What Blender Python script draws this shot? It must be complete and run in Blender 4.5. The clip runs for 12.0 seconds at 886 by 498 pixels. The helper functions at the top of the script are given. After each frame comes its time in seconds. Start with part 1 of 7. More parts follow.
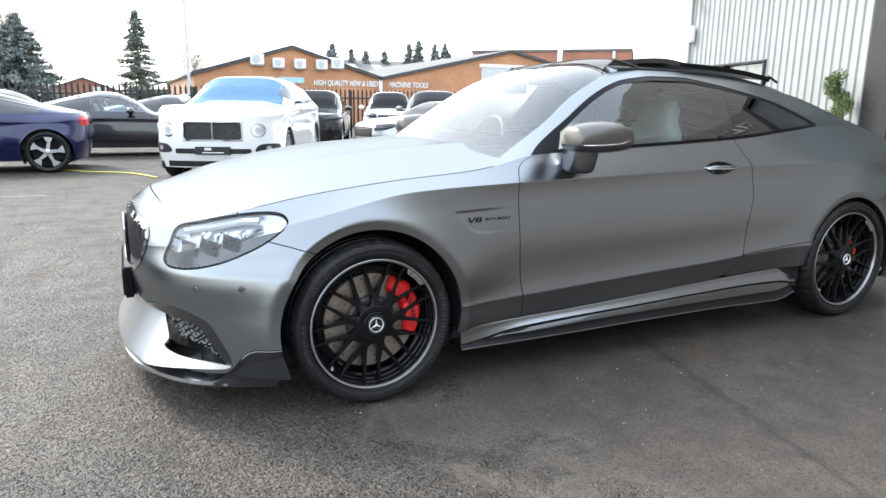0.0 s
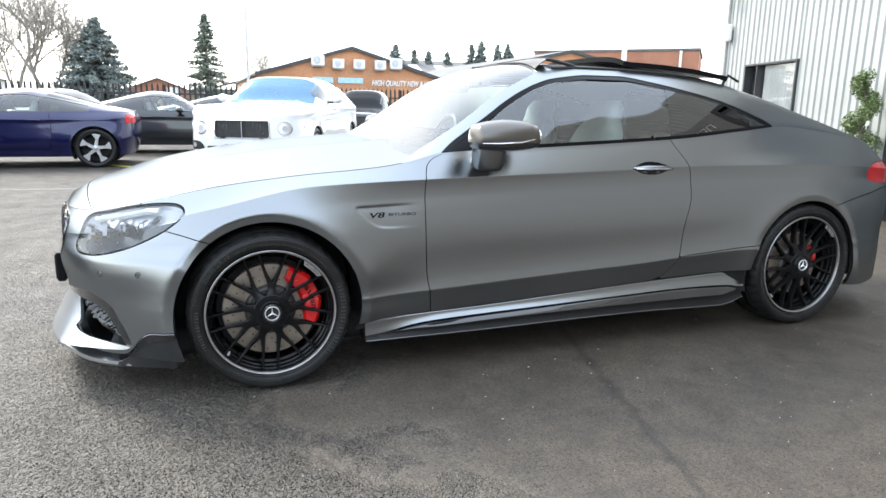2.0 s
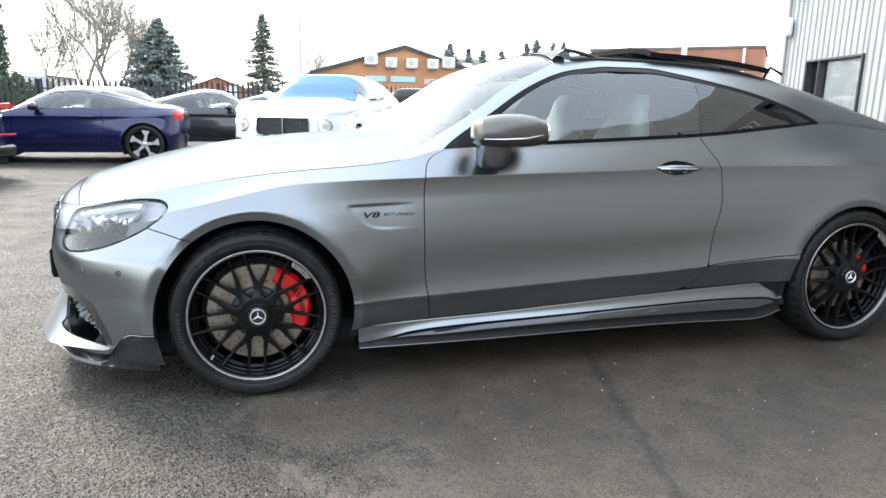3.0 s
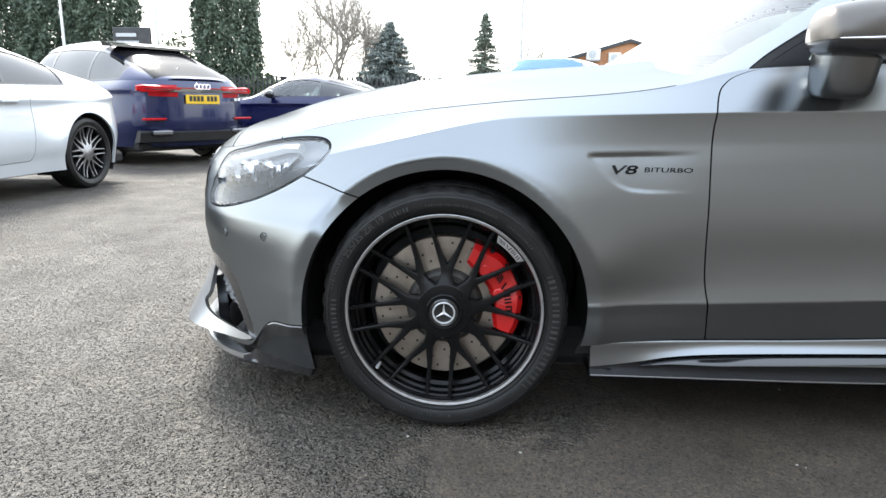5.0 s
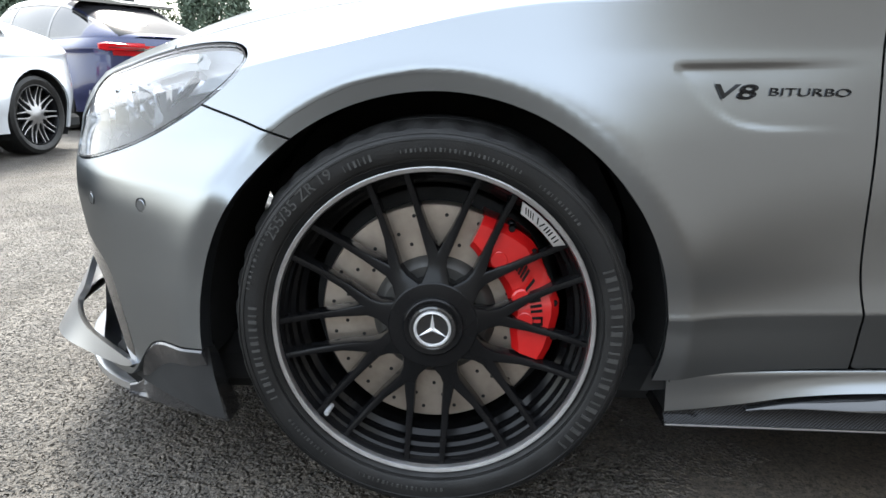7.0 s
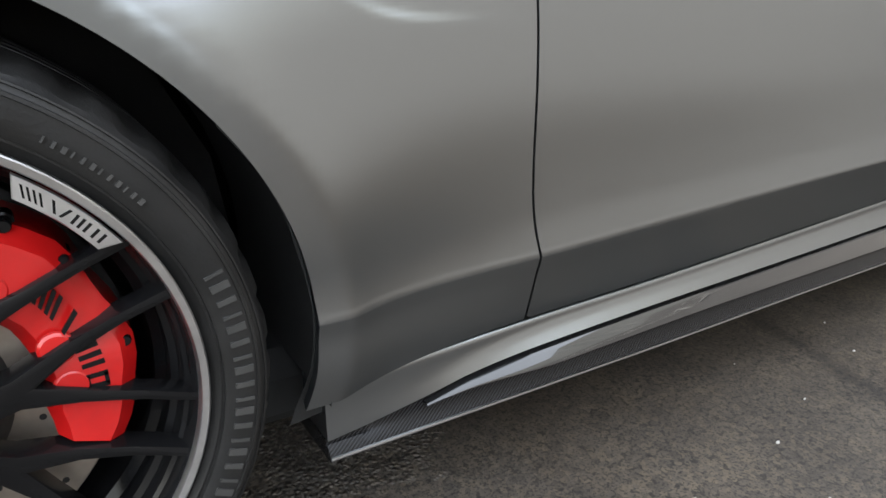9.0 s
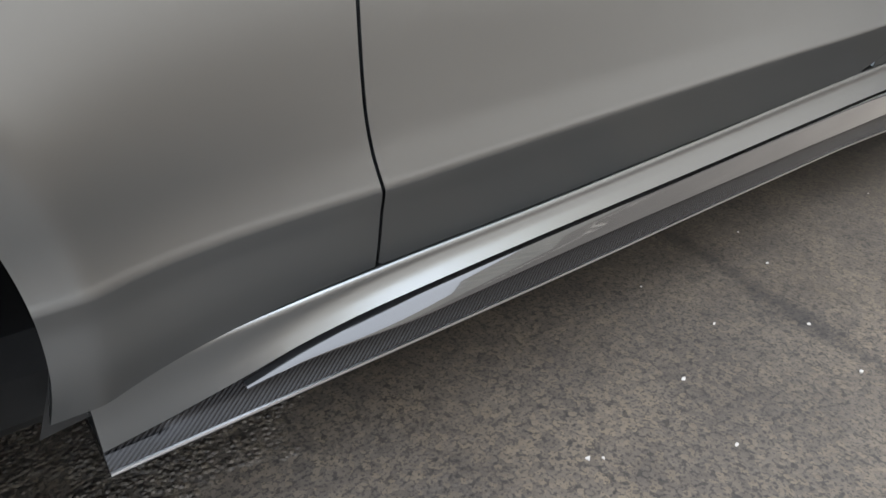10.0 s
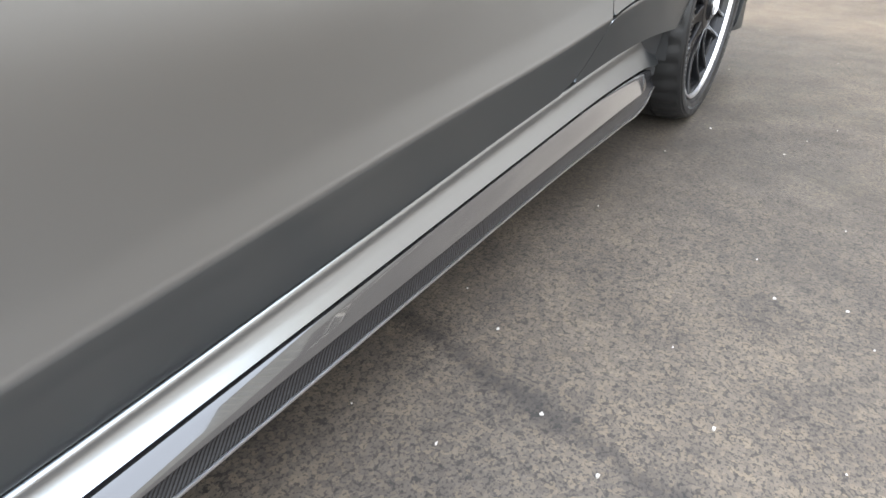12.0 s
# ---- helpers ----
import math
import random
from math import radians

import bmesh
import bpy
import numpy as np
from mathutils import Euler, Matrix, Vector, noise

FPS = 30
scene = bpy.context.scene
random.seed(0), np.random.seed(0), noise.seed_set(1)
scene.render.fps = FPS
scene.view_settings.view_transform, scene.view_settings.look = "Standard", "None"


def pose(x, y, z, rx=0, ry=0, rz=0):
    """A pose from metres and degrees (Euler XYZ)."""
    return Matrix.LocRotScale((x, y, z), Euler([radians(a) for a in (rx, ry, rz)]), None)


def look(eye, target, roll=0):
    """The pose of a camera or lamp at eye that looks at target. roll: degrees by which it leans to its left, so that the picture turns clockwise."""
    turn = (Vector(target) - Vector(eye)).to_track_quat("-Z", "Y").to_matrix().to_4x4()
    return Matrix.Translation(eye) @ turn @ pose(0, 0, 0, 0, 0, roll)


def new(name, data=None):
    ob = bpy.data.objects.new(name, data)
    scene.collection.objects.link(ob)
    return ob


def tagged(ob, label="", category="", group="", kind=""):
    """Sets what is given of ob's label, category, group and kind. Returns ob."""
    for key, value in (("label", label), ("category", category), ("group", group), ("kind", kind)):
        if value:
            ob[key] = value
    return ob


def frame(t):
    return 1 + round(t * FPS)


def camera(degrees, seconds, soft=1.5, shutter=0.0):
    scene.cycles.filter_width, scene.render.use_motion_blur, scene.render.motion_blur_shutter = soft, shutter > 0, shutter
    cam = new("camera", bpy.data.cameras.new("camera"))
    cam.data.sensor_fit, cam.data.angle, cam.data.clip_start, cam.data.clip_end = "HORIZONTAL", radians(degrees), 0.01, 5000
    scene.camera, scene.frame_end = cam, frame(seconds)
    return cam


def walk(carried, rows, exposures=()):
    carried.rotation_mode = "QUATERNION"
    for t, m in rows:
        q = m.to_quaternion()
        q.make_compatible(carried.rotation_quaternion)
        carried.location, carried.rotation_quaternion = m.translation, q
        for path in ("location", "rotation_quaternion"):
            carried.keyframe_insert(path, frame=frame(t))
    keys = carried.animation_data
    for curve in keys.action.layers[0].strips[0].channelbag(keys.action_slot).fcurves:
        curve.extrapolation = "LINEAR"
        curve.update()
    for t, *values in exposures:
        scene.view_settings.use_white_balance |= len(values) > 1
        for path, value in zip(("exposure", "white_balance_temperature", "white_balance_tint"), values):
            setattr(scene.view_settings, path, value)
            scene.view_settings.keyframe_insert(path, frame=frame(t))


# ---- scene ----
cam = camera(67.5, 12.0)
PATH = [
    (0, (-0.837, -2.327, 1.161), (0.011, -0.565, 0.741), 0.7),
    (0.5, (-0.703, -2.435, 1.164), (0.107, -0.655, 0.746), 0.7),
    (1, (-0.542, -2.513, 1.155), (0.25, -0.725, 0.736), 0.8),
    (1.5, (-0.398, -2.575, 1.154), (0.362, -0.774, 0.732), 0.9),
    (2, (-0.238, -2.652, 1.16), (0.434, -0.816, 0.739), 0.9),
    (2.5, (-0.085, -2.678, 1.166), (0.498, -0.812, 0.743), 0.8),
    (2.7, (-0.03, -2.642, 1.158), (0.537, -0.772, 0.734), 0.9),
    (4.3, (0.106, -1.933, 1.002), (0.187, 0.018, 0.569), 0.8),
    (4.5, (0.099, -1.849, 0.967), (0.11, 0.103, 0.534), 0.7),
    (5, (0.076, -1.657, 0.863), (-0.018, 0.294, 0.434), 0.7),
    (5.5, (0.057, -1.471, 0.783), (-0.047, 0.479, 0.35), 0.8),
    (6, (0.04, -1.294, 0.735), (-0.066, 0.644, 0.256), 0.8),
    (6.5, (0.041, -1.139, 0.72), (-0.073, 0.795, 0.222), 0.7),
    (6.7, (0.047, -1.081, 0.72), (-0.069, 0.852, 0.219), 0.7),
    (8.5, (0.092, -0.648, 0.706), (0.871, 1.095, 0.112), 2.0),
    (9, (0.146, -0.571, 0.669), (1.169, 0.994, -0.04), 1.9),
    (9.5, (0.246, -0.507, 0.645), (1.318, 0.947, -0.214), 1.9),
    (10, (0.351, -0.47, 0.628), (1.471, 0.874, -0.342), 2.1),
    (10.5, (0.456, -0.45, 0.618), (1.651, 0.773, -0.419), 1.7),
    (11, (0.54, -0.417, 0.619), (1.853, 0.67, -0.428), 1.6),
    (11.5, (0.624, -0.394, 0.647), (2.031, 0.57, -0.397), 1.6),
    (12, (0.742, -0.402, 0.688), (2.202, 0.505, -0.334), 1.2),
]
walk(cam, [(t, look(eye, target, roll)) for t, eye, target, roll in PATH], [(0, 2.47, 6600, 7), (2.5, 2.57, 6600, 7), (4.5, 2.5, 6650, 7), (6.5, 2.65, 6700, 7), (8.5, 2.95, 7050, 8), (9.5, 3.25, 7250, 10), (10.5, 3.56, 7150, 10), (11.0, 3.72, 7100, 10), (12, 3.95, 7050, 10)])

# ---- light ----
SUN_AZ, SUN_EL = -28.0, 40.0
world = bpy.data.worlds.new("sky")
scene.world = world
world.use_nodes = True
wt = world.node_tree
sky = wt.nodes.new("ShaderNodeTexSky")
sky.sky_type, sky.sun_disc = "NISHITA", False
sky.sun_elevation, sky.sun_rotation = radians(SUN_EL), radians(SUN_AZ)
sky.air_density, sky.dust_density, sky.ozone_density = 1.0, 2.0, 1.0
haze = wt.nodes.new("ShaderNodeHueSaturation")
haze.inputs["Saturation"].default_value = 0.75
wt.links.new(sky.outputs[0], haze.inputs["Color"])
# thin high cloud evens the sky out; it brightens a little towards the zenith
veil, up_dir, veil_tone, cover = (wt.nodes.new(k) for k in ("ShaderNodeTexCoord", "ShaderNodeSeparateXYZ", "ShaderNodeValToRGB", "ShaderNodeMix"))
wt.links.new(veil.outputs["Generated"], up_dir.inputs[0])
wt.links.new(up_dir.outputs["Z"], veil_tone.inputs["Fac"])
for k, at, c in zip(veil_tone.color_ramp.elements, (0.0, 0.9), ((3.8, 3.85, 3.9, 1), (3.9, 4.4, 5.2, 1))):
    k.position, k.color = at, c
cover.data_type = "RGBA"
# the cloud is thick on the sun's side and thins to blue sky on the other
spread = wt.nodes.new("ShaderNodeMapRange")
for key, value in (("From Min", -0.9), ("From Max", 0.5), ("To Min", 0.42), ("To Max", 0.82)):
    spread.inputs[key].default_value = value
wt.links.new(up_dir.outputs["Y"], spread.inputs["Value"])
wt.links.new(spread.outputs[0], cover.inputs[0])
wt.links.new(haze.outputs[0], cover.inputs[6])
wt.links.new(veil_tone.outputs[0], cover.inputs[7])
wt.links.new(cover.outputs[2], wt.nodes["Background"].inputs[0])
wt.nodes["Background"].inputs[1].default_value = 0.15
sun = new("sun", bpy.data.lights.new("sun", "SUN"))
sun.data.energy, sun.data.angle, sun.data.color = 0.9, radians(18), (1.0, 0.95, 0.88)
sun.matrix_world = look(Vector((math.sin(radians(SUN_AZ)) * math.cos(radians(SUN_EL)), math.cos(radians(SUN_AZ)) * math.cos(radians(SUN_EL)), math.sin(radians(SUN_EL)))) * 30, (0, 0, 0))

# ---- materials ----
def material(name, color, rough=0.5, metal=0.0, coat=0.0, coat_rough=0.05, ior=1.5, emit=0.0):
    m = bpy.data.materials.new(name)
    m.use_nodes = True
    b = m.node_tree.nodes["Principled BSDF"]
    b.inputs["Base Color"].default_value = (*color, 1)
    b.inputs["Roughness"].default_value, b.inputs["Metallic"].default_value = rough, metal
    b.inputs["Coat Weight"].default_value, b.inputs["Coat Roughness"].default_value = coat, coat_rough
    b.inputs["IOR"].default_value = ior
    if emit:
        b.inputs["Emission Color"].default_value, b.inputs["Emission Strength"].default_value = (*color, 1), emit
    return m


def node(m, kind, **sockets):
    n = m.node_tree.nodes.new(kind)
    for key, value in sockets.items():
        key = key.replace("_", " ")
        if key in n.inputs:
            n.inputs[key].default_value = value
    return n


def wire(m, a, b):
    m.node_tree.links.new(a, b)


def bsdf(m):
    return m.node_tree.nodes["Principled BSDF"]


def place(m, scale=(1, 1, 1), turn=(0, 0, 0)):
    """Object coordinates, scaled and turned."""
    c, p = node(m, "ShaderNodeTexCoord"), node(m, "ShaderNodeMapping")
    p.inputs["Scale"].default_value, p.inputs["Rotation"].default_value = scale, [radians(a) for a in turn]
    wire(m, c.outputs["Object"], p.inputs["Vector"])
    return p.outputs["Vector"]


def ramp(m, fac, stops):
    r = node(m, "ShaderNodeValToRGB")
    e = r.color_ramp.elements
    while len(e) < len(stops):
        e.new(0.5)
    for k, (at, c) in zip(e, stops):
        k.position, k.color = at, (*c, 1) if len(c) == 3 else c
    wire(m, fac, r.inputs["Fac"])
    return r.outputs["Color"]


def blend(m, fac, a, b, how="MIX"):
    n = node(m, "ShaderNodeMix")
    n.data_type, n.blend_type = "RGBA", how
    for s, x in ((0, fac), (6, a), (7, b)):
        if isinstance(x, (int, float)):
            n.inputs[s].default_value = x
        elif isinstance(x, tuple):
            n.inputs[s].default_value = (*x, 1)
        else:
            wire(m, x, n.inputs[s])
    return n.outputs[2]


def noisy(m, scale, detail=4.0, rough=0.55, vec=None):
    n = node(m, "ShaderNodeTexNoise", Scale=scale, Detail=detail, Roughness=rough)
    wire(m, vec or place(m), n.inputs["Vector"])
    return n.outputs["Fac"]


def relief(m, height, strength=0.3, distance=0.01, after=None):
    b = node(m, "ShaderNodeBump", Strength=strength, Distance=distance)
    wire(m, height, b.inputs["Height"])
    if after is not None:
        wire(m, after, b.inputs["Normal"])
    wire(m, b.outputs[0], bsdf(m).inputs["Normal"])
    return b.outputs[0]


def varied(name, a, b, scale, rough=0.6, grain=0.0, grain_scale=60, metal=0.0, coat=0.0, spread=(0.35, 0.65), rough_to=None):
    m = material(name, a, rough, metal, coat)
    wire(m, ramp(m, noisy(m, scale), [(spread[0], a), (spread[1], b)]), bsdf(m).inputs["Base Color"])
    if rough_to is not None:
        r = ramp(m, noisy(m, scale * 2.3), [(0.3, (rough,) * 3), (0.7, (rough_to,) * 3)])
        wire(m, r, bsdf(m).inputs["Roughness"])
    if grain:
        relief(m, noisy(m, grain_scale, 5), grain, 0.004)
    return m


def glass(name, tint, ior=1.5, sheen=(1, 1, 1)):
    """A thin pane: what lies behind shows through the tint, and the sheen grows at a slant."""
    m = bpy.data.materials.new(name)
    m.use_nodes = True
    t = m.node_tree
    t.nodes.remove(bsdf(m))
    clear, shine, mix, fr = (node(m, k) for k in ("ShaderNodeBsdfTransparent", "ShaderNodeBsdfGlossy", "ShaderNodeMixShader", "ShaderNodeFresnel"))
    clear.inputs[0].default_value = (*tint, 1)
    shine.inputs["Roughness"].default_value = 0.01
    shine.inputs["Color"].default_value = (*sheen, 1)
    fr.inputs["IOR"].default_value = ior
    wire(m, fr.outputs[0], mix.inputs[0])
    wire(m, clear.outputs[0], mix.inputs[1])
    wire(m, shine.outputs[0], mix.inputs[2])
    wire(m, mix.outputs[0], t.nodes["Material Output"].inputs["Surface"])
    return m


def car_paint(name, color, rough=0.25, metal=0.6, coat=1.0):
    m = material(name, color, rough, metal, coat, 0.03)
    dark = tuple(c * 0.96 for c in color)
    wire(m, ramp(m, noisy(m, 0.9, 1, 0.4), [(0.0, dark), (1.0, color)]), bsdf(m).inputs["Base Color"])
    return m


def carbon_weave(name, pitch=0.0017, coat=0.0, ior=1.3, tone=1.0):
    m = material(name, (0.02, 0.02, 0.022), 0.25, 0.0, coat, 0.08, ior)
    w = node(m, "ShaderNodeTexWave", Scale=0.16 / pitch, Distortion=0.0)
    w.bands_direction = "DIAGONAL"
    wire(m, place(m, (-1, 1, 1)), w.inputs["Vector"])
    wire(m, ramp(m, w.outputs["Fac"], [(0.3, (0.004 * tone, 0.004 * tone, 0.0045 * tone)), (0.7, (0.019 * tone, 0.019 * tone, 0.0205 * tone))]), bsdf(m).inputs["Base Color"])
    relief(m, w.outputs["Fac"], 0.25, 0.0006)
    return m


def asphalt_surface():
    m = material("worn_asphalt", (0.06, 0.06, 0.058), 0.85)
    at = place(m)
    stones = node(m, "ShaderNodeTexVoronoi", Scale=115.0)
    wire(m, at, stones.inputs["Vector"])
    # the grain: pale and dark stones, joints, clumps and open pits, as a factor on the colour
    grain = ramp(m, stones.outputs["Color"], [(0.1, (0.8, 0.8, 0.8)), (0.5, (1.0, 1.0, 1.0)), (0.9, (1.36, 1.36, 1.37))])
    joint = ramp(m, stones.outputs["Distance"], [(0.3, (1.05, 1.05, 1.05)), (0.64, (0.66, 0.65, 0.63))])
    grain = blend(m, 1.0, grain, joint, "MULTIPLY")
    clump = noisy(m, 48, 3, 0.6, at)
    grain = blend(m, 1.0, grain, ramp(m, clump, [(0.32, (0.8, 0.8, 0.8)), (0.68, (1.2, 1.19, 1.17))]), "MULTIPLY")
    pits = ramp(m, noisy(m, 210, 2, 0.5, at), [(0.39, (0.16, 0.16, 0.16)), (0.465, (1.03, 1.0, 0.98)), (0.66, (1.0, 1.0, 1.0)), (0.74, (1.35, 1.32, 1.28))])
    grain = blend(m, 1.0, grain, pits, "MULTIPLY")
    patch = ramp(m, noisy(m, 0.9, 5, 0.6, at), [(0.32, (0.74, 0.73, 0.73)), (0.5, (0.98, 0.96, 0.93)), (0.68, (1.18, 1.14, 1.08))])
    stain = ramp(m, noisy(m, 6.5, 6, 0.65, at), [(0.36, (0.7, 0.7, 0.71)), (0.6, (1.05, 1.05, 1.04))])
    tone = blend(m, 1.0, patch, stain, "MULTIPLY")
    # an older coarse surface in front of the car meets a smoother, browner one beside it
    axis, run = node(m, "ShaderNodeSeparateXYZ"), node(m, "ShaderNodeMath")
    wire(m, at, axis.inputs[0])
    run.operation = "MULTIPLY_ADD"
    wire(m, axis.outputs["X"], run.inputs[0])
    run.inputs[1].default_value = 0.25
    wire(m, noisy(m, 1.6, 5, 0.6, at), run.inputs[2])
    coarse = ramp(m, run.outputs[0], [(0.46, (1, 1, 1)), (0.60, (0.015, 0.015, 0.015))])
    smooth_part = ramp(m, run.outputs[0], [(0.46, (0, 0, 0)), (0.60, (1, 1, 1))])
    # open pits and hairline cracks of the smooth part
    crack = ramp(m, stones.outputs["Distance"], [(0.57, (1.0, 1.0, 1.0)), (0.64, (0.3, 0.3, 0.3))])
    where = ramp(m, noisy(m, 90, 3, 0.6, at), [(0.5, (0, 0, 0)), (0.56, (1, 1, 1))])
    holes = blend(m, where, (1.0, 1.0, 1.0), crack)
    stone_tint = ramp(m, stones.outputs["Color"], [(0.15, (0.72, 0.71, 0.70)), (0.5, (0.96, 0.95, 0.94)), (0.85, (1.3, 1.25, 1.13))])
    flat_grain = blend(m, 1.0, blend(m, 1.0, stone_tint, blend(m, 0.25, pits, (1.0, 1.0, 1.0)), "MULTIPLY"), holes, "MULTIPLY")
    grain = blend(m, smooth_part, grain, flat_grain)
    wide = ramp(m, run.outputs[0], [(0.42, (0.133, 0.121, 0.106)), (0.68, (0.069, 0.058, 0.047))])
    tone = blend(m, 1.0, blend(m, 1.0, tone, wide, "MULTIPLY"), grain, "MULTIPLY")
    sheen = ramp(m, noisy(m, 3.0, 4, 0.6, at), [(0.3, (0.5,) * 3), (0.7, (0.72,) * 3)])
    wire(m, sheen, bsdf(m).inputs["Roughness"])
    # a dark joint between two lays of asphalt runs out from under the car: x = 1.46 + 0.25 y, with a ragged edge
    wander = node(m, "ShaderNodeVectorMath")
    wander.operation = "DOT_PRODUCT"
    wire(m, at, wander.inputs[0])
    wander.inputs[1].default_value = (1.0, -0.25, 0.0)
    ragged, away = node(m, "ShaderNodeMath"), node(m, "ShaderNodeMath")
    ragged.operation, away.operation = "MULTIPLY_ADD", "ABSOLUTE"
    wire(m, noisy(m, 9.0, 8, 0.75, at), ragged.inputs[0])
    ragged.inputs[1].default_value = 0.16
    wire(m, wander.outputs["Value"], ragged.inputs[2])
    off = node(m, "ShaderNodeMath")
    off.operation = "SUBTRACT"
    wire(m, ragged.outputs[0], off.inputs[0])
    off.inputs[1].default_value = 1.54
    wire(m, off.outputs[0], away.inputs[0])
    joint_line = ramp(m, away.outputs[0], [(0.004, (0.52, 0.52, 0.54)), (0.035, (1, 1, 1))])
    ends = ramp(m, axis.outputs["Y"], [(0.5, (1, 1, 1)), (0.8, (0, 0, 0))])
    tone = blend(m, ends, tone, blend(m, 1.0, tone, joint_line, "MULTIPLY"))
    wire(m, tone, bsdf(m).inputs["Base Color"])
    grains = ramp(m, stones.outputs["Distance"], [(0.0, (1, 1, 1)), (0.6, (0, 0, 0))])
    first = relief(m, blend(m, 1.0, grains, coarse, "MULTIPLY"), 1.0, 0.03)
    first = relief(m, blend(m, 1.0, clump, coarse, "MULTIPLY"), 0.8, 0.032, first)
    relief(m, noisy(m, 420, 3, 0.6, at), 0.35, 0.002, first)
    return m


def brick_wall(name, a, b, scale=1.0):
    m = material(name, a, 0.85)
    t = node(m, "ShaderNodeTexBrick", Scale=4.4 * scale)
    t.inputs["Color1"].default_value, t.inputs["Color2"].default_value = (*a, 1), (*b, 1)
    t.inputs["Mortar"].default_value = (0.36, 0.3, 0.24, 1)
    t.inputs["Mortar Size"].default_value = 0.012
    c, mp = node(m, "ShaderNodeTexCoord"), node(m, "ShaderNodeMapping")
    mp.inputs["Rotation"].default_value = (radians(90), 0, 0)
    wire(m, c.outputs["Object"], mp.inputs["Vector"])
    wire(m, mp.outputs[0], t.inputs["Vector"])
    stain = ramp(m, noisy(m, 0.5, 5), [(0.3, (0.78, 0.77, 0.76)), (0.7, (1.08, 1.05, 1.0))])
    wire(m, blend(m, 1.0, t.outputs["Color"], stain, "MULTIPLY"), bsdf(m).inputs["Base Color"])
    return m


def leaf_mat(name, a, b):
    m = material(name, a, 0.6)
    g = node(m, "ShaderNodeNewGeometry")
    wire(m, ramp(m, g.outputs["Random Per Island"], [(0.0, a), (1.0, b)]), bsdf(m).inputs["Base Color"])
    bsdf(m).inputs["Subsurface Weight"].default_value = 0.0
    return m


def satin_paint(name, color, rough):
    """Frozen metallic lacquer: a soft metal sheen that falls off quickly, over some matt pigment."""
    m = bpy.data.materials.new(name)
    m.use_nodes = True
    t = m.node_tree
    t.nodes.remove(bsdf(m))
    sheen, pigment, mix = (node(m, k) for k in ("ShaderNodeBsdfAnisotropic", "ShaderNodeBsdfDiffuse", "ShaderNodeMixShader"))
    sheen.distribution = "BECKMANN"
    sheen.inputs["Roughness"].default_value = rough
    tone = ramp(m, noisy(m, 0.9, 1, 0.4), [(0.0, tuple(c * 0.97 for c in color)), (1.0, color)])
    wire(m, tone, sheen.inputs["Color"])
    pigment.inputs["Color"].default_value = (*(c * 0.5 for c in color), 1)
    mix.inputs[0].default_value = 0.08
    wire(m, sheen.outputs[0], mix.inputs[1])
    wire(m, pigment.outputs[0], mix.inputs[2])
    wire(m, mix.outputs[0], t.nodes["Material Output"].inputs["Surface"])
    return m


SATIN = satin_paint("satin_grey_paint", (0.28, 0.296, 0.308), 0.29)
BLUE = car_paint("deep_blue_paint", (0.006, 0.008, 0.055), 0.2, 0.3, 0.6)
NAVY = car_paint("dark_blue_metallic_paint", (0.008, 0.014, 0.065), 0.22, 0.3, 0.7)
BLACKPAINT = car_paint("black_metallic_paint", (0.016, 0.017, 0.02), 0.3, 0.4)
WHITE = car_paint("white_paint", (0.78, 0.78, 0.77), 0.35, 0.0)
PEARL = car_paint("pearl_white_paint", (0.62, 0.65, 0.68), 0.3, 0.2)
SILVER = car_paint("silver_paint", (0.42, 0.43, 0.45), 0.3, 0.7)
GREYCAR = car_paint("grey_metallic_paint", (0.2, 0.21, 0.23), 0.3, 0.6)
CARBON = carbon_weave("carbon_fibre")
GLOSSCARBON = carbon_weave("lacquered_carbon_fibre", 0.0013, 1.0, 1.5, 2.5)
GREYALLOY = material("grey_alloy", (0.3, 0.3, 0.31), 0.35, 1.0)
GLOSSBLACK = material("gloss_black", (0.012, 0.012, 0.013), 0.08, 0.0, 1.0, 0.02)
SATINBLACK = varied("satin_black_alloy", (0.005, 0.005, 0.0055), (0.008, 0.008, 0.0085), 7, 0.2, 0.02, 300)
SATINBLACK.node_tree.nodes["Principled BSDF"].inputs["IOR"].default_value = 1.3
TRIM = varied("black_plastic", (0.012, 0.012, 0.013), (0.022, 0.022, 0.022), 12, 0.55, 0.08, 220)
LINER = varied("dark_lining", (0.008, 0.008, 0.008), (0.016, 0.016, 0.016), 9, 0.9)
RUBBER = varied("tyre_rubber", (0.006, 0.006, 0.006), (0.013, 0.0126, 0.0122), 11, 0.42, 0.12, 260, rough_to=0.6)
RUBBER.node_tree.nodes["Principled BSDF"].inputs["IOR"].default_value = 1.42
ROOFBLACK = material("black_roof_glass", (0.01, 0.01, 0.011), 0.25, ior=1.2)
MATTTRIM = material("matt_black_trim", (0.008, 0.008, 0.009), 0.3, ior=1.16)
# raised sidewall lettering, a step paler than the tyre
RUBBERMARK = varied("paler_rubber_relief", (0.03, 0.03, 0.029), (0.045, 0.044, 0.042), 20, 0.55)
CHROME = material("chrome", (0.8, 0.8, 0.82), 0.08, 1.0)
EDGEGREY = material("edge_highlight", (0.34, 0.345, 0.355), 0.3, 1.0)
DARKCHROME = material("dark_chrome", (0.16, 0.16, 0.17), 0.2, 1.0)
CHINSILVER = varied("satin_silver_trim", (0.52, 0.53, 0.55), (0.6, 0.61, 0.62), 3, 0.3, metal=1.0)
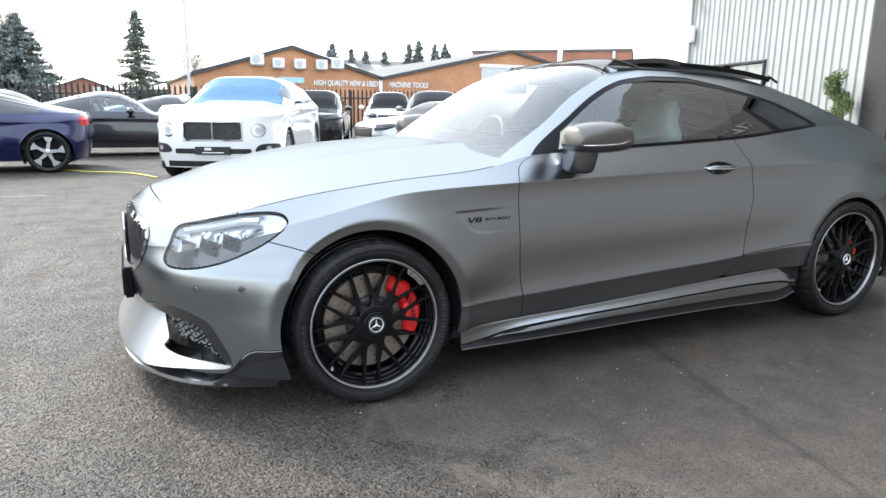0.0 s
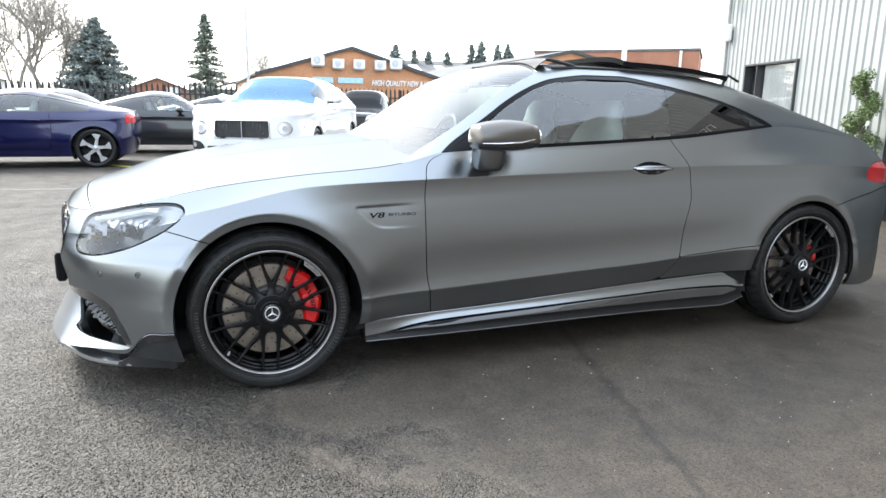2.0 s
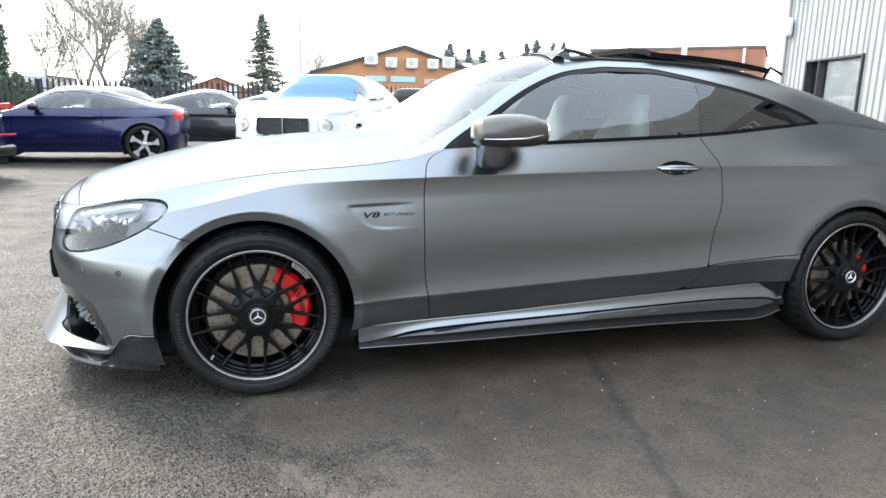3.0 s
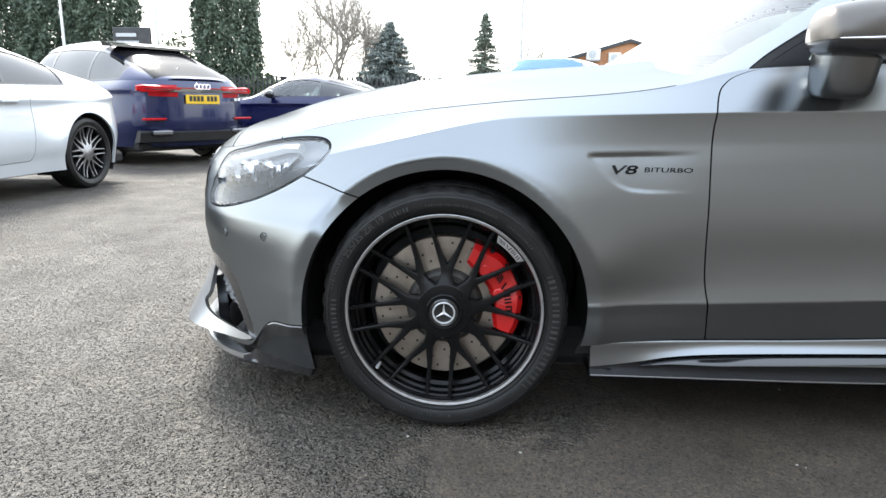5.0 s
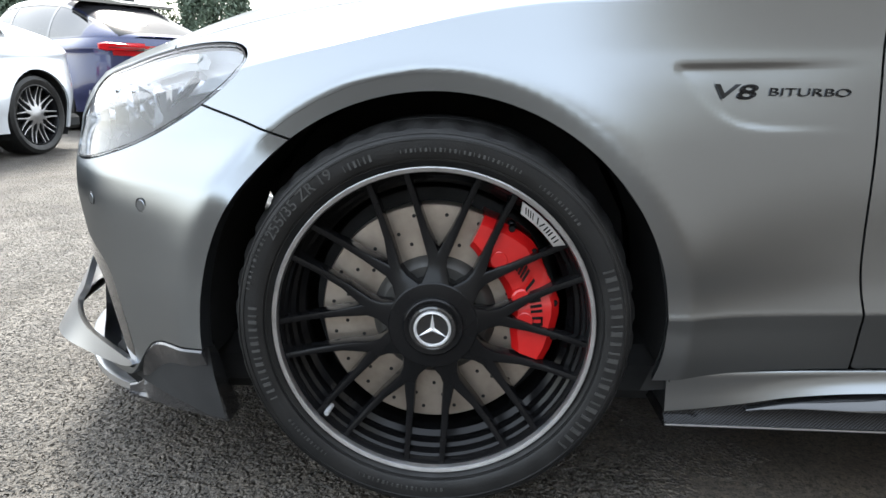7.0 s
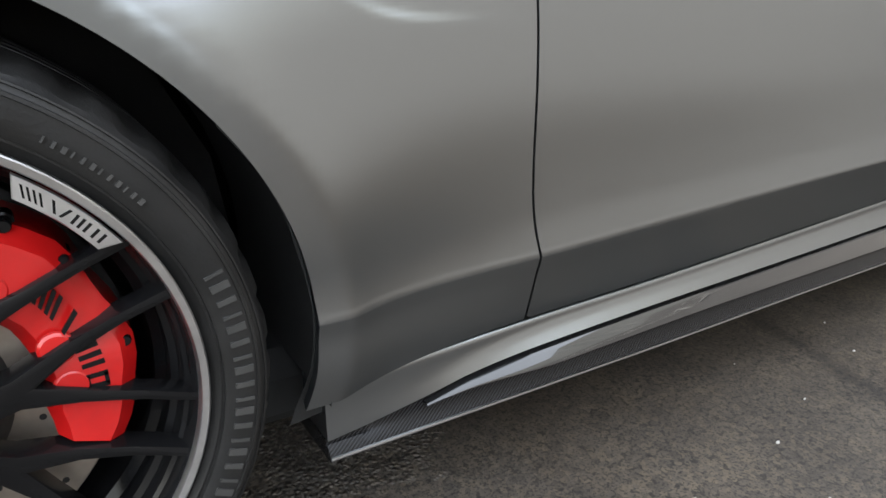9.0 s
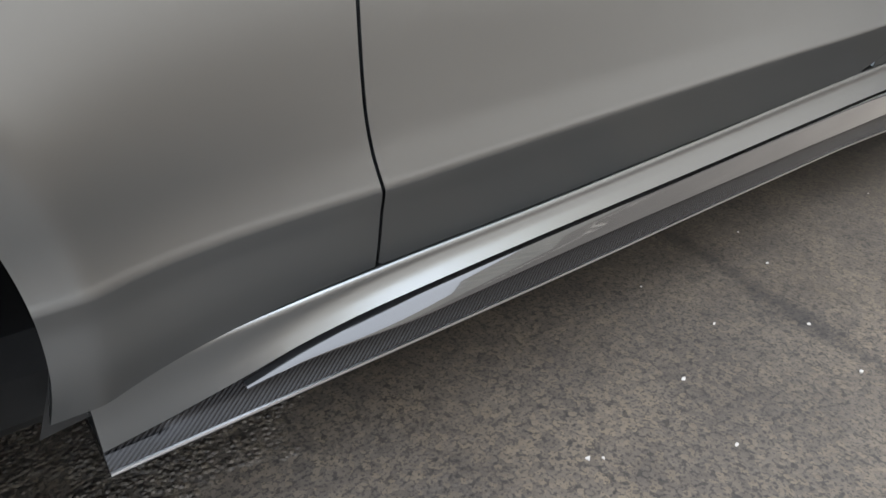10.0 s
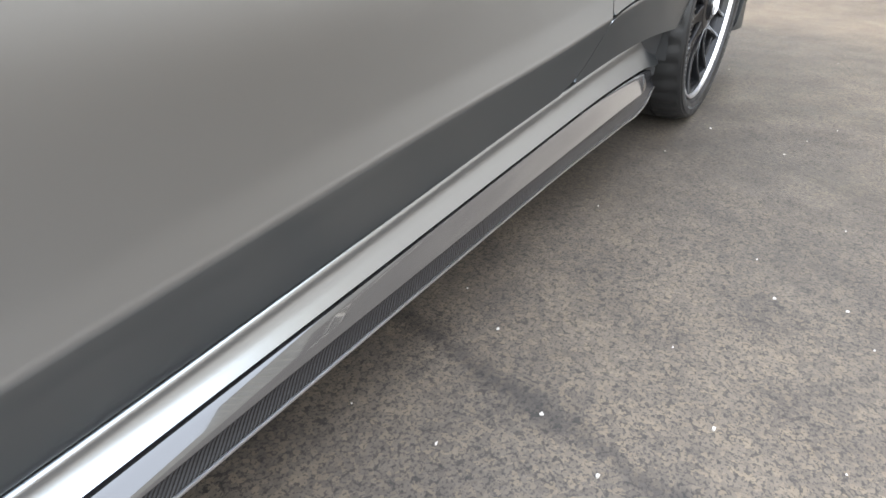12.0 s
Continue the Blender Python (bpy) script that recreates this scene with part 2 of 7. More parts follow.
MACHINED = varied("machined_alloy", (0.5, 0.5, 0.51), (0.62, 0.62, 0.63), 30, 0.36, metal=1.0)
STARMETAL = material("bright_badge_metal", (0.86, 0.86, 0.87), 0.35, 0.7)
HATMETAL = varied("dull_disc_hat", (0.06, 0.058, 0.055), (0.1, 0.097, 0.09), 15, 0.5, metal=0.6)
MIRRORCARBON = varied("smoked_carbon_cap", (0.13, 0.12, 0.112), (0.15, 0.14, 0.13), 700, 0.3, metal=0.9)
FADEDLINE = varied("faded_line_paint", (0.13, 0.125, 0.115), (0.2, 0.195, 0.18), 9, 0.8)
DISCMETAL = varied("brake_disc_metal", (0.34, 0.29, 0.245), (0.47, 0.41, 0.35), 18, 0.38, 0.05, 90, metal=0.85)
RED = varied("red_caliper_paint", (0.40, 0.005, 0.006), (0.52, 0.009, 0.009), 14, 0.28, coat=0.6)
GLASS = glass("window_glass", (0.74, 0.84, 0.81), 1.95)
SHIELD = glass("windscreen_glass", (0.78, 0.86, 0.84), 1.95)
# the blue in this sheen stands in for reflected blue sky
BLUESHIELD = glass("sky_tinted_windscreen", (0.35, 0.45, 0.55), 3.0, (0.42, 0.68, 1.0))
DARKGLASS = glass("tinted_glass", (0.02, 0.022, 0.024), 1.85)
REARGLASS = material("smoked_rear_glass", (0.012, 0.012, 0.013), 0.12, ior=1.22)
LENS = glass("lamp_lens", (0.94, 0.96, 0.98), 1.6)
REDLENS = material("red_lamp_lens", (0.42, 0.008, 0.012), 0.15, 0.0, 0.0, ior=1.3)
LAMPSILVER = material("lamp_reflector", (0.9, 0.91, 0.93), 0.28, 0.9)
SMOKED = material("smoked_brown_plastic", (0.06, 0.05, 0.044), 0.5)
LEATHER = varied("pale_leather", (0.4, 0.4, 0.38), (0.48, 0.475, 0.455), 8, 0.5, 0.12, 180)
DARKLEATHER = varied("dark_leather", (0.018, 0.018, 0.019), (0.032, 0.032, 0.033), 8, 0.5, 0.12, 180)
YELLOWPLATE = material("yellow_plate", (0.8, 0.5, 0.02), 0.4)
WHITEMARK = varied("white_marking", (0.62, 0.62, 0.6), (0.78, 0.78, 0.76), 5, 0.6)
BLUESIGN = varied("pale_blue_lettering", (0.32, 0.5, 0.62), (0.42, 0.6, 0.7), 5, 0.6)
ASPHALT = asphalt_surface()
BRICK = brick_wall("orange_brick", (0.46, 0.2, 0.09), (0.54, 0.26, 0.13))
REDBRICK = brick_wall("red_brick", (0.34, 0.13, 0.08), (0.4, 0.17, 0.1))
ROOFSHEET = varied("weathered_roof_sheet", (0.10, 0.098, 0.094), (0.16, 0.157, 0.15), 0.7, 0.85, 0.2, 6)
CLADDING = varied("pale_grey_cladding", (0.30, 0.308, 0.298), (0.35, 0.358, 0.347), 1.2, 0.6, 0.03, 30)
DARKCLAD = varied("mid_grey_cladding", (0.2, 0.205, 0.205), (0.26, 0.265, 0.262), 1.1, 0.5)
SHOPFRONT = varied("brown_grey_panel", (0.16, 0.151, 0.143), (0.2, 0.19, 0.18), 1.5, 0.5)
CHARCOAL = varied("charcoal_metal", (0.025, 0.026, 0.028), (0.045, 0.046, 0.048), 4, 0.45)
FENCEPAINT = varied("black_fence_paint", (0.01, 0.01, 0.011), (0.02, 0.02, 0.022), 3, 0.5)
GALV = varied("galvanised_steel", (0.42, 0.43, 0.44), (0.54, 0.55, 0.56), 5, 0.5, metal=0.5)
UNITWHITE = varied("off_white_casing", (0.66, 0.66, 0.63), (0.76, 0.76, 0.73), 3, 0.5)
BARK = varied("bark", (0.1, 0.08, 0.06), (0.2, 0.17, 0.14), 9, 0.9, 0.5, 30)
PALEBARK = varied("pale_bark", (0.2, 0.17, 0.14), (0.3, 0.27, 0.23), 9, 0.9, 0.4, 30)
SPRUCE = leaf_mat("spruce_needles", (0.1, 0.125, 0.095), (0.22, 0.245, 0.19))
CEDAR = leaf_mat("blue_cedar_needles", (0.12, 0.145, 0.135), (0.25, 0.28, 0.26))
CYPRESS = leaf_mat("cypress_foliage", (0.05, 0.075, 0.05), (0.115, 0.15, 0.1))
SHRUB = leaf_mat("shrub_leaves", (0.03, 0.05, 0.02), (0.1, 0.13, 0.06))
BOX = leaf_mat("box_leaves", (0.06, 0.1, 0.03), (0.2, 0.26, 0.1))
HOSE = material("yellow_hose", (0.6, 0.52, 0.12), 0.5)
CHIP = varied("pale_stone_chip", (0.28, 0.265, 0.24), (0.42, 0.4, 0.37), 40, 0.8)

# ---- building tools ----
def smoothed(me, angle=32):
    for p in me.polygons:
        p.use_smooth = True
    me.set_sharp_from_angle(angle=radians(angle))


def solid(name, vf, mat, angle=32):
    v, f = vf
    me = bpy.data.meshes.new(name)
    me.from_pydata([tuple(p) for p in v], [], [tuple(int(i) for i in q) for q in f])
    me.validate()
    me.materials.append(mat)
    smoothed(me, angle)
    return me


def thing(name, label, category, m=None, group="", kind=""):
    e = new(name)
    e.empty_display_size = 0.1
    if m is not None:
        e.matrix_world = m
    return tagged(e, label, category, group, kind)


def part(name, vf, mat, parent, label="", at=None, angle=32):
    """One mesh under a thing, or under one of its parts. vf: vertices and faces, or a mesh to share."""
    ob = new(name, vf if isinstance(vf, bpy.types.Mesh) else solid(name, vf, mat, angle))
    ob.parent = parent
    if at is not None:
        ob.matrix_basis = at
    return tagged(ob, label)


def lone(name, vf, mat, label, category, m=None, group="", kind="", angle=32):
    """A thing that is one single mesh."""
    ob = new(name, solid(name, vf, mat, angle))
    if m is not None:
        ob.matrix_world = m
    return tagged(ob, label, category, group, kind)


def join(*parts):
    v, f, n = [], [], 0
    for a, b in parts:
        v.append(np.asarray(a, float).reshape(-1, 3))
        f += [tuple(i + n for i in q) for q in b]
        n += len(v[-1])
    return (np.concatenate(v) if v else np.zeros((0, 3))), f


def moved(vf, m):
    v, f = vf
    a = np.array(m)
    return np.asarray(v) @ a[:3, :3].T + a[:3, 3], f


def left(vf):
    v, f = vf
    v = np.array(v, float)
    v[:, 1] *= -1
    return v, f


def mirror(vf):
    v, f = vf
    v = np.array(v, float)
    v[:, 1] *= -1
    return v, [tuple(reversed(q)) for q in f]


def sheet(vf, thick=0.012):
    """Turns the rims of a skin inwards, so that it has an edge."""
    v, f = vf
    v = np.asarray(v, float)
    if not len(f):
        return v, f
    normals = np.zeros_like(v)
    count = {}
    for q in f:
        p = v[list(q)]
        n = np.cross(p[1] - p[0], p[-1] - p[0]) if len(q) == 3 else np.cross(p[2] - p[0], p[3] - p[1])
        k = np.linalg.norm(n)
        normals[list(q)] += n / k if k > 1e-12 else 0
        for i, a in enumerate(q):
            b = q[(i + 1) % len(q)]
            count[(a, b)] = count.get((a, b), 0) + 1
    normals /= np.maximum(np.linalg.norm(normals, axis=1), 1e-9)[:, None]
    rim = [(a, b) for a, b in count if (b, a) not in count]
    used = sorted({i for e in rim for i in e})
    index = {a: len(v) + k for k, a in enumerate(used)}
    extra = v[used] - normals[used] * thick if used else np.zeros((0, 3))
    return np.concatenate([v, extra]), list(f) + [(b, a, index[a], index[b]) for a, b in rim]


def offset(vf, depth):
    """A skin moved inwards along its normals."""
    v, f = vf
    v = np.asarray(v, float)
    normals = np.zeros_like(v)
    for q in f:
        p = v[list(q)]
        n = np.cross(p[1] - p[0], p[-1] - p[0]) if len(q) == 3 else np.cross(p[2] - p[0], p[3] - p[1])
        k = np.linalg.norm(n)
        normals[list(q)] += n / k if k > 1e-12 else 0
    normals /= np.maximum(np.linalg.norm(normals, axis=1), 1e-9)[:, None]
    return v - normals * depth, f


def inset(vf, depth):
    """The same for a skin whose w points outwards."""
    return offset(vf, -depth)


def box(x0, x1, y0, y1, z0, z1, r=0.01):
    """A block with rounded-off edges."""
    r = min(r, (x1 - x0) / 2.01, (y1 - y0) / 2.01, (z1 - z0) / 2.01)
    bm = bmesh.new()
    for x, sx in ((x0, 1), (x1, -1)):
        for y, sy in ((y0, 1), (y1, -1)):
            for z, sz in ((z0, 1), (z1, -1)):
                for k in ((r, r, 0), (r, 0, r), (0, r, r)):
                    bm.verts.new((x + sx * k[0], y + sy * k[1], z + sz * k[2]))
    return hulled(bm)


def hulled(bm):
    bmesh.ops.convex_hull(bm, input=bm.verts)
    loose = [q for q in bm.verts if not q.link_faces]
    bmesh.ops.delete(bm, geom=loose, context="VERTS")
    bmesh.ops.dissolve_limit(bm, angle_limit=0.01, verts=bm.verts, edges=bm.edges)
    bmesh.ops.recalc_face_normals(bm, faces=bm.faces)
    bm.verts.index_update()
    out = np.array([q.co[:] for q in bm.verts]), [tuple(q.index for q in p.verts) for p in bm.faces]
    bm.free()
    return out


def hull(points):
    bm = bmesh.new()
    for p in points:
        bm.verts.new(p)
    return hulled(bm)


def lathe(profile, n=48, closed=False):
    """Turns (radius, depth) points round the y axis."""
    a = np.linspace(0, 2 * math.pi, n, endpoint=False)
    p = np.array(profile, float)
    v = np.stack([np.outer(np.cos(a), p[:, 0]), np.tile(p[:, 1], (n, 1)), np.outer(np.sin(a), p[:, 0])], -1).reshape(-1, 3)
    m = len(p)
    f = [(i * m + j, i * m + (j + 1) % m, ((i + 1) % n) * m + (j + 1) % m, ((i + 1) % n) * m + j) for i in range(n) for j in range(m if closed else m - 1)]
    return v, f


def tube(points, radius, n=8, caps=True):
    """A round bar along points; radius may be a list."""
    p = np.array(points, float)
    r = np.broadcast_to(np.asarray(radius, float), (len(p),))
    t = np.gradient(p, axis=0)
    t /= np.maximum(np.linalg.norm(t, axis=1), 1e-9)[:, None]
    ref = np.array((0, 0, 1.0)) if abs(t[0][2]) < 0.9 else np.array((1.0, 0, 0))
    v, f = [], []
    for k in range(len(p)):
        s = np.cross(t[k], ref)
        s /= max(np.linalg.norm(s), 1e-9)
        u = np.cross(s, t[k])
        for j in range(n):
            a = 2 * math.pi * j / n
            v.append(p[k] + r[k] * (s * math.cos(a) + u * math.sin(a)))
        ref = u
    for k in range(len(p) - 1):
        for j in range(n):
            f.append((k * n + j, k * n + (j + 1) % n, (k + 1) * n + (j + 1) % n, (k + 1) * n + j))
    if caps:
        f += [tuple(range(n - 1, -1, -1)), tuple((len(p) - 1) * n + j for j in range(n))]
    return np.array(v), f


def sweep(sections, closed=True, caps=True):
    """Skin over a row of like sections, each an array of points."""
    s = np.array(sections, float)
    n, m = s.shape[:2]
    f = [(i * m + j, (i + 1) * m + j, (i + 1) * m + (j + 1) % m, i * m + (j + 1) % m) for i in range(n - 1) for j in range(m if closed else m - 1)]
    if closed and caps:
        f += [tuple(range(m)), tuple((n - 1) * m + j for j in range(m - 1, -1, -1))]
    return s.reshape(-1, 3), f


def slab(outline, y0, y1, bevel=0.0):
    """A flat piece cut to an outline in (x, z), from depth y0 (front) to y1 (back)."""
    p = np.array(outline, float)
    c = p.mean(0)
    n = len(p)
    k = np.maximum(np.linalg.norm(p - c, axis=1), 1e-6)[:, None]
    small = c + (p - c) * np.maximum(0.1, 1 - bevel / k)
    rings = [(small, y0), (p, y0 + bevel), (p, y1)] if bevel else [(p, y0), (p, y1)]
    v = np.concatenate([np.stack([q[:, 0], np.full(n, y), q[:, 1]], -1) for q, y in rings])
    f = [(i * n + j, (i + 1) * n + j, (i + 1) * n + (j + 1) % n, i * n + (j + 1) % n) for i in range(len(rings) - 1) for j in range(n)]
    m = (len(rings) - 1) * n
    return v, f + [tuple(range(n)), tuple(m + j for j in range(n - 1, -1, -1))]


def lettering(text, height, depth=0.002, bold=0.0, slant=0.0):
    """Letters as a mesh that stands in the xz plane and faces -y."""
    c = bpy.data.curves.new("letters", "FONT")
    c.body, c.size, c.extrude, c.offset, c.shear = text, height / 0.7, depth, bold, slant
    ob = new("letters", c)
    me = bpy.data.meshes.new_from_object(ob.evaluated_get(bpy.context.evaluated_depsgraph_get()))
    v = np.array([(q.co.x, -q.co.z, q.co.y) for q in me.vertices])
    f = [tuple(p.vertices) for p in me.polygons]
    bpy.data.objects.remove(ob)
    bpy.data.curves.remove(c)
    bpy.data.meshes.remove(me)
    return v, f


def sized(vf, x0, x1, z0):
    """Letters stretched to start at x0 and end at x1, standing on z0."""
    v, f = vf
    v = v.copy()
    v[:, 0] = x0 + (v[:, 0] - v[:, 0].min()) * (x1 - x0) / np.ptp(v[:, 0])
    v[:, 2] += z0
    return v, f
# ---- shape tools: smooth curves, swept shells and clean cuts ----
def curve(*pts):
    """A smooth curve through a few (a, b) points that never overshoots; works on arrays."""
    xs, ys = (np.array(c, float) for c in zip(*pts))
    h, d = np.diff(xs), np.diff(ys) / np.diff(xs)
    m = np.zeros(len(xs))
    m[0], m[-1] = d[0], d[-1]
    for i in range(1, len(xs) - 1):
        if d[i - 1] * d[i] > 0:
            a, b = 2 * h[i] + h[i - 1], h[i] + 2 * h[i - 1]
            m[i] = (a + b) / (a / d[i - 1] + b / d[i])

    def f(t):
        t = np.asarray(t, float)
        i = np.clip(np.searchsorted(xs, t) - 1, 0, len(xs) - 2)
        q = np.clip((t - xs[i]) / h[i], 0, 1)
        return (ys[i] * (1 + 2 * q) * (1 - q) ** 2 + m[i] * h[i] * q * (1 - q) ** 2
                + ys[i + 1] * q * q * (3 - 2 * q) + m[i + 1] * h[i] * q * q * (q - 1))
    return f


def smooth(t, a, b):
    q = np.clip((np.asarray(t, float) - a) / (b - a), 0, 1)
    return q * q * (3 - 2 * q)


class Shape:
    """A car body: s holds the curves. x runs back from the front axle, w out from the middle, z up."""
    def __init__(self, s):
        self.sweep, self.edge, self.crease = s.get("sweep", 0.0), s.get("edge", 0.02), s.get("crease", 1.35)
        self.half, self.corner, self.front_from, self.rear_from = s["half"], s["corner"], s["front_from"], s["rear_from"]
        self.knots, self.lean, self.bulge, self.arches, self.dent = s["knots"], s["lean"], s["bulge"], s["arches"], s["dent"]
        self.nose, self.tail, self.bottom, self.low, self.shoulder = s["nose"], s["tail"], s["bottom"], s["low"], s["shoulder"]
        self.top, self.flank, self.inset_top, self.bonnet, self.roof = s["top"], s["flank"], s["inset_top"], s["bonnet"], s["roof"]

    def level(self, x, v):
        k = self.knots
        zb, zl, zs, zt = self.bottom(x), self.low(x), self.shoulder(x), self.top(x)
        return np.where(v < k[0], zb + (zl - zb) * v / k[0],
               np.where(v < k[1], zl + (zs - zl) * (v - k[0]) / (k[1] - k[0]), zs + (zt - zs) * (v - k[1]) / (1 - k[1])))

    def ends(self, x, v):
        q = np.clip((self.front_from - x) / (self.front_from - self.nose(v)), 0, 1)
        r = np.clip((x - self.rear_from) / (self.tail(v) - self.rear_from), 0, 1)
        n = self.corner
        return (1 - q ** n) ** (1 / n) * (1 - r ** n) ** (1 / n)

    def unlevel(self, x, z):
        k = self.knots
        zb, zl, zs, zt = self.bottom(x), self.low(x), self.shoulder(x), self.top(x)
        v = np.where(z < zl, k[0] * (z - zb) / (zl - zb), np.where(z < zs, k[0] + (k[1] - k[0]) * (z - zl) / (zs - zl), k[1] + (1 - k[1]) * (z - zs) / (zt - zs)))
        return np.clip(v, 0, 1)

    def plain(self, x, z, v):
        """How far the flank lies in from the car's half width, without the arch lips."""
        k = self.knots[1]
        up = np.clip((v - k) / (1 - k), 0, 1) ** self.crease
        inset = self.flank(np.minimum(v, k)) * (1 - up) + self.inset_top(x) * up
        for hx, hz, hr, amount, spread, rim in self.arches:
            d = np.maximum(np.hypot(x - hx, z - hz) - hr - rim, 0)
            e = np.sqrt(d * d + self.edge ** 2) - self.edge
            flare = amount * np.exp(-(e / spread) ** 1.15) if self.edge > 0.015 else amount * (0.5 * np.exp(-e / 0.06) + 0.5 * np.exp(-(e / spread) ** 1.3))
            inset = inset - flare * (1 - 0.75 * up)
        return inset + self.dent(x, z, v)

    def side(self, x, v):
        """Point of the flank: x along, v from the sill (0) to the belt (1)."""
        x, v = np.broadcast_arrays(np.asarray(x, float), np.asarray(v, float))
        z = self.level(x, v)
        inset = self.plain(x, z, v)
        if self.edge < 0.015:
            # the lip round each wheel opening is upright: it takes the depth of its own outer rim
            for hx, hz, hr, amount, spread, rim in self.arches:
                r = np.maximum(np.hypot(x - hx, z - hz), 0.9 * hr)
                k = (hr + rim) / r
                xr, zr = hx + (x - hx) * k, hz + (z - hz) * k
                lip = self.plain(xr, zr, self.unlevel(xr, zr)) + 0.1 * (hr + rim - r)
                inset = np.where((r < hr + rim) & (z > hz - 0.12), lip, inset)
        return x, (self.half - inset) * self.ends(x, v), z

    def flank_grid(self, n, m, lo=0.0, hi=1.0):
        u = (np.linspace(0, 1, n) if np.isscalar(n) else np.asarray(n))[:, None]
        v = (np.linspace(lo, hi, m) if np.isscalar(m) else np.asarray(m))[None]
        a, b, q = self.nose(v), self.tail(v), self.front_from
        nf, nr = 0.28, 0.74
        th = np.clip(u / nf, 0, 1) * math.pi / 2
        tr = np.clip((u - nr) / (1 - nr), 0, 1) * math.pi / 2
        e = 2 / self.corner
        x = q - (q - a) * np.cos(th) ** e
        x = np.where(u > nf, q + (self.rear_from - q) * (u - nf) / (nr - nf), x)
        x = np.where(u > nr, self.rear_from + (b - self.rear_from) * np.sin(tr) ** e, x)
        return grid(self.side(x, v + 0 * u))

    def over(self, x, s):
        """Point of the bonnet: s from its edge (0) to the middle (1)."""
        x, s = np.broadcast_arrays(np.asarray(x, float), np.asarray(s, float))
        _, w, z = self.side(x, np.ones_like(x))
        zc = self.bonnet(x)
        return x, w * (1 - s), z + (zc - z) * (1 - (1 - s) ** 2.1) + self.bulge * np.exp(-((w * (1 - s) - 0.42) / 0.07) ** 2) * smooth(x, -0.6, 0.1) * smooth(s, 0, 0.2)

    def house(self, x, a):
        """Point of the greenhouse: a from the belt (0) to the middle of the roof (1)."""
        x, a = np.broadcast_arrays(np.asarray(x, float), np.asarray(a, float))
        _, wb, zb = self.side(x, np.ones_like(x))
        q = np.sin(a * math.pi / 2)
        p1, p2 = self.lean
        r = np.clip(1 - q ** p1, 0, 1) ** (1 / p2)
        zc = np.maximum(self.roof(x - self.sweep * r ** 2 * (1 - smooth(x, 0.9, 1.5))), zb + 0.003)
        m = smooth(x, 0.5, 0.95) if self.sweep else 1.0
        return x, wb * r, zb + (zc - zb) * (q * m + (1 - r ** 2.1) * (1 - m))


def grid(xyz):
    """Vertices and quads of a grid of points; rows that fall together are welded."""
    x, y, z = (np.asarray(c, float) for c in np.broadcast_arrays(*xyz))
    n, m = x.shape
    v = np.stack([x, y, z], -1).reshape(-1, 3)
    f = [(i * m + j, (i + 1) * m + j, (i + 1) * m + j + 1, i * m + j + 1) for i in range(n - 1) for j in range(m - 1)]
    return v, f


def clip(mesh, f):
    """The part of a mesh where f(x, w, z) > 0, cut cleanly."""
    v, faces = mesh
    if not len(v):
        return mesh
    d = f(v[:, 0], v[:, 1], v[:, 2])
    out, cut, kept = [], {}, list(v)

    def cross(a, b):
        key = (min(a, b), max(a, b))
        if key not in cut:
            t = d[a] / (d[a] - d[b])
            cut[key] = len(kept)
            kept.append(v[a] + (v[b] - v[a]) * t)
        return cut[key]
    pos = d >= 0
    for face in faces:
        k = pos[list(face)]
        if k.all():
            out.append(face)
        elif k.any():
            poly = []
            for i, a in enumerate(face):
                b = face[(i + 1) % len(face)]
                if pos[a]:
                    poly.append(a)
                if pos[a] != pos[b]:
                    poly.append(cross(a, b))
            if len(poly) > 2:
                out.append(tuple(poly))
    used = sorted({i for face in out for i in face})
    index = {a: b for b, a in enumerate(used)}
    return (np.array([kept[i] for i in used]) if used else np.zeros((0, 3))), [tuple(index[i] for i in face) for face in out]


def inside(points, ax=lambda x, w, z: (x, z), gap=0.0):
    """Signed depth inside a closed outline drawn in the plane that ax gives."""
    p = np.array(points, float)
    n = len(p)
    fine = []
    for i in range(n):
        a, b, c, e = p[i - 1], p[i], p[(i + 1) % n], p[(i + 2) % n]
        for t in (0, 0.25, 0.5, 0.75):
            fine.append(0.5 * (2 * b + (c - a) * t + (2 * a - 5 * b + 4 * c - e) * t * t + (3 * b - a - 3 * c + e) * t ** 3))
    q = np.array(fine)

    def f(x, w, z):
        a, b = ax(x, w, z)
        pt = np.stack([a, b], -1)[:, None]
        s, e = q[None], np.roll(q, -1, 0)[None]
        d = e - s
        t = np.clip(((pt - s) * d).sum(-1) / (d * d).sum(-1), 0, 1)
        dist = np.sqrt(((pt - s - t[..., None] * d) ** 2).sum(-1)).min(1)
        up = (s[..., 1] > pt[..., 1]) != (e[..., 1] > pt[..., 1])
        dy = np.where(np.abs(d[..., 1]) < 1e-12, 1e-12, d[..., 1])
        odd = (up & (pt[..., 0] < s[..., 0] + (pt[..., 1] - s[..., 1]) * d[..., 0] / dy)).sum(1) % 2
        return np.where(odd == 1, dist, -dist) - gap
    return f


def both(*fs):
    return lambda x, w, z: np.minimum.reduce([f(x, w, z) for f in fs])


def outside(f, gap=0.0):
    return lambda x, w, z: -f(x, w, z) - gap


# ---- the main car's lines ----
VENT_LOW = curve((0.355, 0.742), (0.372, 0.722), (0.395, 0.698), (0.435, 0.665), (0.47, 0.652), (0.52, 0.648), (0.67, 0.649))


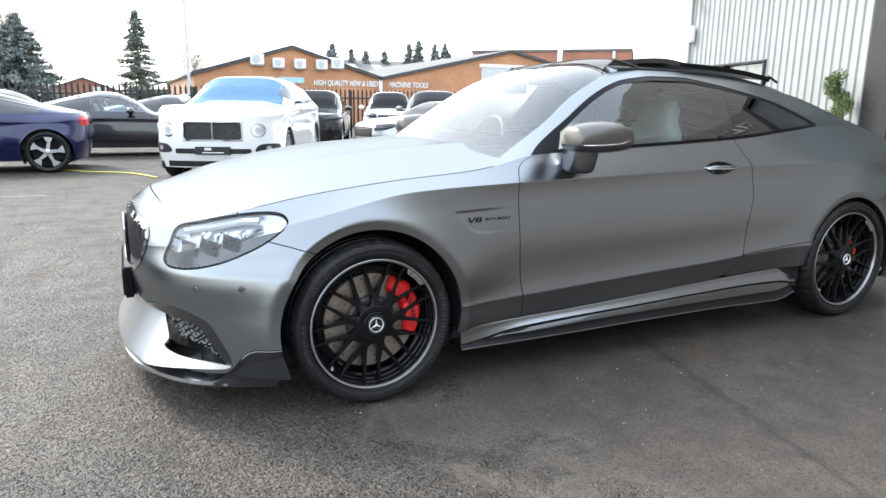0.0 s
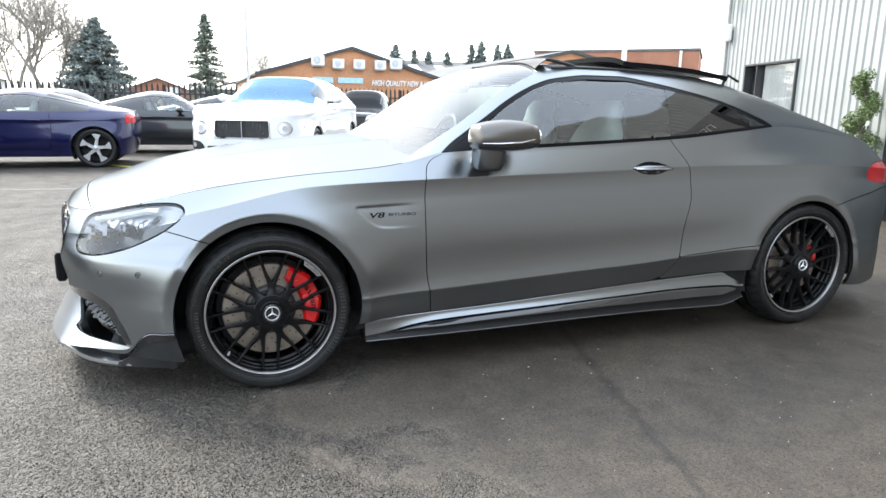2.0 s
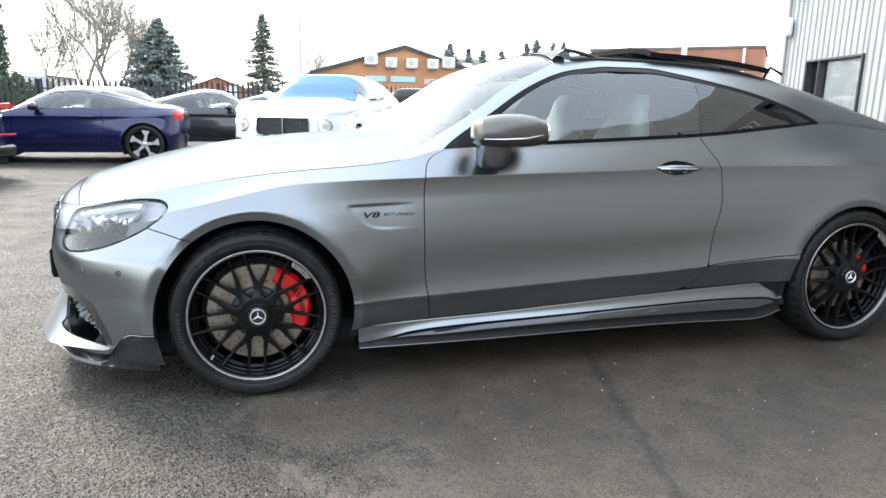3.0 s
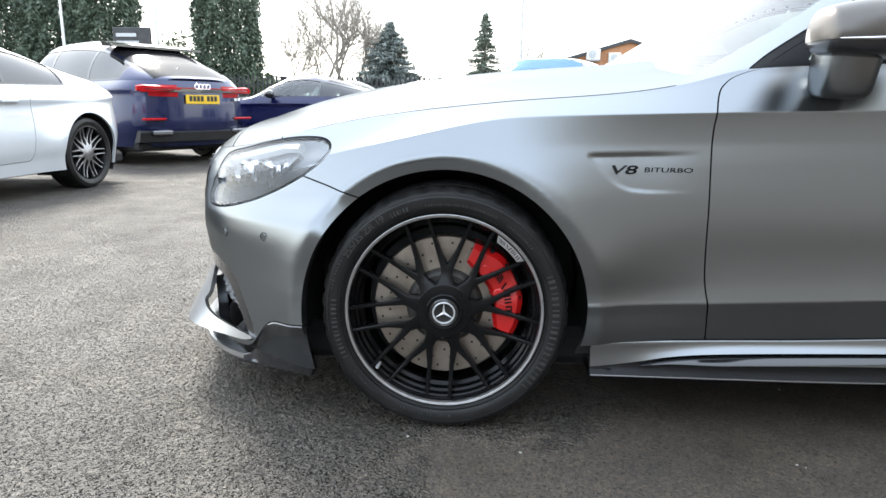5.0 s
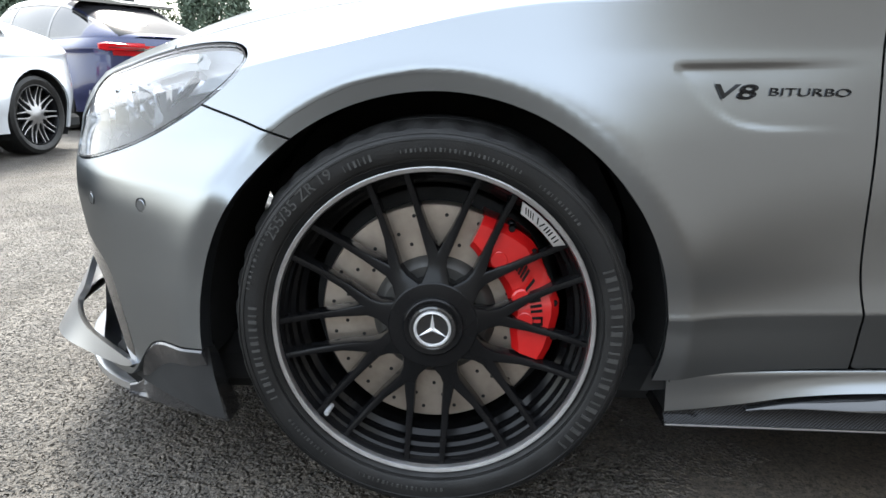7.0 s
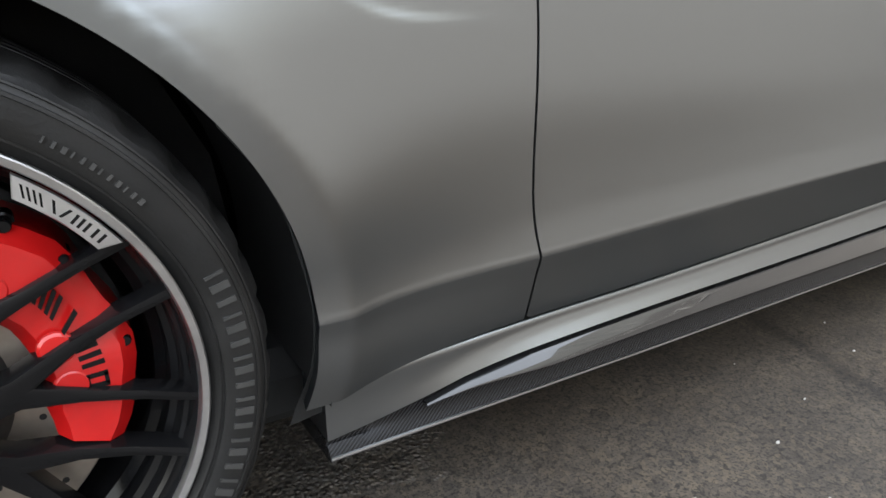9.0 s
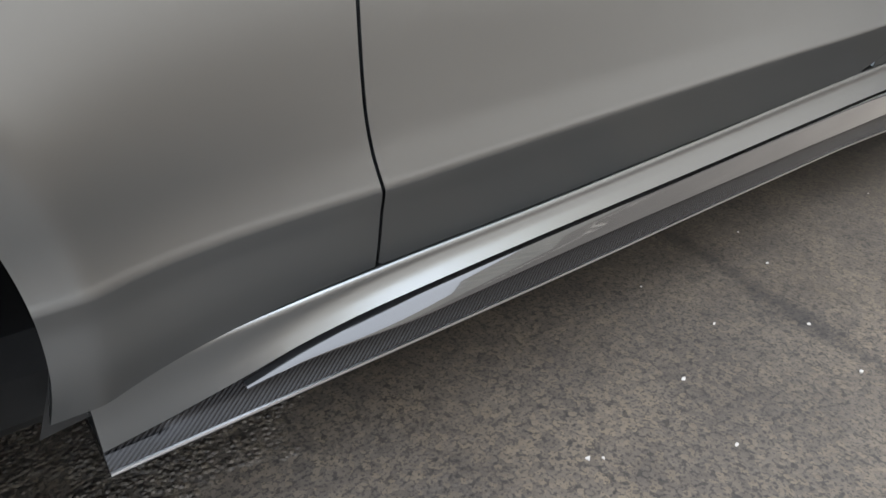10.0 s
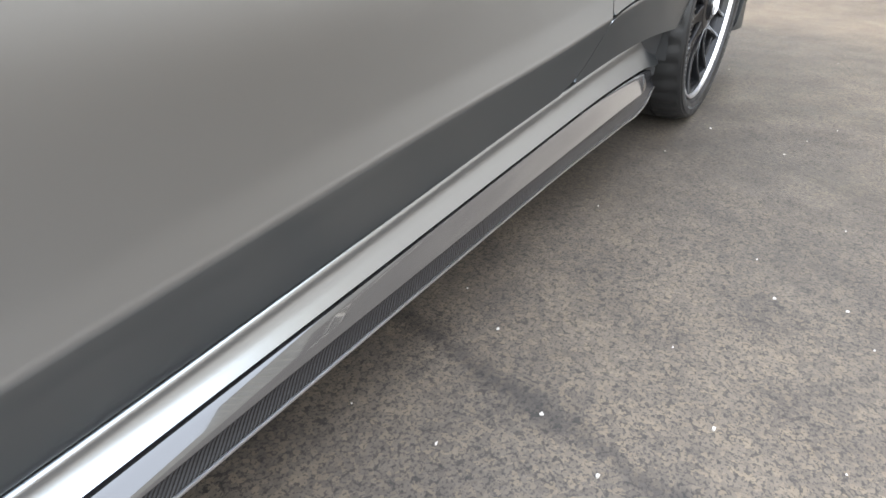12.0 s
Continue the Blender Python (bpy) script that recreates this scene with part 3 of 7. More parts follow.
def wing_vent(x, z):
    """The wedge-shaped hollow in the front wing, deepest at its pointed front end and along its top."""
    top = 0.741 + 0.03 * (x - 0.37)
    low = VENT_LOW(x)
    tall = np.maximum(top - low, 0.004)
    floor = 0.003 * smooth(z - low, -0.003, 0.006) + 0.0035 * np.clip((z - low) / tall, 0, 1)
    return floor * smooth(top - z, -0.003, 0.006) * smooth(x, 0.358, 0.37) * (1 - smooth(x, 0.46, 0.66))



MID_FLANK = curve((0, 0.079), (0.06, 0.064), (0.12, 0.0475), (0.165, 0.0343), (0.196, 0.0236), (0.2, 0.0227), (0.2035, 0.0231), (0.209, 0.0245), (0.25, 0.0325), (0.30, 0.037), (0.37, 0.0395), (0.43, 0.0448), (0.5, 0.0575), (0.565, 0.073), (0.6, 0.0795), (0.62, 0.0825))


def soft_shoulder(x, v):
    """Rounds the shoulder line away towards the head lamp: a cubic over v 0.48 to 0.86 in place of the crease."""
    def now(q):
        u = np.clip((q - 0.62) / 0.38, 0, 1) ** 1.06
        return MID_FLANK(np.minimum(q, 0.62)) * (1 - u) + 0.15 * u
    a, b, e = 0.48, 0.86, 1e-4
    ma, mb = (now(a) - now(a - e)) / e, (now(b + e) - now(b)) / e
    q = np.clip((v - a) / (b - a), 0, 1)
    h = now(a) * (1 + 2 * q) * (1 - q) ** 2 + ma * (b - a) * q * (1 - q) ** 2 + now(b) * q * q * (3 - 2 * q) + mb * (b - a) * q * q * (q - 1)
    return np.where((v > a) & (v < b), h - now(v), 0.0) * (1 - smooth(x, -0.05, 0.62))


SPORT = Shape(dict(
    half=0.925, corner=2.7, front_from=-0.05, rear_from=3.08, knots=(0.2, 0.62), lean=(1.3, 4.1), bulge=0.012, sweep=0.13, edge=0.009, crease=1.06,
    nose=curve((0, -0.82), (0.2, -0.84), (0.4, -0.86), (0.6, -0.86), (0.85, -0.845), (1, -0.82)),
    tail=curve((0, 3.80), (0.2, 3.87), (0.5, 3.91), (0.7, 3.92), (1, 3.88)),
    bottom=curve((-0.9, 0.17), (-0.4, 0.17), (0.4, 0.2), (2.4, 0.2), (3.2, 0.2), (3.9, 0.23)),
    low=curve((-0.9, 0.40), (0, 0.357), (0.41, 0.354), (0.7, 0.364), (1.06, 0.380), (1.44, 0.397), (1.76, 0.409), (2.0, 0.424), (2.6, 0.455), (3.9, 0.44)),
    shoulder=curve((-0.9, 0.60), (-0.5, 0.68), (-0.2, 0.755), (0.2, 0.832), (0.69, 0.849), (1.76, 0.873), (2.06, 0.882), (2.8, 0.885), (3.3, 0.862), (3.9, 0.81)),
    top=curve((-0.85, 0.712), (-0.76, 0.716), (-0.61, 0.734), (-0.385, 0.789), (-0.21, 0.825), (0.134, 0.867), (0.477, 0.897), (0.6, 0.917), (0.77, 0.957), (1.23, 0.977), (1.7, 0.998), (2.0, 1.014), (2.49, 1.056), (2.8, 1.078), (3.2, 1.045), (3.5, 1.0), (3.75, 0.96), (3.95, 0.93)),
    flank=MID_FLANK,
    inset_top=curve((-0.9, 0.15), (0.0, 0.15), (0.6, 0.135), (1.2, 0.12), (2.1, 0.125), (2.5, 0.165), (2.8, 0.22), (3.2, 0.27), (3.9, 0.22)),
    arches=((0.0, 0.325, 0.372, 0.046, 0.17, 0.036), (2.84, 0.337, 0.352, 0.048, 0.18, 0.036)),
    bonnet=curve((-0.85, 0.72), (-0.82, 0.735), (-0.76, 0.775), (-0.70, 0.80), (-0.65, 0.815), (-0.45, 0.878), (-0.25, 0.922), (-0.06, 0.952), (0.14, 0.976), (0.53, 1.005), (0.9, 1.03)),
    roof=curve((0.45, 0.975), (0.53, 1.007), (0.78, 1.15), (1.107, 1.325), (1.345, 1.388), (1.6, 1.406), (1.9, 1.402), (2.3, 1.375), (2.7, 1.31), (3.06, 1.21), (3.4, 1.095), (3.65, 1.01), (3.9, 0.94)),
    dent=lambda x, z, v: wing_vent(x, z) + soft_shoulder(x, v) - 0.0095 * np.clip((v - 0.55) / 0.07, 0, 1) ** 1.4 * (1 - np.clip((v - 0.62) / 0.34, 0, 1)) * smooth(x, 0.08, 0.62) - 0.03 * smooth(0.63 - z, 0, 0.09) * (1 - smooth(x, -0.36, -0.17)) + np.where(v < 0.3, 0.037 - 0.032 * np.clip((0.3 - v) / 0.3, 0, 1) ** 1.5 - MID_FLANK(v), 0.0) * (1 - smooth(x, -0.33, -0.05)) - 0.022 * np.exp(-((v - 0.6) / 0.13) ** 2 - ((x - 2.8) / 0.42) ** 2) - 0.08 * np.clip(1 - v / 0.2, 0, 1) * smooth(x, 3.1, 3.3) + np.exp(-((v - 0.2) / 0.07) ** 2) * (0.021 * smooth(x, -0.1, 0.3) * (1 - smooth(x, 0.42, 0.74)) + 0.012 * smooth(x, 2.3, 2.6)),
))

# ---- wheels ----
def polar(r, a):
    return r * math.cos(radians(a)), r * math.sin(radians(a))


def tyre_mesh(R, rim, width, n=96):
    k = R - rim
    prof = [(rim - 0.004, 0.014), (rim + 0.06 * k, 0.006), (rim + 0.10 * k, 0.004), (rim + 0.13 * k, 0.0012), (rim + 0.16 * k, 0.0012), (rim + 0.175 * k, -0.004), (rim + 0.22 * k, -0.006), (rim + 0.4 * k, -0.009), (rim + 0.60 * k, -0.0085),
            (rim + 0.61 * k, -0.0102), (rim + 0.65 * k, -0.0098), (rim + 0.66 * k, -0.0072), (rim + 0.72 * k, -0.005), (rim + 0.73 * k, -0.0062), (rim + 0.755 * k, -0.0056), (rim + 0.765 * k, -0.0026), (rim + 0.82 * k, 0.0015),
            (R - 0.010, 0.010), (R - 0.004, 0.022), (R - 0.0005, 0.045)]
    first = len(prof) - 4
    c = 0.045
    step = (width - 0.09) / 7
    for i in range(3):
        a = c + step * (2 * i + 1)
        prof += [(R, a), (R - 0.007, a + 0.002), (R - 0.007, a + 0.010), (R, a + 0.012)]
    prof += [(R, width - 0.04), (R - 0.012, width - 0.01), (R - 0.5 * k, width + 0.006), (rim, width - 0.012)]
    v, f = lathe(prof, n)
    m = len(prof)
    # tread sipes cut into the shoulder
    for i in range(0, n, 5):
        for w in (0, 1):
            for j, deep in zip(range(first, first + 4), (0.001, 0.0035, 0.005, 0.006)):
                v[((i + w) % n) * m + j, [0, 2]] *= 1 - deep / R
    return v, f


def arc_text(text, height, r, a0, a1, y):
    """Raised letters that stand on a circle of radius r, from angle a0 to a1."""
    v, f = lettering(text, height, 0.001)
    v = v.copy()
    q = (v[:, 0] - v[:, 0].min()) / np.ptp(v[:, 0])
    a, rad = np.radians(a0 + (a1 - a0) * q), r + v[:, 2]
    return np.stack([rad * np.cos(a), v[:, 1] + y, rad * np.sin(a)], -1), f


def sidewall_marks(R, rim, arcs):
    """Raised bars round the sidewall where the maker's lettering runs."""
    out = []
    for a0, a1, count, r0, r1 in arcs:
        for i in range(count):
            a = a0 + (a1 - a0) * i / count
            w = (a1 - a0) / count * (0.34 + 0.14 * ((i * 7) % 3 - 1))
            ring = [polar(r, b) for r, b in ((r0, a), (r0, a + w), (r1, a + w), (r1, a))]
            out.append(slab(ring, -0.0102, 0.002))
    return out


def y_spoke(rim):
    k = rim / 0.262
    half = [(0.033, 0.050), (0.0220, 0.074), (0.0155, 0.092), (0.0152, 0.108), (0.0305, 0.152), (0.0460, 0.198), (0.0625, 0.2455), (0.0525, 0.2492), (0.0358, 0.2028), (0.0190, 0.1605), (0.0, 0.124)]
    pts = [(x * k, z * k) for x, z in half] + [(-x * k, z * k) for x, z in reversed(half[:-1])]
    bm = bmesh.new()

    def depth(z):
        q = z / rim
        return 0.012 + 0.02 * math.sin(math.pi * min(1, max(0, (q - 0.2) / 0.8))) - 0.004 * q
    front = [bm.verts.new((x, depth(z), z)) for x, z in pts]
    back = [bm.verts.new((x, depth(z) + 0.028, z)) for x, z in pts]
    n = len(pts)
    # the trunk and the two arms as strips, so that the face follows the dish
    idx = lambda i: i % n
    quads = [(0, 1, n - 2, n - 1), (1, 2, n - 3, n - 2), (2, 3, n - 4, n - 3), (3, 10, n - 4), (3, 4, 9, 10), (4, 5, 8, 9), (5, 6, 7, 8)]
    quads += [(n - 4, 10, 11, n - 5), (n - 5, 11, 12, n - 6), (n - 6, 12, 13, n - 7)]
    for q in quads:
        bm.faces.new([front[idx(i)] for i in q])
        bm.faces.new([back[idx(i)] for i in reversed(q)])
    for i in range(n):
        j = (i + 1) % n
        bm.faces.new((front[j], front[i], back[i], back[j]))
    bmesh.ops.recalc_face_normals(bm, faces=bm.faces)
    edges = [e for e in bm.edges if len(e.link_faces) == 2 and e.calc_face_angle(0) > 0.9 and min(q.co.y for q in e.verts) < depth(0.13) + 0.012 and abs(e.verts[0].co.y - e.verts[1].co.y) < 0.02]
    bmesh.ops.bevel(bm, geom=edges, offset=0.005, segments=2, affect="EDGES", profile=0.6)
    bm.verts.index_update()
    out = np.array([q.co[:] for q in bm.verts]), [tuple(q.index for q in p.verts) for p in bm.faces]
    bm.free()
    return out


def star_badge(r):
    ring = lathe([(r, 0.0), (r * 0.97, -0.0035), (r * 0.9, -0.004), (r * 0.84, 0.0)], 40, True)
    arms = []
    for a in (90, 210, 330):
        p = [polar(r * 0.9, a), polar(r * 0.14, a + 60), (0, 0), polar(r * 0.14, a - 60)]
        top = [(0.0, -0.0045, 0.0)]
        v = [(x, 0.0, z) for x, z in p] + top
        arms.append((np.array(v), [(0, 1, 4), (1, 2, 4), (2, 3, 4), (3, 0, 4)][:4]))
    return join(ring, *arms)


def drilled(r0, r1):
    """Small dark discs laid on a brake disc for the shade in its bores."""
    out = []
    for i in range(20):
        for k in range(3):
            a = i * 18 + k * 6
            x, z = polar(r0 + (r1 - r0) * (0.22 + 0.28 * k), a)
            out.append(slab([(x + 0.0033 * math.cos(t), z + 0.0033 * math.sin(t)) for t in np.linspace(0, 6.283, 9)[:-1]], -0.0006, 0.0004))
    return join(*out)


def caliper_mesh(r0, r1, a0, a1, y0, y1):
    secs = []
    for a in np.linspace(a0, a1, 15):
        q = (a - a0) / (a1 - a0)
        e = min(1.0, 4.5 * min(q, 1 - q) + 0.35)
        ri = r0 + (1 - e) * 0.018
        ro = r1 - (1 - e) * 0.02 + 0.004 * math.cos(q * 18)
        step = 0.008 if 0.42 < q < 0.58 else 0.0
        ring = []
        for r, y in ((ri, y0 + 0.012 + step), (ri + 0.012, y0 + step), (ro - 0.014, y0 + step), (ro, y0 + 0.014), (ro, y1), (ri, y1)):
            x, z = polar(r, a)
            ring.append((x, y, z))
        secs.append(ring)
    return sweep(secs)


def sport_wheel(parent, R, rim, width, hub, phase, side=1, detail=True):
    """Rim, tyre, nine forked spokes, hub and badge on one corner of the car."""
    at = pose(*hub, 0, 0, 0 if side > 0 else 180)
    rimv = lathe([(rim - 0.0095, 0.012), (rim - 0.012, 0.016), (rim - 0.014, 0.03), (rim - 0.0175, 0.034), (rim - 0.020, 0.05), (rim - 0.026, 0.054), (rim - 0.027, 0.075), (rim - 0.036, 0.082), (rim - 0.038, 0.1), (rim - 0.036, width - 0.02), (rim - 0.01, width), (rim - 0.006, width), (rim - 0.006, 0.02)], 72)
    w = part("wheel", rimv, SATINBLACK, parent, "satin black forged alloy wheel with forked spokes", at)
    part("rim_lip", lathe([(rim - 0.010, 0.016), (rim - 0.0092, 0.005), (rim - 0.008, 0.0025), (rim - 0.002, 0.001), (rim - 0.0006, 0.002), (rim - 0.0003, 0.008), (rim - 0.002, 0.02)], 96), MACHINED, w, "bright machined lip")
    part("tyre", tyre_mesh(R, rim, width, 200 if detail else 100), RUBBER, w, "black low-profile tyre")
    if detail:
        k = R - rim
        marks = sidewall_marks(R, rim, [(-42, 24, 22, rim + 0.3 * k, rim + 0.56 * k), (206, 172, 14, rim + 0.3 * k, rim + 0.5 * k), (118, 108, 6, rim + 0.32 * k, rim + 0.48 * k), (100, 62, 26, rim + 0.34 * k, rim + 0.42 * k), (56, 38, 12, rim + 0.3 * k, rim + 0.38 * k), (245, 275, 18, rim + 0.34 * k, rim + 0.42 * k), (168, 146, 12, rim + 0.52 * k, rim + 0.6 * k), (232, 214, 12, rim + 0.34 * k, rim + 0.42 * k)])
        for bar in marks:
            part("sidewall_marking", bar, RUBBERMARK, w)
        part("size_marking", arc_text("255/35 ZR 19", 0.017, rim + 0.36 * k, 150, 122, -0.0095), RUBBERMARK, w, "raised tyre size")
    spoke = solid("spoke", y_spoke(rim), SATINBLACK)
    for i in range(9):
        part("spoke", spoke, None, w, at=pose(0, 0, 0, 0, phase + i * 40, 0))
    part("hub", lathe([(0.0, 0.004), (0.040, 0.004), (0.041, 0.0065), (0.046, 0.0055), (0.049, 0.008), (0.0505, 0.0115), (0.060, 0.0125), (0.0715, 0.0145), (0.0735, 0.0165), (0.0745, 0.06), (0.0, 0.06)], 64), SATINBLACK, w)
    part("centre_cap", lathe([(0.0, 0.0015), (0.030, 0.0015), (0.0345, 0.0), (0.0375, 0.001), (0.0385, 0.006)], 40), GLOSSBLACK, w, "gloss black centre cap")
    part("badge", moved(star_badge(0.0305), pose(0, 0.0012, 0)), STARMETAL, w, "silver badge in plain relief")
    x, z = polar(rim - 0.022, 222)
    part("valve", tube([(x, 0.008, z), (x * 0.97, 0.03, z * 0.97)], 0.0045, 8), GALV, w)
    a = np.radians(np.linspace(57, 35, 12))
    r0, r1 = rim - 0.029, rim - 0.012
    plate = [(r1 * math.cos(t), r1 * math.sin(t)) for t in a] + [(r0 * math.cos(t), r0 * math.sin(t)) for t in a[-2:0:-1]]
    if detail:
        part("rim_plate", slab(plate, 0.004, 0.012, 0.001), MACHINED, w, "small bright plate on the rim")
        bars = []
        for a, wide, tilt in ((53.6, 0.5, 1.6), (52.5, 0.5, 1.6), (51.4, 0.5, 1.6), (50.3, 0.5, 1.6), (48.0, 0.6, 1.5), (46.9, 0.6, -0.8), (44.6, 0.6, 0), (43.3, 0.6, 0), (42.0, 0.6, 0), (40.2, 0.6, 0), (38.6, 0.6, 0)):
            bars.append(slab([polar(r0 + 0.004, a), polar(r1 - 0.004, a + tilt), polar(r1 - 0.004, a + tilt - wide), polar(r0 + 0.004, a - wide)], 0.0034, 0.006))
        for bar in bars:
            part("plate_marking", bar, SATINBLACK, w)
    return w


def sport_brake(parent, hub, r, a0, a1, side=1, inner=0.128, reach=0.014):
    at = pose(*hub, 0, 0, 0 if side > 0 else 180)
    d = part("brake_disc", lathe([(0.105, 0.072), (r - 0.002, 0.072), (r, 0.075), (r, 0.1), (0.105, 0.1)], 72), DISCMETAL, parent, "drilled steel brake disc", at)
    part("disc_hat", lathe([(0.0, 0.055), (0.09, 0.055), (0.098, 0.06), (0.106, 0.074)], 48), HATMETAL, d)
    tagged(part("bore_shade", moved(drilled(0.11, r), pose(0, 0.0718, 0)), LINER, d), kind="stuff")
    part("dust_shield", lathe([(0.0, 0.125), (r + 0.02, 0.12)], 40), LINER, d)
    c = part("brake_caliper", caliper_mesh(inner, r + reach, a0, a1, 0.036, 0.12), RED, parent, "red multi-piston brake caliper", at)
    bars = []
    for a, w, tilt in ((35, 1.4, 4), (32.6, 1.4, 4), (30.2, 1.4, 4), (27.8, 1.4, 4), (22, 1.6, 4), (19.5, 1.8, -3), (14.5, 1.6, 0), (11.4, 1.6, 0), (8.4, 1.6, 0), (4.4, 1.6, 0), (0.8, 1.6, 0)):
        bars.append(slab([polar(0.161, a), polar(0.161, a - w), polar(0.18, a - w + tilt), polar(0.18, a + tilt)], 0.0352, 0.038))
    for a, w in ((3.9, 4.0),):
        bars += [slab([polar(r, a), polar(r, a - w), polar(r + 0.0036, a - w), polar(r + 0.0036, a)], 0.0352, 0.038) for r in (0.161, 0.1765)]
    if a1 - a0 > 70:
        for bar in bars:
            part("caliper_marking", bar, SATINBLACK, c)
        for a in (52, 37, 10, -7):
            x, z = polar(r + 0.009, a)
            part("caliper_bolt", moved(lathe([(0.0, -0.004), (0.0048, -0.004), (0.0058, -0.002), (0.0058, 0.012), (0.008, 0.013), (0.008, 0.03)], 12), pose(x, 0.045, z)), SATINBLACK, c)
        for a in (46, 17, 2):
            x, z = polar(0.150, a)
            part("piston_cover", moved(lathe([(0.0, -0.0012), (0.013, -0.0012), (0.0155, 0.001), (0.016, 0.004)], 24), pose(x, 0.036, z)), RED, c)
    part("brake_pad", hull([(*polar(q, b)[:1], y, polar(q, b)[1]) for q in (0.14, 0.19) for b in (a0 + 30, a1 - 30) for y in (0.062, 0.07)]), LINER, c)
    return d


def plain_wheel(parent, R, rim, width, hub, mat, spokes=10, side=1, twin=False, lip=None, style=""):
    """A wheel for the cars that stand further off."""
    at = pose(*hub, 0, 0, 0 if side > 0 else 180)
    w = part("wheel", lathe([(rim, 0.006), (rim - 0.008, 0.004), (rim - 0.016, 0.02), (rim - 0.03, 0.1), (rim - 0.02, width - 0.02)], 40), lip or mat, parent, at=at)
    k = R - rim
    part("tyre", lathe([(rim - 0.004, 0.012), (rim + 0.15 * k, -0.002), (rim + 0.5 * k, -0.008), (R - 0.012, 0.006), (R, 0.035), (R, width - 0.03), (R - 0.02, width), (rim, width - 0.01)], 48), RUBBER, w)
    part("rim_back", lathe([(0, 0.13), (rim - 0.012, 0.12)], 32), LINER, w)
    part("brake_disc", lathe([(0.0, 0.09), (rim * (0.5 if style else 0.68), 0.09)], 32), LINER if style else DISCMETAL, w)
    t = 0.011 if twin else 0.017
    arm = hull([(-t * 1.7, 0.018, 0.03), (t * 1.7, 0.018, 0.03), (-t, 0.01, rim - 0.008), (t, 0.01, rim - 0.008), (-t * 1.7, 0.05, 0.03), (t * 1.7, 0.05, 0.03), (-t, 0.04, rim - 0.008), (t, 0.04, rim - 0.008)])
    if style == "blade":
        arm = slab([(-0.03, 0.04), (0.03, 0.03), (0.055, rim * 0.62), (0.10, rim * 0.93), (0.02, rim - 0.008), (-0.045, rim * 0.97), (0.005, rim * 0.6)], 0.012, 0.04, 0.004)
    elif style == "fork":
        arm = y_spoke(rim)
    me = solid("spoke", arm, mat)
    for i in range(spokes):
        a = i * 360 / spokes
        for d in ((-7, 7) if twin else (0,)):
            part("spoke", me, None, w, at=pose(0, 0, 0, 0, a + d, 0))
    part("hub", lathe([(0, 0.006), (0.03, 0.006), (0.055, 0.014), (0.06, 0.05)], 24), mat, w)
    return w

# ---- the grey coupe ----
car = thing("car", "satin grey two-door coupe with black wheels, parked on the asphalt", "car", pose(0, 0.925, 0))
S = SPORT
ARCH_F = lambda x, w, z: np.where(w > 0.45, np.hypot(x, z - 0.325) - 0.374, 1.0)
ARCH_R = lambda x, w, z: np.where(w > 0.45, np.hypot(x - 2.84, z - 0.335) - 0.358, 1.0)
DOOR_FRONT = curve((0.20, 0.703), (0.286, 0.694), (0.36, 0.683), (0.402, 0.675), (0.45, 0.670), (0.56, 0.668), (0.66, 0.668), (0.784, 0.671), (0.857, 0.679), (0.90, 0.69), (0.93, 0.716), (0.95, 0.76), (0.96, 0.80))
DOOR_REAR = curve((0.28, 1.78), (0.305, 1.86), (0.333, 1.94), (0.375, 1.985), (0.423, 2.017), (0.585, 2.047), (0.754, 2.086), (0.84, 2.083), (0.896, 2.065), (0.96, 2.02), (1.01, 1.985), (1.03, 1.975))
SILL = curve((0.36, 0.238), (0.40, 0.243), (0.52, 0.25), (0.714, 0.257), (0.9, 0.262), (1.3, 0.281), (1.7, 0.303), (2.5, 0.335))
SEAM_REAR = curve((1.98, 0.40), (2.017, 0.425), (2.25, 0.448), (2.5, 0.47))
SEAM_FRONT = curve((-0.5, 0.715), (-0.393, 0.674), (-0.30, 0.648), (-0.2, 0.615))
slant = lambda x, w, z: (x + 0.5 * w - 0.4625, z)
face_on = lambda x, w, z: (w, z)
HEADLAMP = [(-0.835, 0.706), (-0.72, 0.731), (-0.61, 0.752), (-0.50, 0.766), (-0.403, 0.766), (-0.358, 0.745), (-0.366, 0.716), (-0.438, 0.666), (-0.53, 0.624), (-0.625, 0.592), (-0.749, 0.568), (-0.855, 0.566), (-0.888, 0.592), (-0.862, 0.645)]
INTAKE = [(-1.03, 0.386), (-0.92, 0.406), (-0.815, 0.411), (-0.69, 0.378), (-0.64, 0.33), (-0.572, 0.22), (-0.64, 0.196), (-0.80, 0.19), (-0.92, 0.20), (-0.99, 0.30)]
PLATE_TOP = curve((-0.95, 0.15), (-0.56, 0.185), (-0.535, 0.205), (-0.505, 0.248), (-0.478, 0.275), (-0.45, 0.284), (-0.30, 0.29))
GRILLE = [(0.0, 0.715), (0.25, 0.706), (0.42, 0.692), (0.475, 0.668), (0.49, 0.63), (0.465, 0.565), (0.40, 0.52), (0.3, 0.5), (0.0, 0.497), (-0.3, 0.5), (-0.3, 0.715)]
lamp_in, intake_in = inside(HEADLAMP, slant), inside(INTAKE, slant)
grille_side = inside(GRILLE, face_on)
grille_in = lambda x, w, z: np.where(x < -0.6, grille_side(x, w, z), -1.0)
near = lambda f: (lambda x, w, z: np.where(x < -0.15, f(x, w, z), -1.0))
G = 0.002
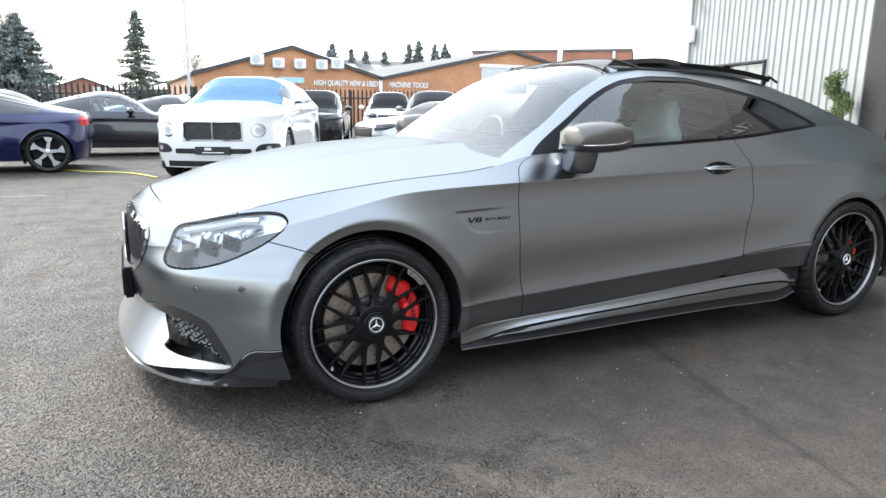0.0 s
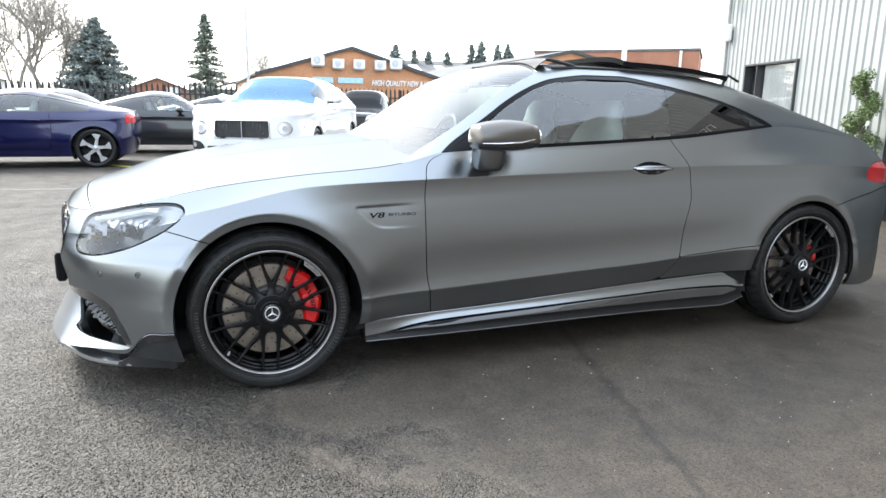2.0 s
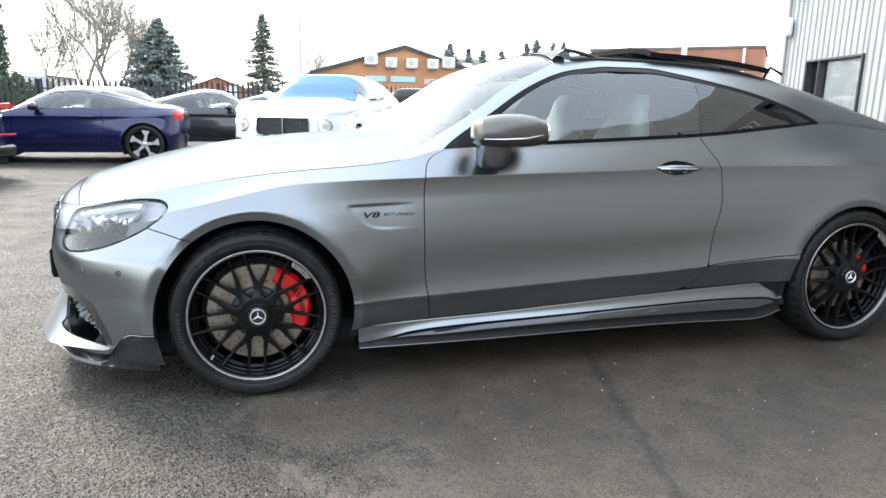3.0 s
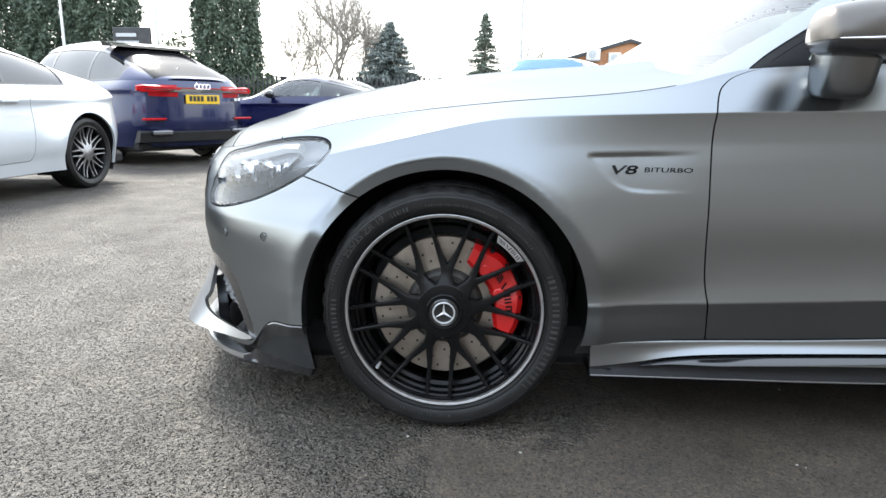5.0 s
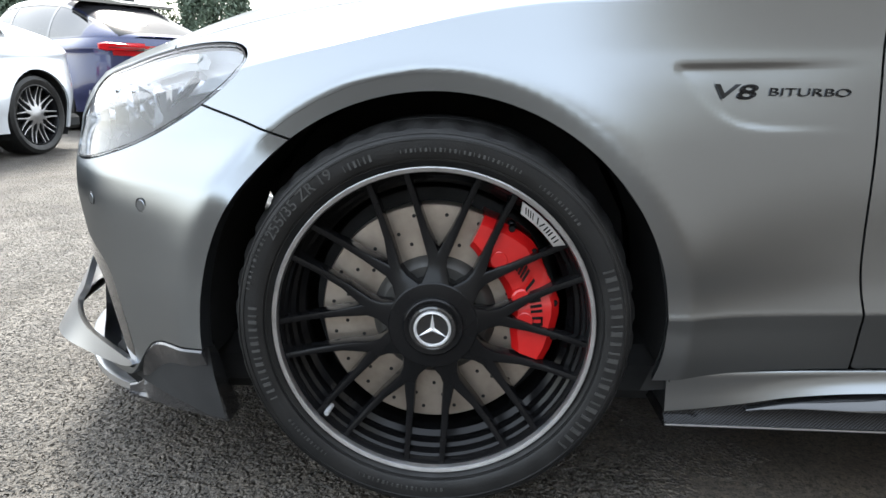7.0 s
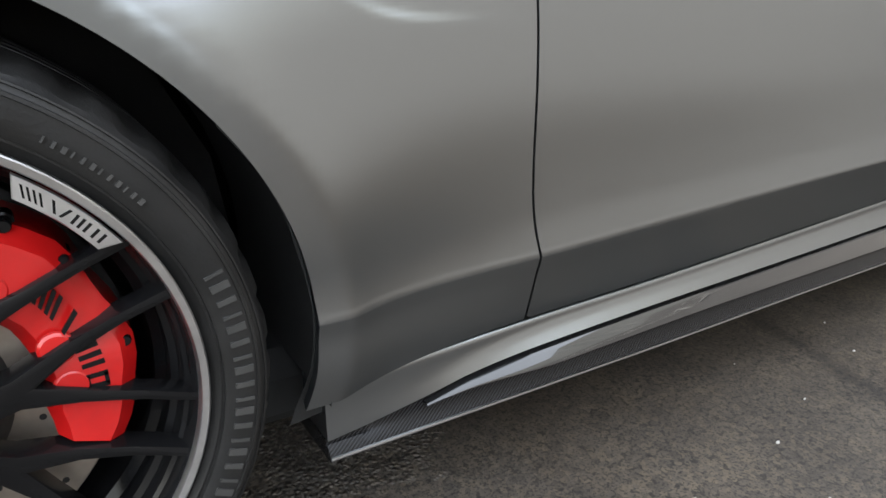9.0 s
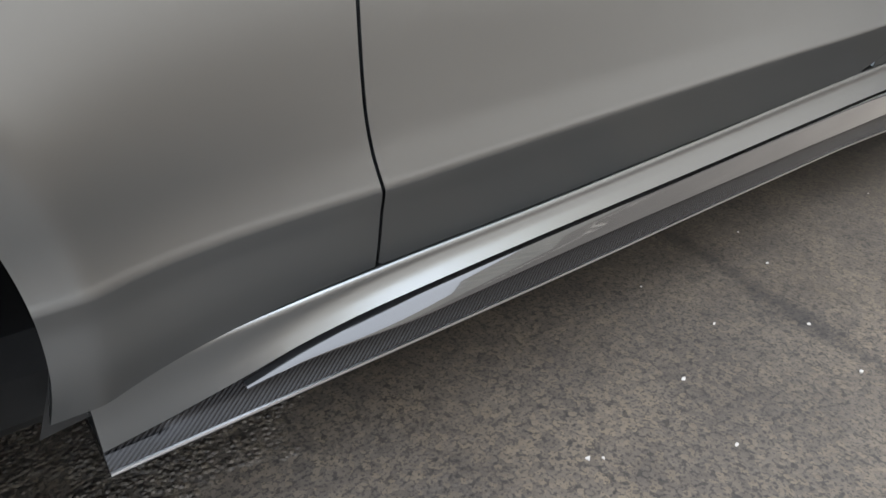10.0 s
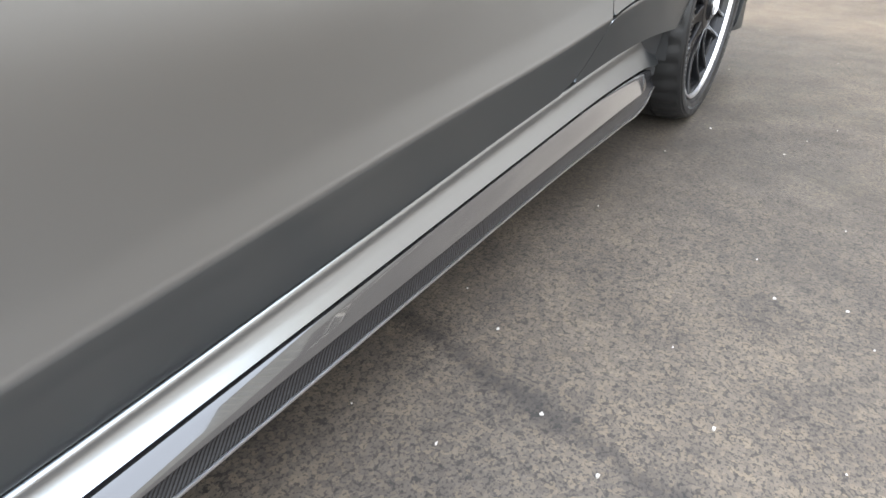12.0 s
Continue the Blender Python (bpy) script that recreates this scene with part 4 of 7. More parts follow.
COLS = np.concatenate([np.linspace(0, 0.332, 120), np.linspace(0.3335, 0.392, 60), np.linspace(0.395, 0.72, 120), np.linspace(0.724, 1, 80)])
ROWS = np.concatenate([np.linspace(0, 0.16, 12), np.linspace(0.17, 0.19, 4), np.linspace(0.194, 0.214, 13), np.linspace(0.22, 0.25, 6), np.linspace(0.262, 0.43, 15), np.linspace(0.438, 0.56, 30), np.linspace(0.57, 0.61, 5), (0.617, 0.62, 0.623), np.linspace(0.635, 1, 22)])
flank = S.flank_grid(COLS, ROWS)

IS_FENDER = lambda x, w, z: np.minimum(x + 0.47, np.where(x > -0.16, 0.5, z - SEAM_FRONT(x)))
bumper = clip(flank, lambda x, w, z: -0.2 - x)
bumper = clip(bumper, lambda x, w, z: -IS_FENDER(x, w, z) - G)
for cut_by in (ARCH_F, outside(lamp_in, 0.004), outside(intake_in), outside(grille_in, 0.006), lambda x, w, z: np.where((w < 0.5) & (x < -0.5), z - 0.378, 1.0), lambda x, w, z: z - PLATE_TOP(x)):
    bumper = clip(bumper, cut_by)
fender = clip(flank, lambda x, w, z: np.minimum(IS_FENDER(x, w, z) - G, DOOR_FRONT(z) - x - G))
for cut_by in (ARCH_F, outside(near(lamp_in), 0.004), lambda x, w, z: z - SILL(x) + 0.0012):
    fender = clip(fender, cut_by)
door = clip(flank, lambda x, w, z: np.minimum.reduce([x - DOOR_FRONT(z) - G, DOOR_REAR(z) - x - G, z - SILL(x) + 0.0012]))
HANDLE = [(1.745, 0.878), (1.79, 0.902), (1.845, 0.909), (1.91, 0.900), (1.955, 0.876), (1.91, 0.852), (1.845, 0.845), (1.79, 0.853)]
bowl_in = inside(HANDLE)
quarter = clip(flank, lambda x, w, z: np.minimum.reduce([x - DOOR_REAR(np.maximum(z, 0.43)) - G, z - np.where(x < 2.6, SEAM_REAR(x), 0.2) - G, 3.9 - x]))
TAIL = [(3.34, 0.79), (3.33, 0.845), (3.42, 0.875), (3.60, 0.88), (3.80, 0.862), (3.92, 0.85), (3.92, 0.765), (3.80, 0.752), (3.60, 0.76), (3.44, 0.768)]
tail_in = inside(TAIL)
tail_f = lambda x, w, z: np.where(x > 3.2, tail_in(x, w, z), -1.0)
quarter = clip(clip(quarter, ARCH_R), outside(tail_f, 0.002))
quarter = clip(quarter, lambda x, w, z: np.where(x > 3.0, z - np.interp(x, (3.0, 3.124, 3.25, 3.49, 3.95), (0.66, 0.68, 0.70, 0.735, 0.742)) - G, 1.0))
rear_bumper = clip(clip(flank, lambda x, w, z: np.minimum(x - 2.9, np.interp(x, (3.0, 3.124, 3.25, 3.49, 3.95), (0.66, 0.68, 0.70, 0.735, 0.742)) - z - G)), ARCH_R)
sill_end = clip(clip(flank, lambda x, w, z: np.minimum.reduce([x - DOOR_REAR(z) - G, SEAM_REAR(x) - z - G, 2.6 - x, x - 1.6, z - SILL(x) - G])), ARCH_R)


def pair(name, vf, mat, label="", thick=0.014):
    """The same panel on both flanks."""
    a = part(name, sheet(left(vf), thick), mat, car, label, angle=50)
    b = part(name, sheet(mirror(left(vf)), thick), mat, car, label, angle=50)
    return a, b


def across(name, vf, mat, label="", thick=0.014, parent=None):
    """One panel that spans both halves."""
    return part(name, sheet(join(left(vf), mirror(left(vf))), thick), mat, parent or car, label, angle=50)


front_bumper = across("front_bumper", bumper, SATIN, "satin grey front bumper", 0.03)
fenders = pair("front_fender", fender, SATIN, "satin grey front wing with flared arch")
door = clip(door, lambda x, w, z: np.where(np.abs(x - 1.85) < 0.2, -bowl_in(x, w, z), 1.0))
doors = pair("door", door, SATIN, "satin grey long coupe door")
pair("rear_quarter", quarter, SATIN, "satin grey rear quarter panel")
across("rear_bumper", rear_bumper, SATIN)
pair("sill_end", sill_end, SATIN)

# inner shell behind the gaps
inner = offset(left(clip(clip(S.flank_grid(110, 30), lambda x, w, z: np.where(w > 0.4, np.hypot(x, z - 0.325) - 0.376, 1)), lambda x, w, z: np.where(w > 0.4, np.hypot(x - 2.84, z - 0.335) - 0.36, 1))), 0.022)
inner = clip((inner[0] * (1, -1, 1), inner[1]), lambda x, w, z: np.minimum(-lamp_in(x, w, z) if len(x) else x, -intake_in(x, w, z)))
inner = clip(inner, lambda x, w, z: np.minimum(-grille_in(x, w, z), np.where(x > 3.2, z - 0.4, 1.0)))
inner = left(inner)
part("inner_shell", join(inner, mirror(inner)), LINER, car)

# bonnet
bonnet = grid(S.over(np.concatenate([-0.82 + 0.12 * np.linspace(0, 1, 16) ** 2, np.linspace(-0.69, 0.78, 110)])[:, None], np.linspace(0.0085, 1, 44)[None]))
COWL = lambda w: 0.61 + 0.16 * (np.minimum(np.abs(w), 0.8) / 0.8) ** 2.2
bonnet = clip(bonnet, lambda x, w, z: COWL(w) - x)
LID = lambda w: -0.735 + 0.075 * (w / 0.6) ** 2
nose_cap = clip(bonnet, lambda x, w, z: LID(w) - x - G)
bonnet = clip(bonnet, lambda x, w, z: x - LID(w) - G)
across("nose_cap", nose_cap, SATIN, "satin grey panel above the grille", 0.02)
across("bonnet", bonnet, SATIN, "satin grey bonnet with two power bulges", 0.02)
# a dark tube laid in each bonnet gap draws the shade there
seam = [S.side(np.array(x), np.array(1.0)) for x in np.linspace(-0.40, 0.60, 40)]
for k in (-1, 1):
    part("shut_line_shade", tube([(float(x), k * (float(w) - 0.0035), float(z) - 0.003) for x, w, z in seam], 0.0034, 6), LINER, car, "dark tube that draws the shade in the bonnet gap")
cowl = clip(grid(S.over(np.linspace(0.4, 0.85, 24)[:, None], np.linspace(0, 1, 24)[None])), lambda x, w, z: np.minimum(x - COWL(w) - 0.004, 0.5 - w))
across("cowl_panel", cowl, TRIM, "black scuttle panel")

# greenhouse
xs = np.concatenate([np.linspace(0.47, 1.45, 90), np.linspace(1.46, 3.88, 130)])
house = grid(S.house(xs[:, None], np.linspace(0, 1, 70)[None]))
WIN_TOP = curve((0.74, 0.942), (0.779, 0.969), (0.82, 0.997), (0.91, 1.052), (1.012, 1.113), (1.123, 1.184), (1.204, 1.228), (1.315, 1.275), (1.404, 1.300), (1.50, 1.314), (1.62, 1.325), (1.80, 1.325), (1.988, 1.297), (2.172, 1.259), (2.378, 1.210), (2.522, 1.162), (2.663, 1.110), (2.698, 1.094), (2.80, 1.04))
PILLAR = curve((0.50, 0.872), (0.62, 0.932), (0.754, 1.004), (0.871, 1.070), (0.963, 1.127), (1.057, 1.191), (1.155, 1.246), (1.252, 1.289), (1.36, 1.334), (1.45, 1.37), (1.55, 1.41))
side_win = lambda x, w, z: np.minimum.reduce([(WIN_TOP(x) - z) * 0.85, z - S.top(x) - 0.001, (2.73 - x) * 0.6, x - 0.765])
shield = lambda x, w, z: np.minimum.reduce([(z - PILLAR(x)) * 0.8, 1.37 - 0.03 * w ** 2 - x])
roof_glass = lambda x, w, z: np.minimum.reduce([x - 1.44, 2.28 - x, 0.50 - w])
rear_glass = lambda x, w, z: np.minimum.reduce([x - 2.62, 3.42 - x, 0.56 - 0.06 * (x - 2.6) - w])
boot_in = lambda x, w, z: np.minimum(x - 3.46, 0.60 - w)
roof = house
for cut_by in (outside(side_win), outside(boot_in), outside(shield), outside(roof_glass), outside(rear_glass), lambda x, w, z: np.where(x < 0.54, -1.0, 1.0)):
    roof = clip(roof, cut_by)
across("roof", roof, SATIN, "satin grey roof and pillars", 0.02)
BORDER = 0.017
trim = clip(clip(house, side_win), lambda x, w, z: BORDER - side_win(x, w, z))
pair("window_trim", inset(trim, 0.003), MATTTRIM, "gloss black window surround", 0.012)
B_LINE = lambda z: 1.985 + (z - 1.019) * 0.222
FRONT_EDGE = lambda z: 0.90 + (z - 0.96) * 0.60
mid = clip(house, lambda x, w, z: side_win(x, w, z) - BORDER + 0.002)
def flat_pane(vf, bow=0.016):
    """Side glass: almost straight from the belt to the roof rail, with a slight outward bow."""
    v, f = vf
    v = np.array(v, float)
    a = np.linspace(0, 1, 900)
    for i, (x, w, z) in enumerate(v):
        _, ww, zz = S.house(np.full(900, x), a)
        z0 = float(S.top(x))
        tall = 0.33 * math.exp(-((x - 1.65) / 0.85) ** 2)
        q = min(max((z - z0) / tall, 0.0), 1.2)
        w0, w1 = np.interp((z0, z0 + tall), zz, ww)
        v[i, 1] = w0 + (w1 - w0) * q + 4 * bow * min(1.0, (tall / 0.28) ** 2) * q * (1 - q)
    return v, f


door_glass = inset(clip(mid, lambda x, w, z: np.minimum(B_LINE(z) - 0.001 - x, x - FRONT_EDGE(z))), 0.004)
door_glass = flat_pane(door_glass)
sail = inset(clip(mid, lambda x, w, z: FRONT_EDGE(z) - x), 0.004)
rear_quarter_glass = flat_pane(inset(clip(mid, lambda x, w, z: x - B_LINE(z) - 0.001), 0.004))
for k, fold in ((0, left), (1, lambda m: mirror(left(m)))):
    part("window", fold(door_glass), GLASS, car, "clear side window")
    part("quarter_window", fold(rear_quarter_glass), DARKGLASS, car, "dark tinted rear side window")
    part("mirror_sail", sheet(fold(sail)), MATTTRIM, car)
across("windscreen", inset(clip(clip(house, shield), lambda x, w, z: np.where(w > -1, z - S.top(x) - 0.004, 1)), 0.004), SHIELD, "curved clear windscreen", 0.0)
across("rear_window", inset(clip(house, rear_glass), 0.004), DARKGLASS, "", 0.0)
across("roof_opening", inset(clip(house, roof_glass), 0.012), LINER, "", 0.0)

# raised glass roof panel and its wind deflector
def top_z(x, w):
    """Height of the roof skin at x and w."""
    _, wb, zb = S.side(x, 1.0 + 0 * x)
    q = (1 - np.clip(w / wb, 0, 1) ** 4.1) ** (1 / 1.3)
    return zb + (S.roof(x) - zb) * q


xs = np.linspace(1.90, 2.62, 24)[:, None]
ys = np.linspace(0, 0.50, 12)[None]
lift = 0.018 + 0.010 * (xs - 1.90)
panel = grid((xs + 0 * ys, ys + 0 * xs, top_z(xs, ys) + lift))
panel = clip(panel, inside([(1.90, -0.2), (1.90, 0.44), (1.93, 0.49), (2.58, 0.48), (2.61, 0.42), (2.61, -0.2)], lambda x, w, z: (x, w)))
across("sunroof_panel", panel, ROOFBLACK, "raised black glass sunroof panel", 0.026)
u = np.linspace(0, 1, 12)[:, None]
ys = np.linspace(0, 0.5, 24)[None]
front_x = 1.375 - 0.03 * ys ** 2 + 0 * u
xs = front_x + 0.17 * u - 0.10 * u * (ys / 0.5) ** 2
low_z = top_z(front_x, ys + 0 * u) + 0.003
high_z = 1.428 - 0.11 * ys ** 2 + 0 * u
across("wind_deflector", clip(grid((xs, ys + 0 * u, low_z + (high_z - low_z) * u ** 0.8)), lambda x, w, z: 0.495 - w), SMOKED, "smoked brown sunroof wind deflector", 0.004)
for k in (-1, 1):
    part("deflector_arm", tube([(1.43, k * 0.487, float(top_z(np.array(1.43), np.array(0.487))) + 0.045), (1.50, k * 0.489, float(top_z(np.array(1.5), np.array(0.489))) + 0.03), (1.60, k * 0.49, float(top_z(np.array(1.6), np.array(0.49))) + 0.004)], 0.009, 8), TRIM, car, "black deflector arm")
    rail_x = np.linspace(1.46, 2.28, 14)
    part("sunroof_rail", tube([(float(x), k * 0.497, float(top_z(x, np.array(0.497))) + 0.003) for x in rail_x], 0.006, 6), TRIM, car, "black sunroof rail")
for k in (-1, 1):
    part("sunroof_arm", tube([(2.60, k * 0.42, S.roof(2.6) - 0.06), (2.64, k * 0.43, S.roof(2.6) + 0.03), (2.72, k * 0.43, S.roof(2.72) + 0.02)], 0.008, 6), TRIM, car)
part("shark_fin", hull([(2.95, -0.025, 1.23), (2.95, 0.025, 1.23), (3.15, -0.02, 1.165), (3.15, 0.02, 1.165), (3.1, 0, 1.245), (3.13, 0, 1.24)]), SATIN, car)

# boot lid, spoiler and tail lamps
tail = clip(flank, tail_f)
for fold in (left, lambda m: mirror(left(m))):
    part("tail_lamp", sheet(offset(fold(tail), 0.003)), REDLENS, car, "red tail lamp")
part("spoiler", sweep([[(3.72 + a - 0.12 * (y / 0.56) ** 2, y, 0.972 + b - 0.03 * (y / 0.56) ** 2) for a, b in ((0, -0.01), (0.06, 0.0), (0.12, 0.012), (0.125, 0.006), (0.07, -0.012), (0.01, -0.02))] for y in np.linspace(-0.56, 0.56, 21)]), SATIN, car, "slim satin grey boot-lid lip")
across("boot_lid", clip(house, lambda x, w, z: boot_in(x, w, z) - 0.003), SATIN)

# head lamps
lens = clip(clip(flank, near(lamp_in)), lambda x, w, z: -0.2 - x)
deep = offset(left(clip(lens, lambda x, w, z: lamp_in(x, w, z) - 0.004)), 0.04)
rim_l = clip(lens, lambda x, w, z: 0.0022 - lamp_in(x, w, z))
for fold in (lambda m: m, mirror):
    lamp = part("head_lamp", sheet(fold(deep), -0.03), LAMPSILVER, car, "clear-lens headlamp with silver reflectors")
    part("lens", fold(offset(left(lens), 0.002)), LENS, lamp, "clear lens")
    low_z = lambda x, w, z: np.minimum(lamp_in(x, w, z) - 0.006, 0.615 + (x + 0.5 * w - 0.4625 + 0.87) * 0.2 - z)
    part("lamp_bezel", fold(offset(left(clip(lens, low_z)), 0.034)), GLOSSBLACK, lamp, "dark inner bezel")
    part("lamp_rim", fold(offset(left(rim_l), -0.0015)), MATTTRIM, lamp)
    q = 1 if fold is not mirror else -1
    for x, w, z in ((-0.63, 0.645, 0.632), (-0.565, 0.70, 0.642), (-0.495, 0.745, 0.662)):
        at = pose(x, -w * q, z, 0, 0, -40 * q)
        part("projector", moved(sweep([[(a * k, y, b * k - 0.25 * a * k) for a, b in ((-0.03, -0.028), (0.026, -0.028), (0.034, 0.03), (-0.022, 0.03))] for y, k in ((-0.026, 1.0), (-0.022, 0.9), (0.004, 0.55), (0.012, 0.1))]), at), CHROME, lamp, "square reflector")
        part("projector_lens", moved(lathe([(0.0, -0.012), (0.011, -0.009), (0.016, 0.0)], 20), at), GLOSSBLACK, lamp)
    strip = [(-0.66, 0.60, 0.60), (-0.57, 0.688, 0.612), (-0.47, 0.752, 0.655), (-0.40, 0.79, 0.715)]
    part("light_guide", tube([(x, -w * q, z) for x, w, z in strip], 0.011, 6), CHROME, lamp)
    strip = [(-0.645, 0.61, 0.69), (-0.55, 0.68, 0.71), (-0.45, 0.74, 0.735), (-0.40, 0.775, 0.738)]
    part("light_guide", tube([(x, -w * q, z) for x, w, z in strip], 0.014, 6), UNITWHITE, lamp)
    for x, w in ((-0.60, 0.655), (-0.55, 0.695), (-0.49, 0.735)):
        part("lamp_divider", moved(box(-0.006, 0.006, -0.034, 0.02, -0.06, 0.05, 0.003), pose(x + 0.02, -(w + 0.004) * q, 0.655, 14, 24, -38 * q)), CHROME, lamp)

# grille
bar_y = [k * 0.064 for k in range(-7, 8)]
grille_back = clip(clip(S.flank_grid(160, 60), grille_in), lambda x, w, z: -0.5 - x)
gr = across("grille", inset(grille_back, 0.05), LINER, "dark grille with vertical bars", -0.05)
ring_f = clip(clip(clip(S.flank_grid(200, 80), lambda x, w, z: grille_in(x, w, z) + 0.008), lambda x, w, z: 0.014 - grille_in(x, w, z)), lambda x, w, z: -0.5 - x)
part("grille_surround", sheet(join(offset(left(ring_f), -0.003), mirror(offset(left(ring_f), -0.003))), 0.03), GLOSSBLACK, gr, "gloss black grille surround")
for y in bar_y:
    w = abs(y)
    zs = [z for z in np.linspace(0.49, 0.72, 47) if grille_side(np.array([0.0]), np.array([w]), np.array([z]))[0] > 0.004]
    if len(zs) > 2:
        secs = []
        for z in np.linspace(zs[0], zs[-1], 9):
            n_x = 0.024 - 0.05 - 0.81 * (1 - (w / 0.9) ** 2.7) ** (1 / 2.7)
            bulge = 0.006 * math.sin(math.pi * (z - zs[0]) / (zs[-1] - zs[0]))
            secs.append([(n_x - bulge, y - 0.004, z), (n_x - bulge - 0.004, y, z), (n_x - bulge, y + 0.004, z), (n_x + 0.03, y + 0.007, z), (n_x + 0.03, y - 0.007, z)])
        part("grille_bar", sweep(secs), DARKCHROME, gr)
part("grille_badge", moved(star_badge(0.075), pose(-0.857, 0, 0.61, 0, 0, -90)), CHROME, gr, "large round silver badge in plain relief")
part("badge_back", moved(lathe([(0.0, -0.002), (0.075, 0.0), (0.077, 0.02)], 32), pose(-0.853, 0, 0.61, 0, 0, -90)), MATTTRIM, gr)

# front plate
board = part("number_plate", moved(box(-0.26, 0.26, -0.004, 0.004, -0.057, 0.057, 0.004), pose(-0.877, 0, 0.425, 0, 0, -90)), MATTTRIM, car, "dark dealer plate with plain bars")
part("plate_holder", moved(box(-0.27, 0.27, 0.0, 0.035, -0.066, 0.066, 0.006), pose(-0.875, 0, 0.425, 0, 0, -90)), MATTTRIM, board)
for bar in (box(-0.16, -0.06, -0.0055, -0.002, -0.01, 0.035, 0.001), box(-0.16, 0.12, -0.0055, -0.002, -0.035, -0.022, 0.001)):
    part("plate_marking", moved(bar, pose(-0.877, 0, 0.425, 0, 0, -90)), WHITEMARK, board)

# side air intakes: gloss edge, honeycomb mesh, gloss chin that tapers into a blade
def flared(vf, push):
    """Moves a raw skin outwards in plan by push(x, w, z)."""
    v, f = vf
    v = np.array(v, float)
    q = np.clip((-0.05 - v[:, 0]) / 0.79, 0, 1) ** 1.7 / 0.79
    r = np.clip(v[:, 1] / 0.85, 0, 1) ** 1.7 / 0.85
    d = np.hypot(q, r) + 1e-6
    p = push(v[:, 0], v[:, 1], v[:, 2])
    v[:, 0] -= p * q / d
    v[:, 1] += p * r / d
    return v, f


NOSE = clip(S.flank_grid(np.linspace(0, 0.28, 170), np.linspace(0, 0.26, 50)), lambda x, w, z: -0.3 - x)
EDGE = [(-1.03, 0.386), (-0.92, 0.406), (-0.815, 0.411), (-0.69, 0.378), (-0.64, 0.33), (-0.572, 0.222), (-0.598, 0.218), (-0.66, 0.288), (-0.715, 0.343), (-0.785, 0.366), (-0.92, 0.374)]
MESH = [(-0.95, 0.378), (-0.90, 0.374), (-0.785, 0.369), (-0.711, 0.349), (-0.645, 0.285), (-0.60, 0.215), (-0.70, 0.26), (-0.75, 0.272), (-0.80, 0.282), (-0.87, 0.293)]
CHIN = [(-1.6, 0.378), (-1.25, 0.378), (-1.04, 0.381), (-0.93, 0.374), (-0.90, 0.345), (-0.862, 0.292), (-0.872, 0.262), (-0.80, 0.240), (-0.70, 0.229), (-0.62, 0.222), (-0.575, 0.217), (-0.622, 0.203), (-0.774, 0.197), (-1.015, 0.186), (-1.25, 0.186), (-1.6, 0.186)]
duct = clip(NOSE, intake_in)
for fold in (lambda m: m, mirror):
    d = part("air_intake", fold(offset(left(duct), 0.10)), LINER, car, "dark side air intake with honeycomb mesh")
    part("intake_edge", sheet(fold(left(clip(NOSE, inside(EDGE, slant)))), 0.03), GLOSSBLACK, d, "gloss black intake edge", angle=50)
    net, wires = left(inset(clip(NOSE, inside(MESH, slant)), 0.022)), []
    raw = left(net)
    for tilt in (-1, 1):
        for k in np.arange(-1.35, -0.25, 0.027):
            band = clip(raw, lambda x, w, z: 0.0019 - np.abs((x + 0.5 * w - 0.4625) + tilt * (z - 0.29) * 0.8 - k))
            if len(band[1]):
                wires.append(sheet(left(band), 0.010))
    part("mesh_grille", fold(join(*wires)), GALV, d, "grey honeycomb mesh")
    part("mesh_backing", fold(offset(net, 0.02)), LINER, d)
chin = flared(clip(NOSE, inside(CHIN, slant)), lambda x, w, z: -0.012 + 0.105 * np.clip((0.38 - z) / 0.19, 0, 1) ** 1.2 * (0.22 + 0.78 * smooth(w, 0.86, 0.55)))
across("bumper_chin", chin, CHINSILVER, "satin silver chin tapering into a blade", 0.012)

# front splitter in carbon: a shelf with raised end plates
OUT = curve((0.0, -0.912), (0.158, -0.902), (0.30, -0.884), (0.409, -0.859), (0.559, -0.788), (0.671, -0.711), (0.746, -0.625), (0.785, -0.545))
secs = []
for w in np.concatenate([np.linspace(0, 0.6, 30), np.linspace(0.61, 0.785, 30)]):
    x = float(OUT(w))
    q, r = ((-0.05 - x) / 0.86) ** 1.7 / 0.86, (w / 0.85) ** 1.7 / 0.85
    nx, nw = -q / math.hypot(q, r), r / math.hypot(q, r)
    secs.append([(x - nx * b, w - nw * b, z) for b, z in ((0.16, 0.176), (0.085, 0.158), (0.045, 0.1475), (0.010, 0.137), (0.001, 0.131), (0.0, 0.117), (0.008, 0.108), (0.16, 0.102))])
lip = sweep(secs)
plates = []
FOOT = curve((-0.60, 0.765), (-0.545, 0.785), (-0.483, 0.812), (-0.372, 0.852))
PLATE_EDGE = curve((-0.60, 0.132), (-0.575, 0.142), (-0.55, 0.168), (-0.53, 0.20), (-0.505, 0.245), (-0.478, 0.272), (-0.45, 0.281), (-0.30, 0.287))
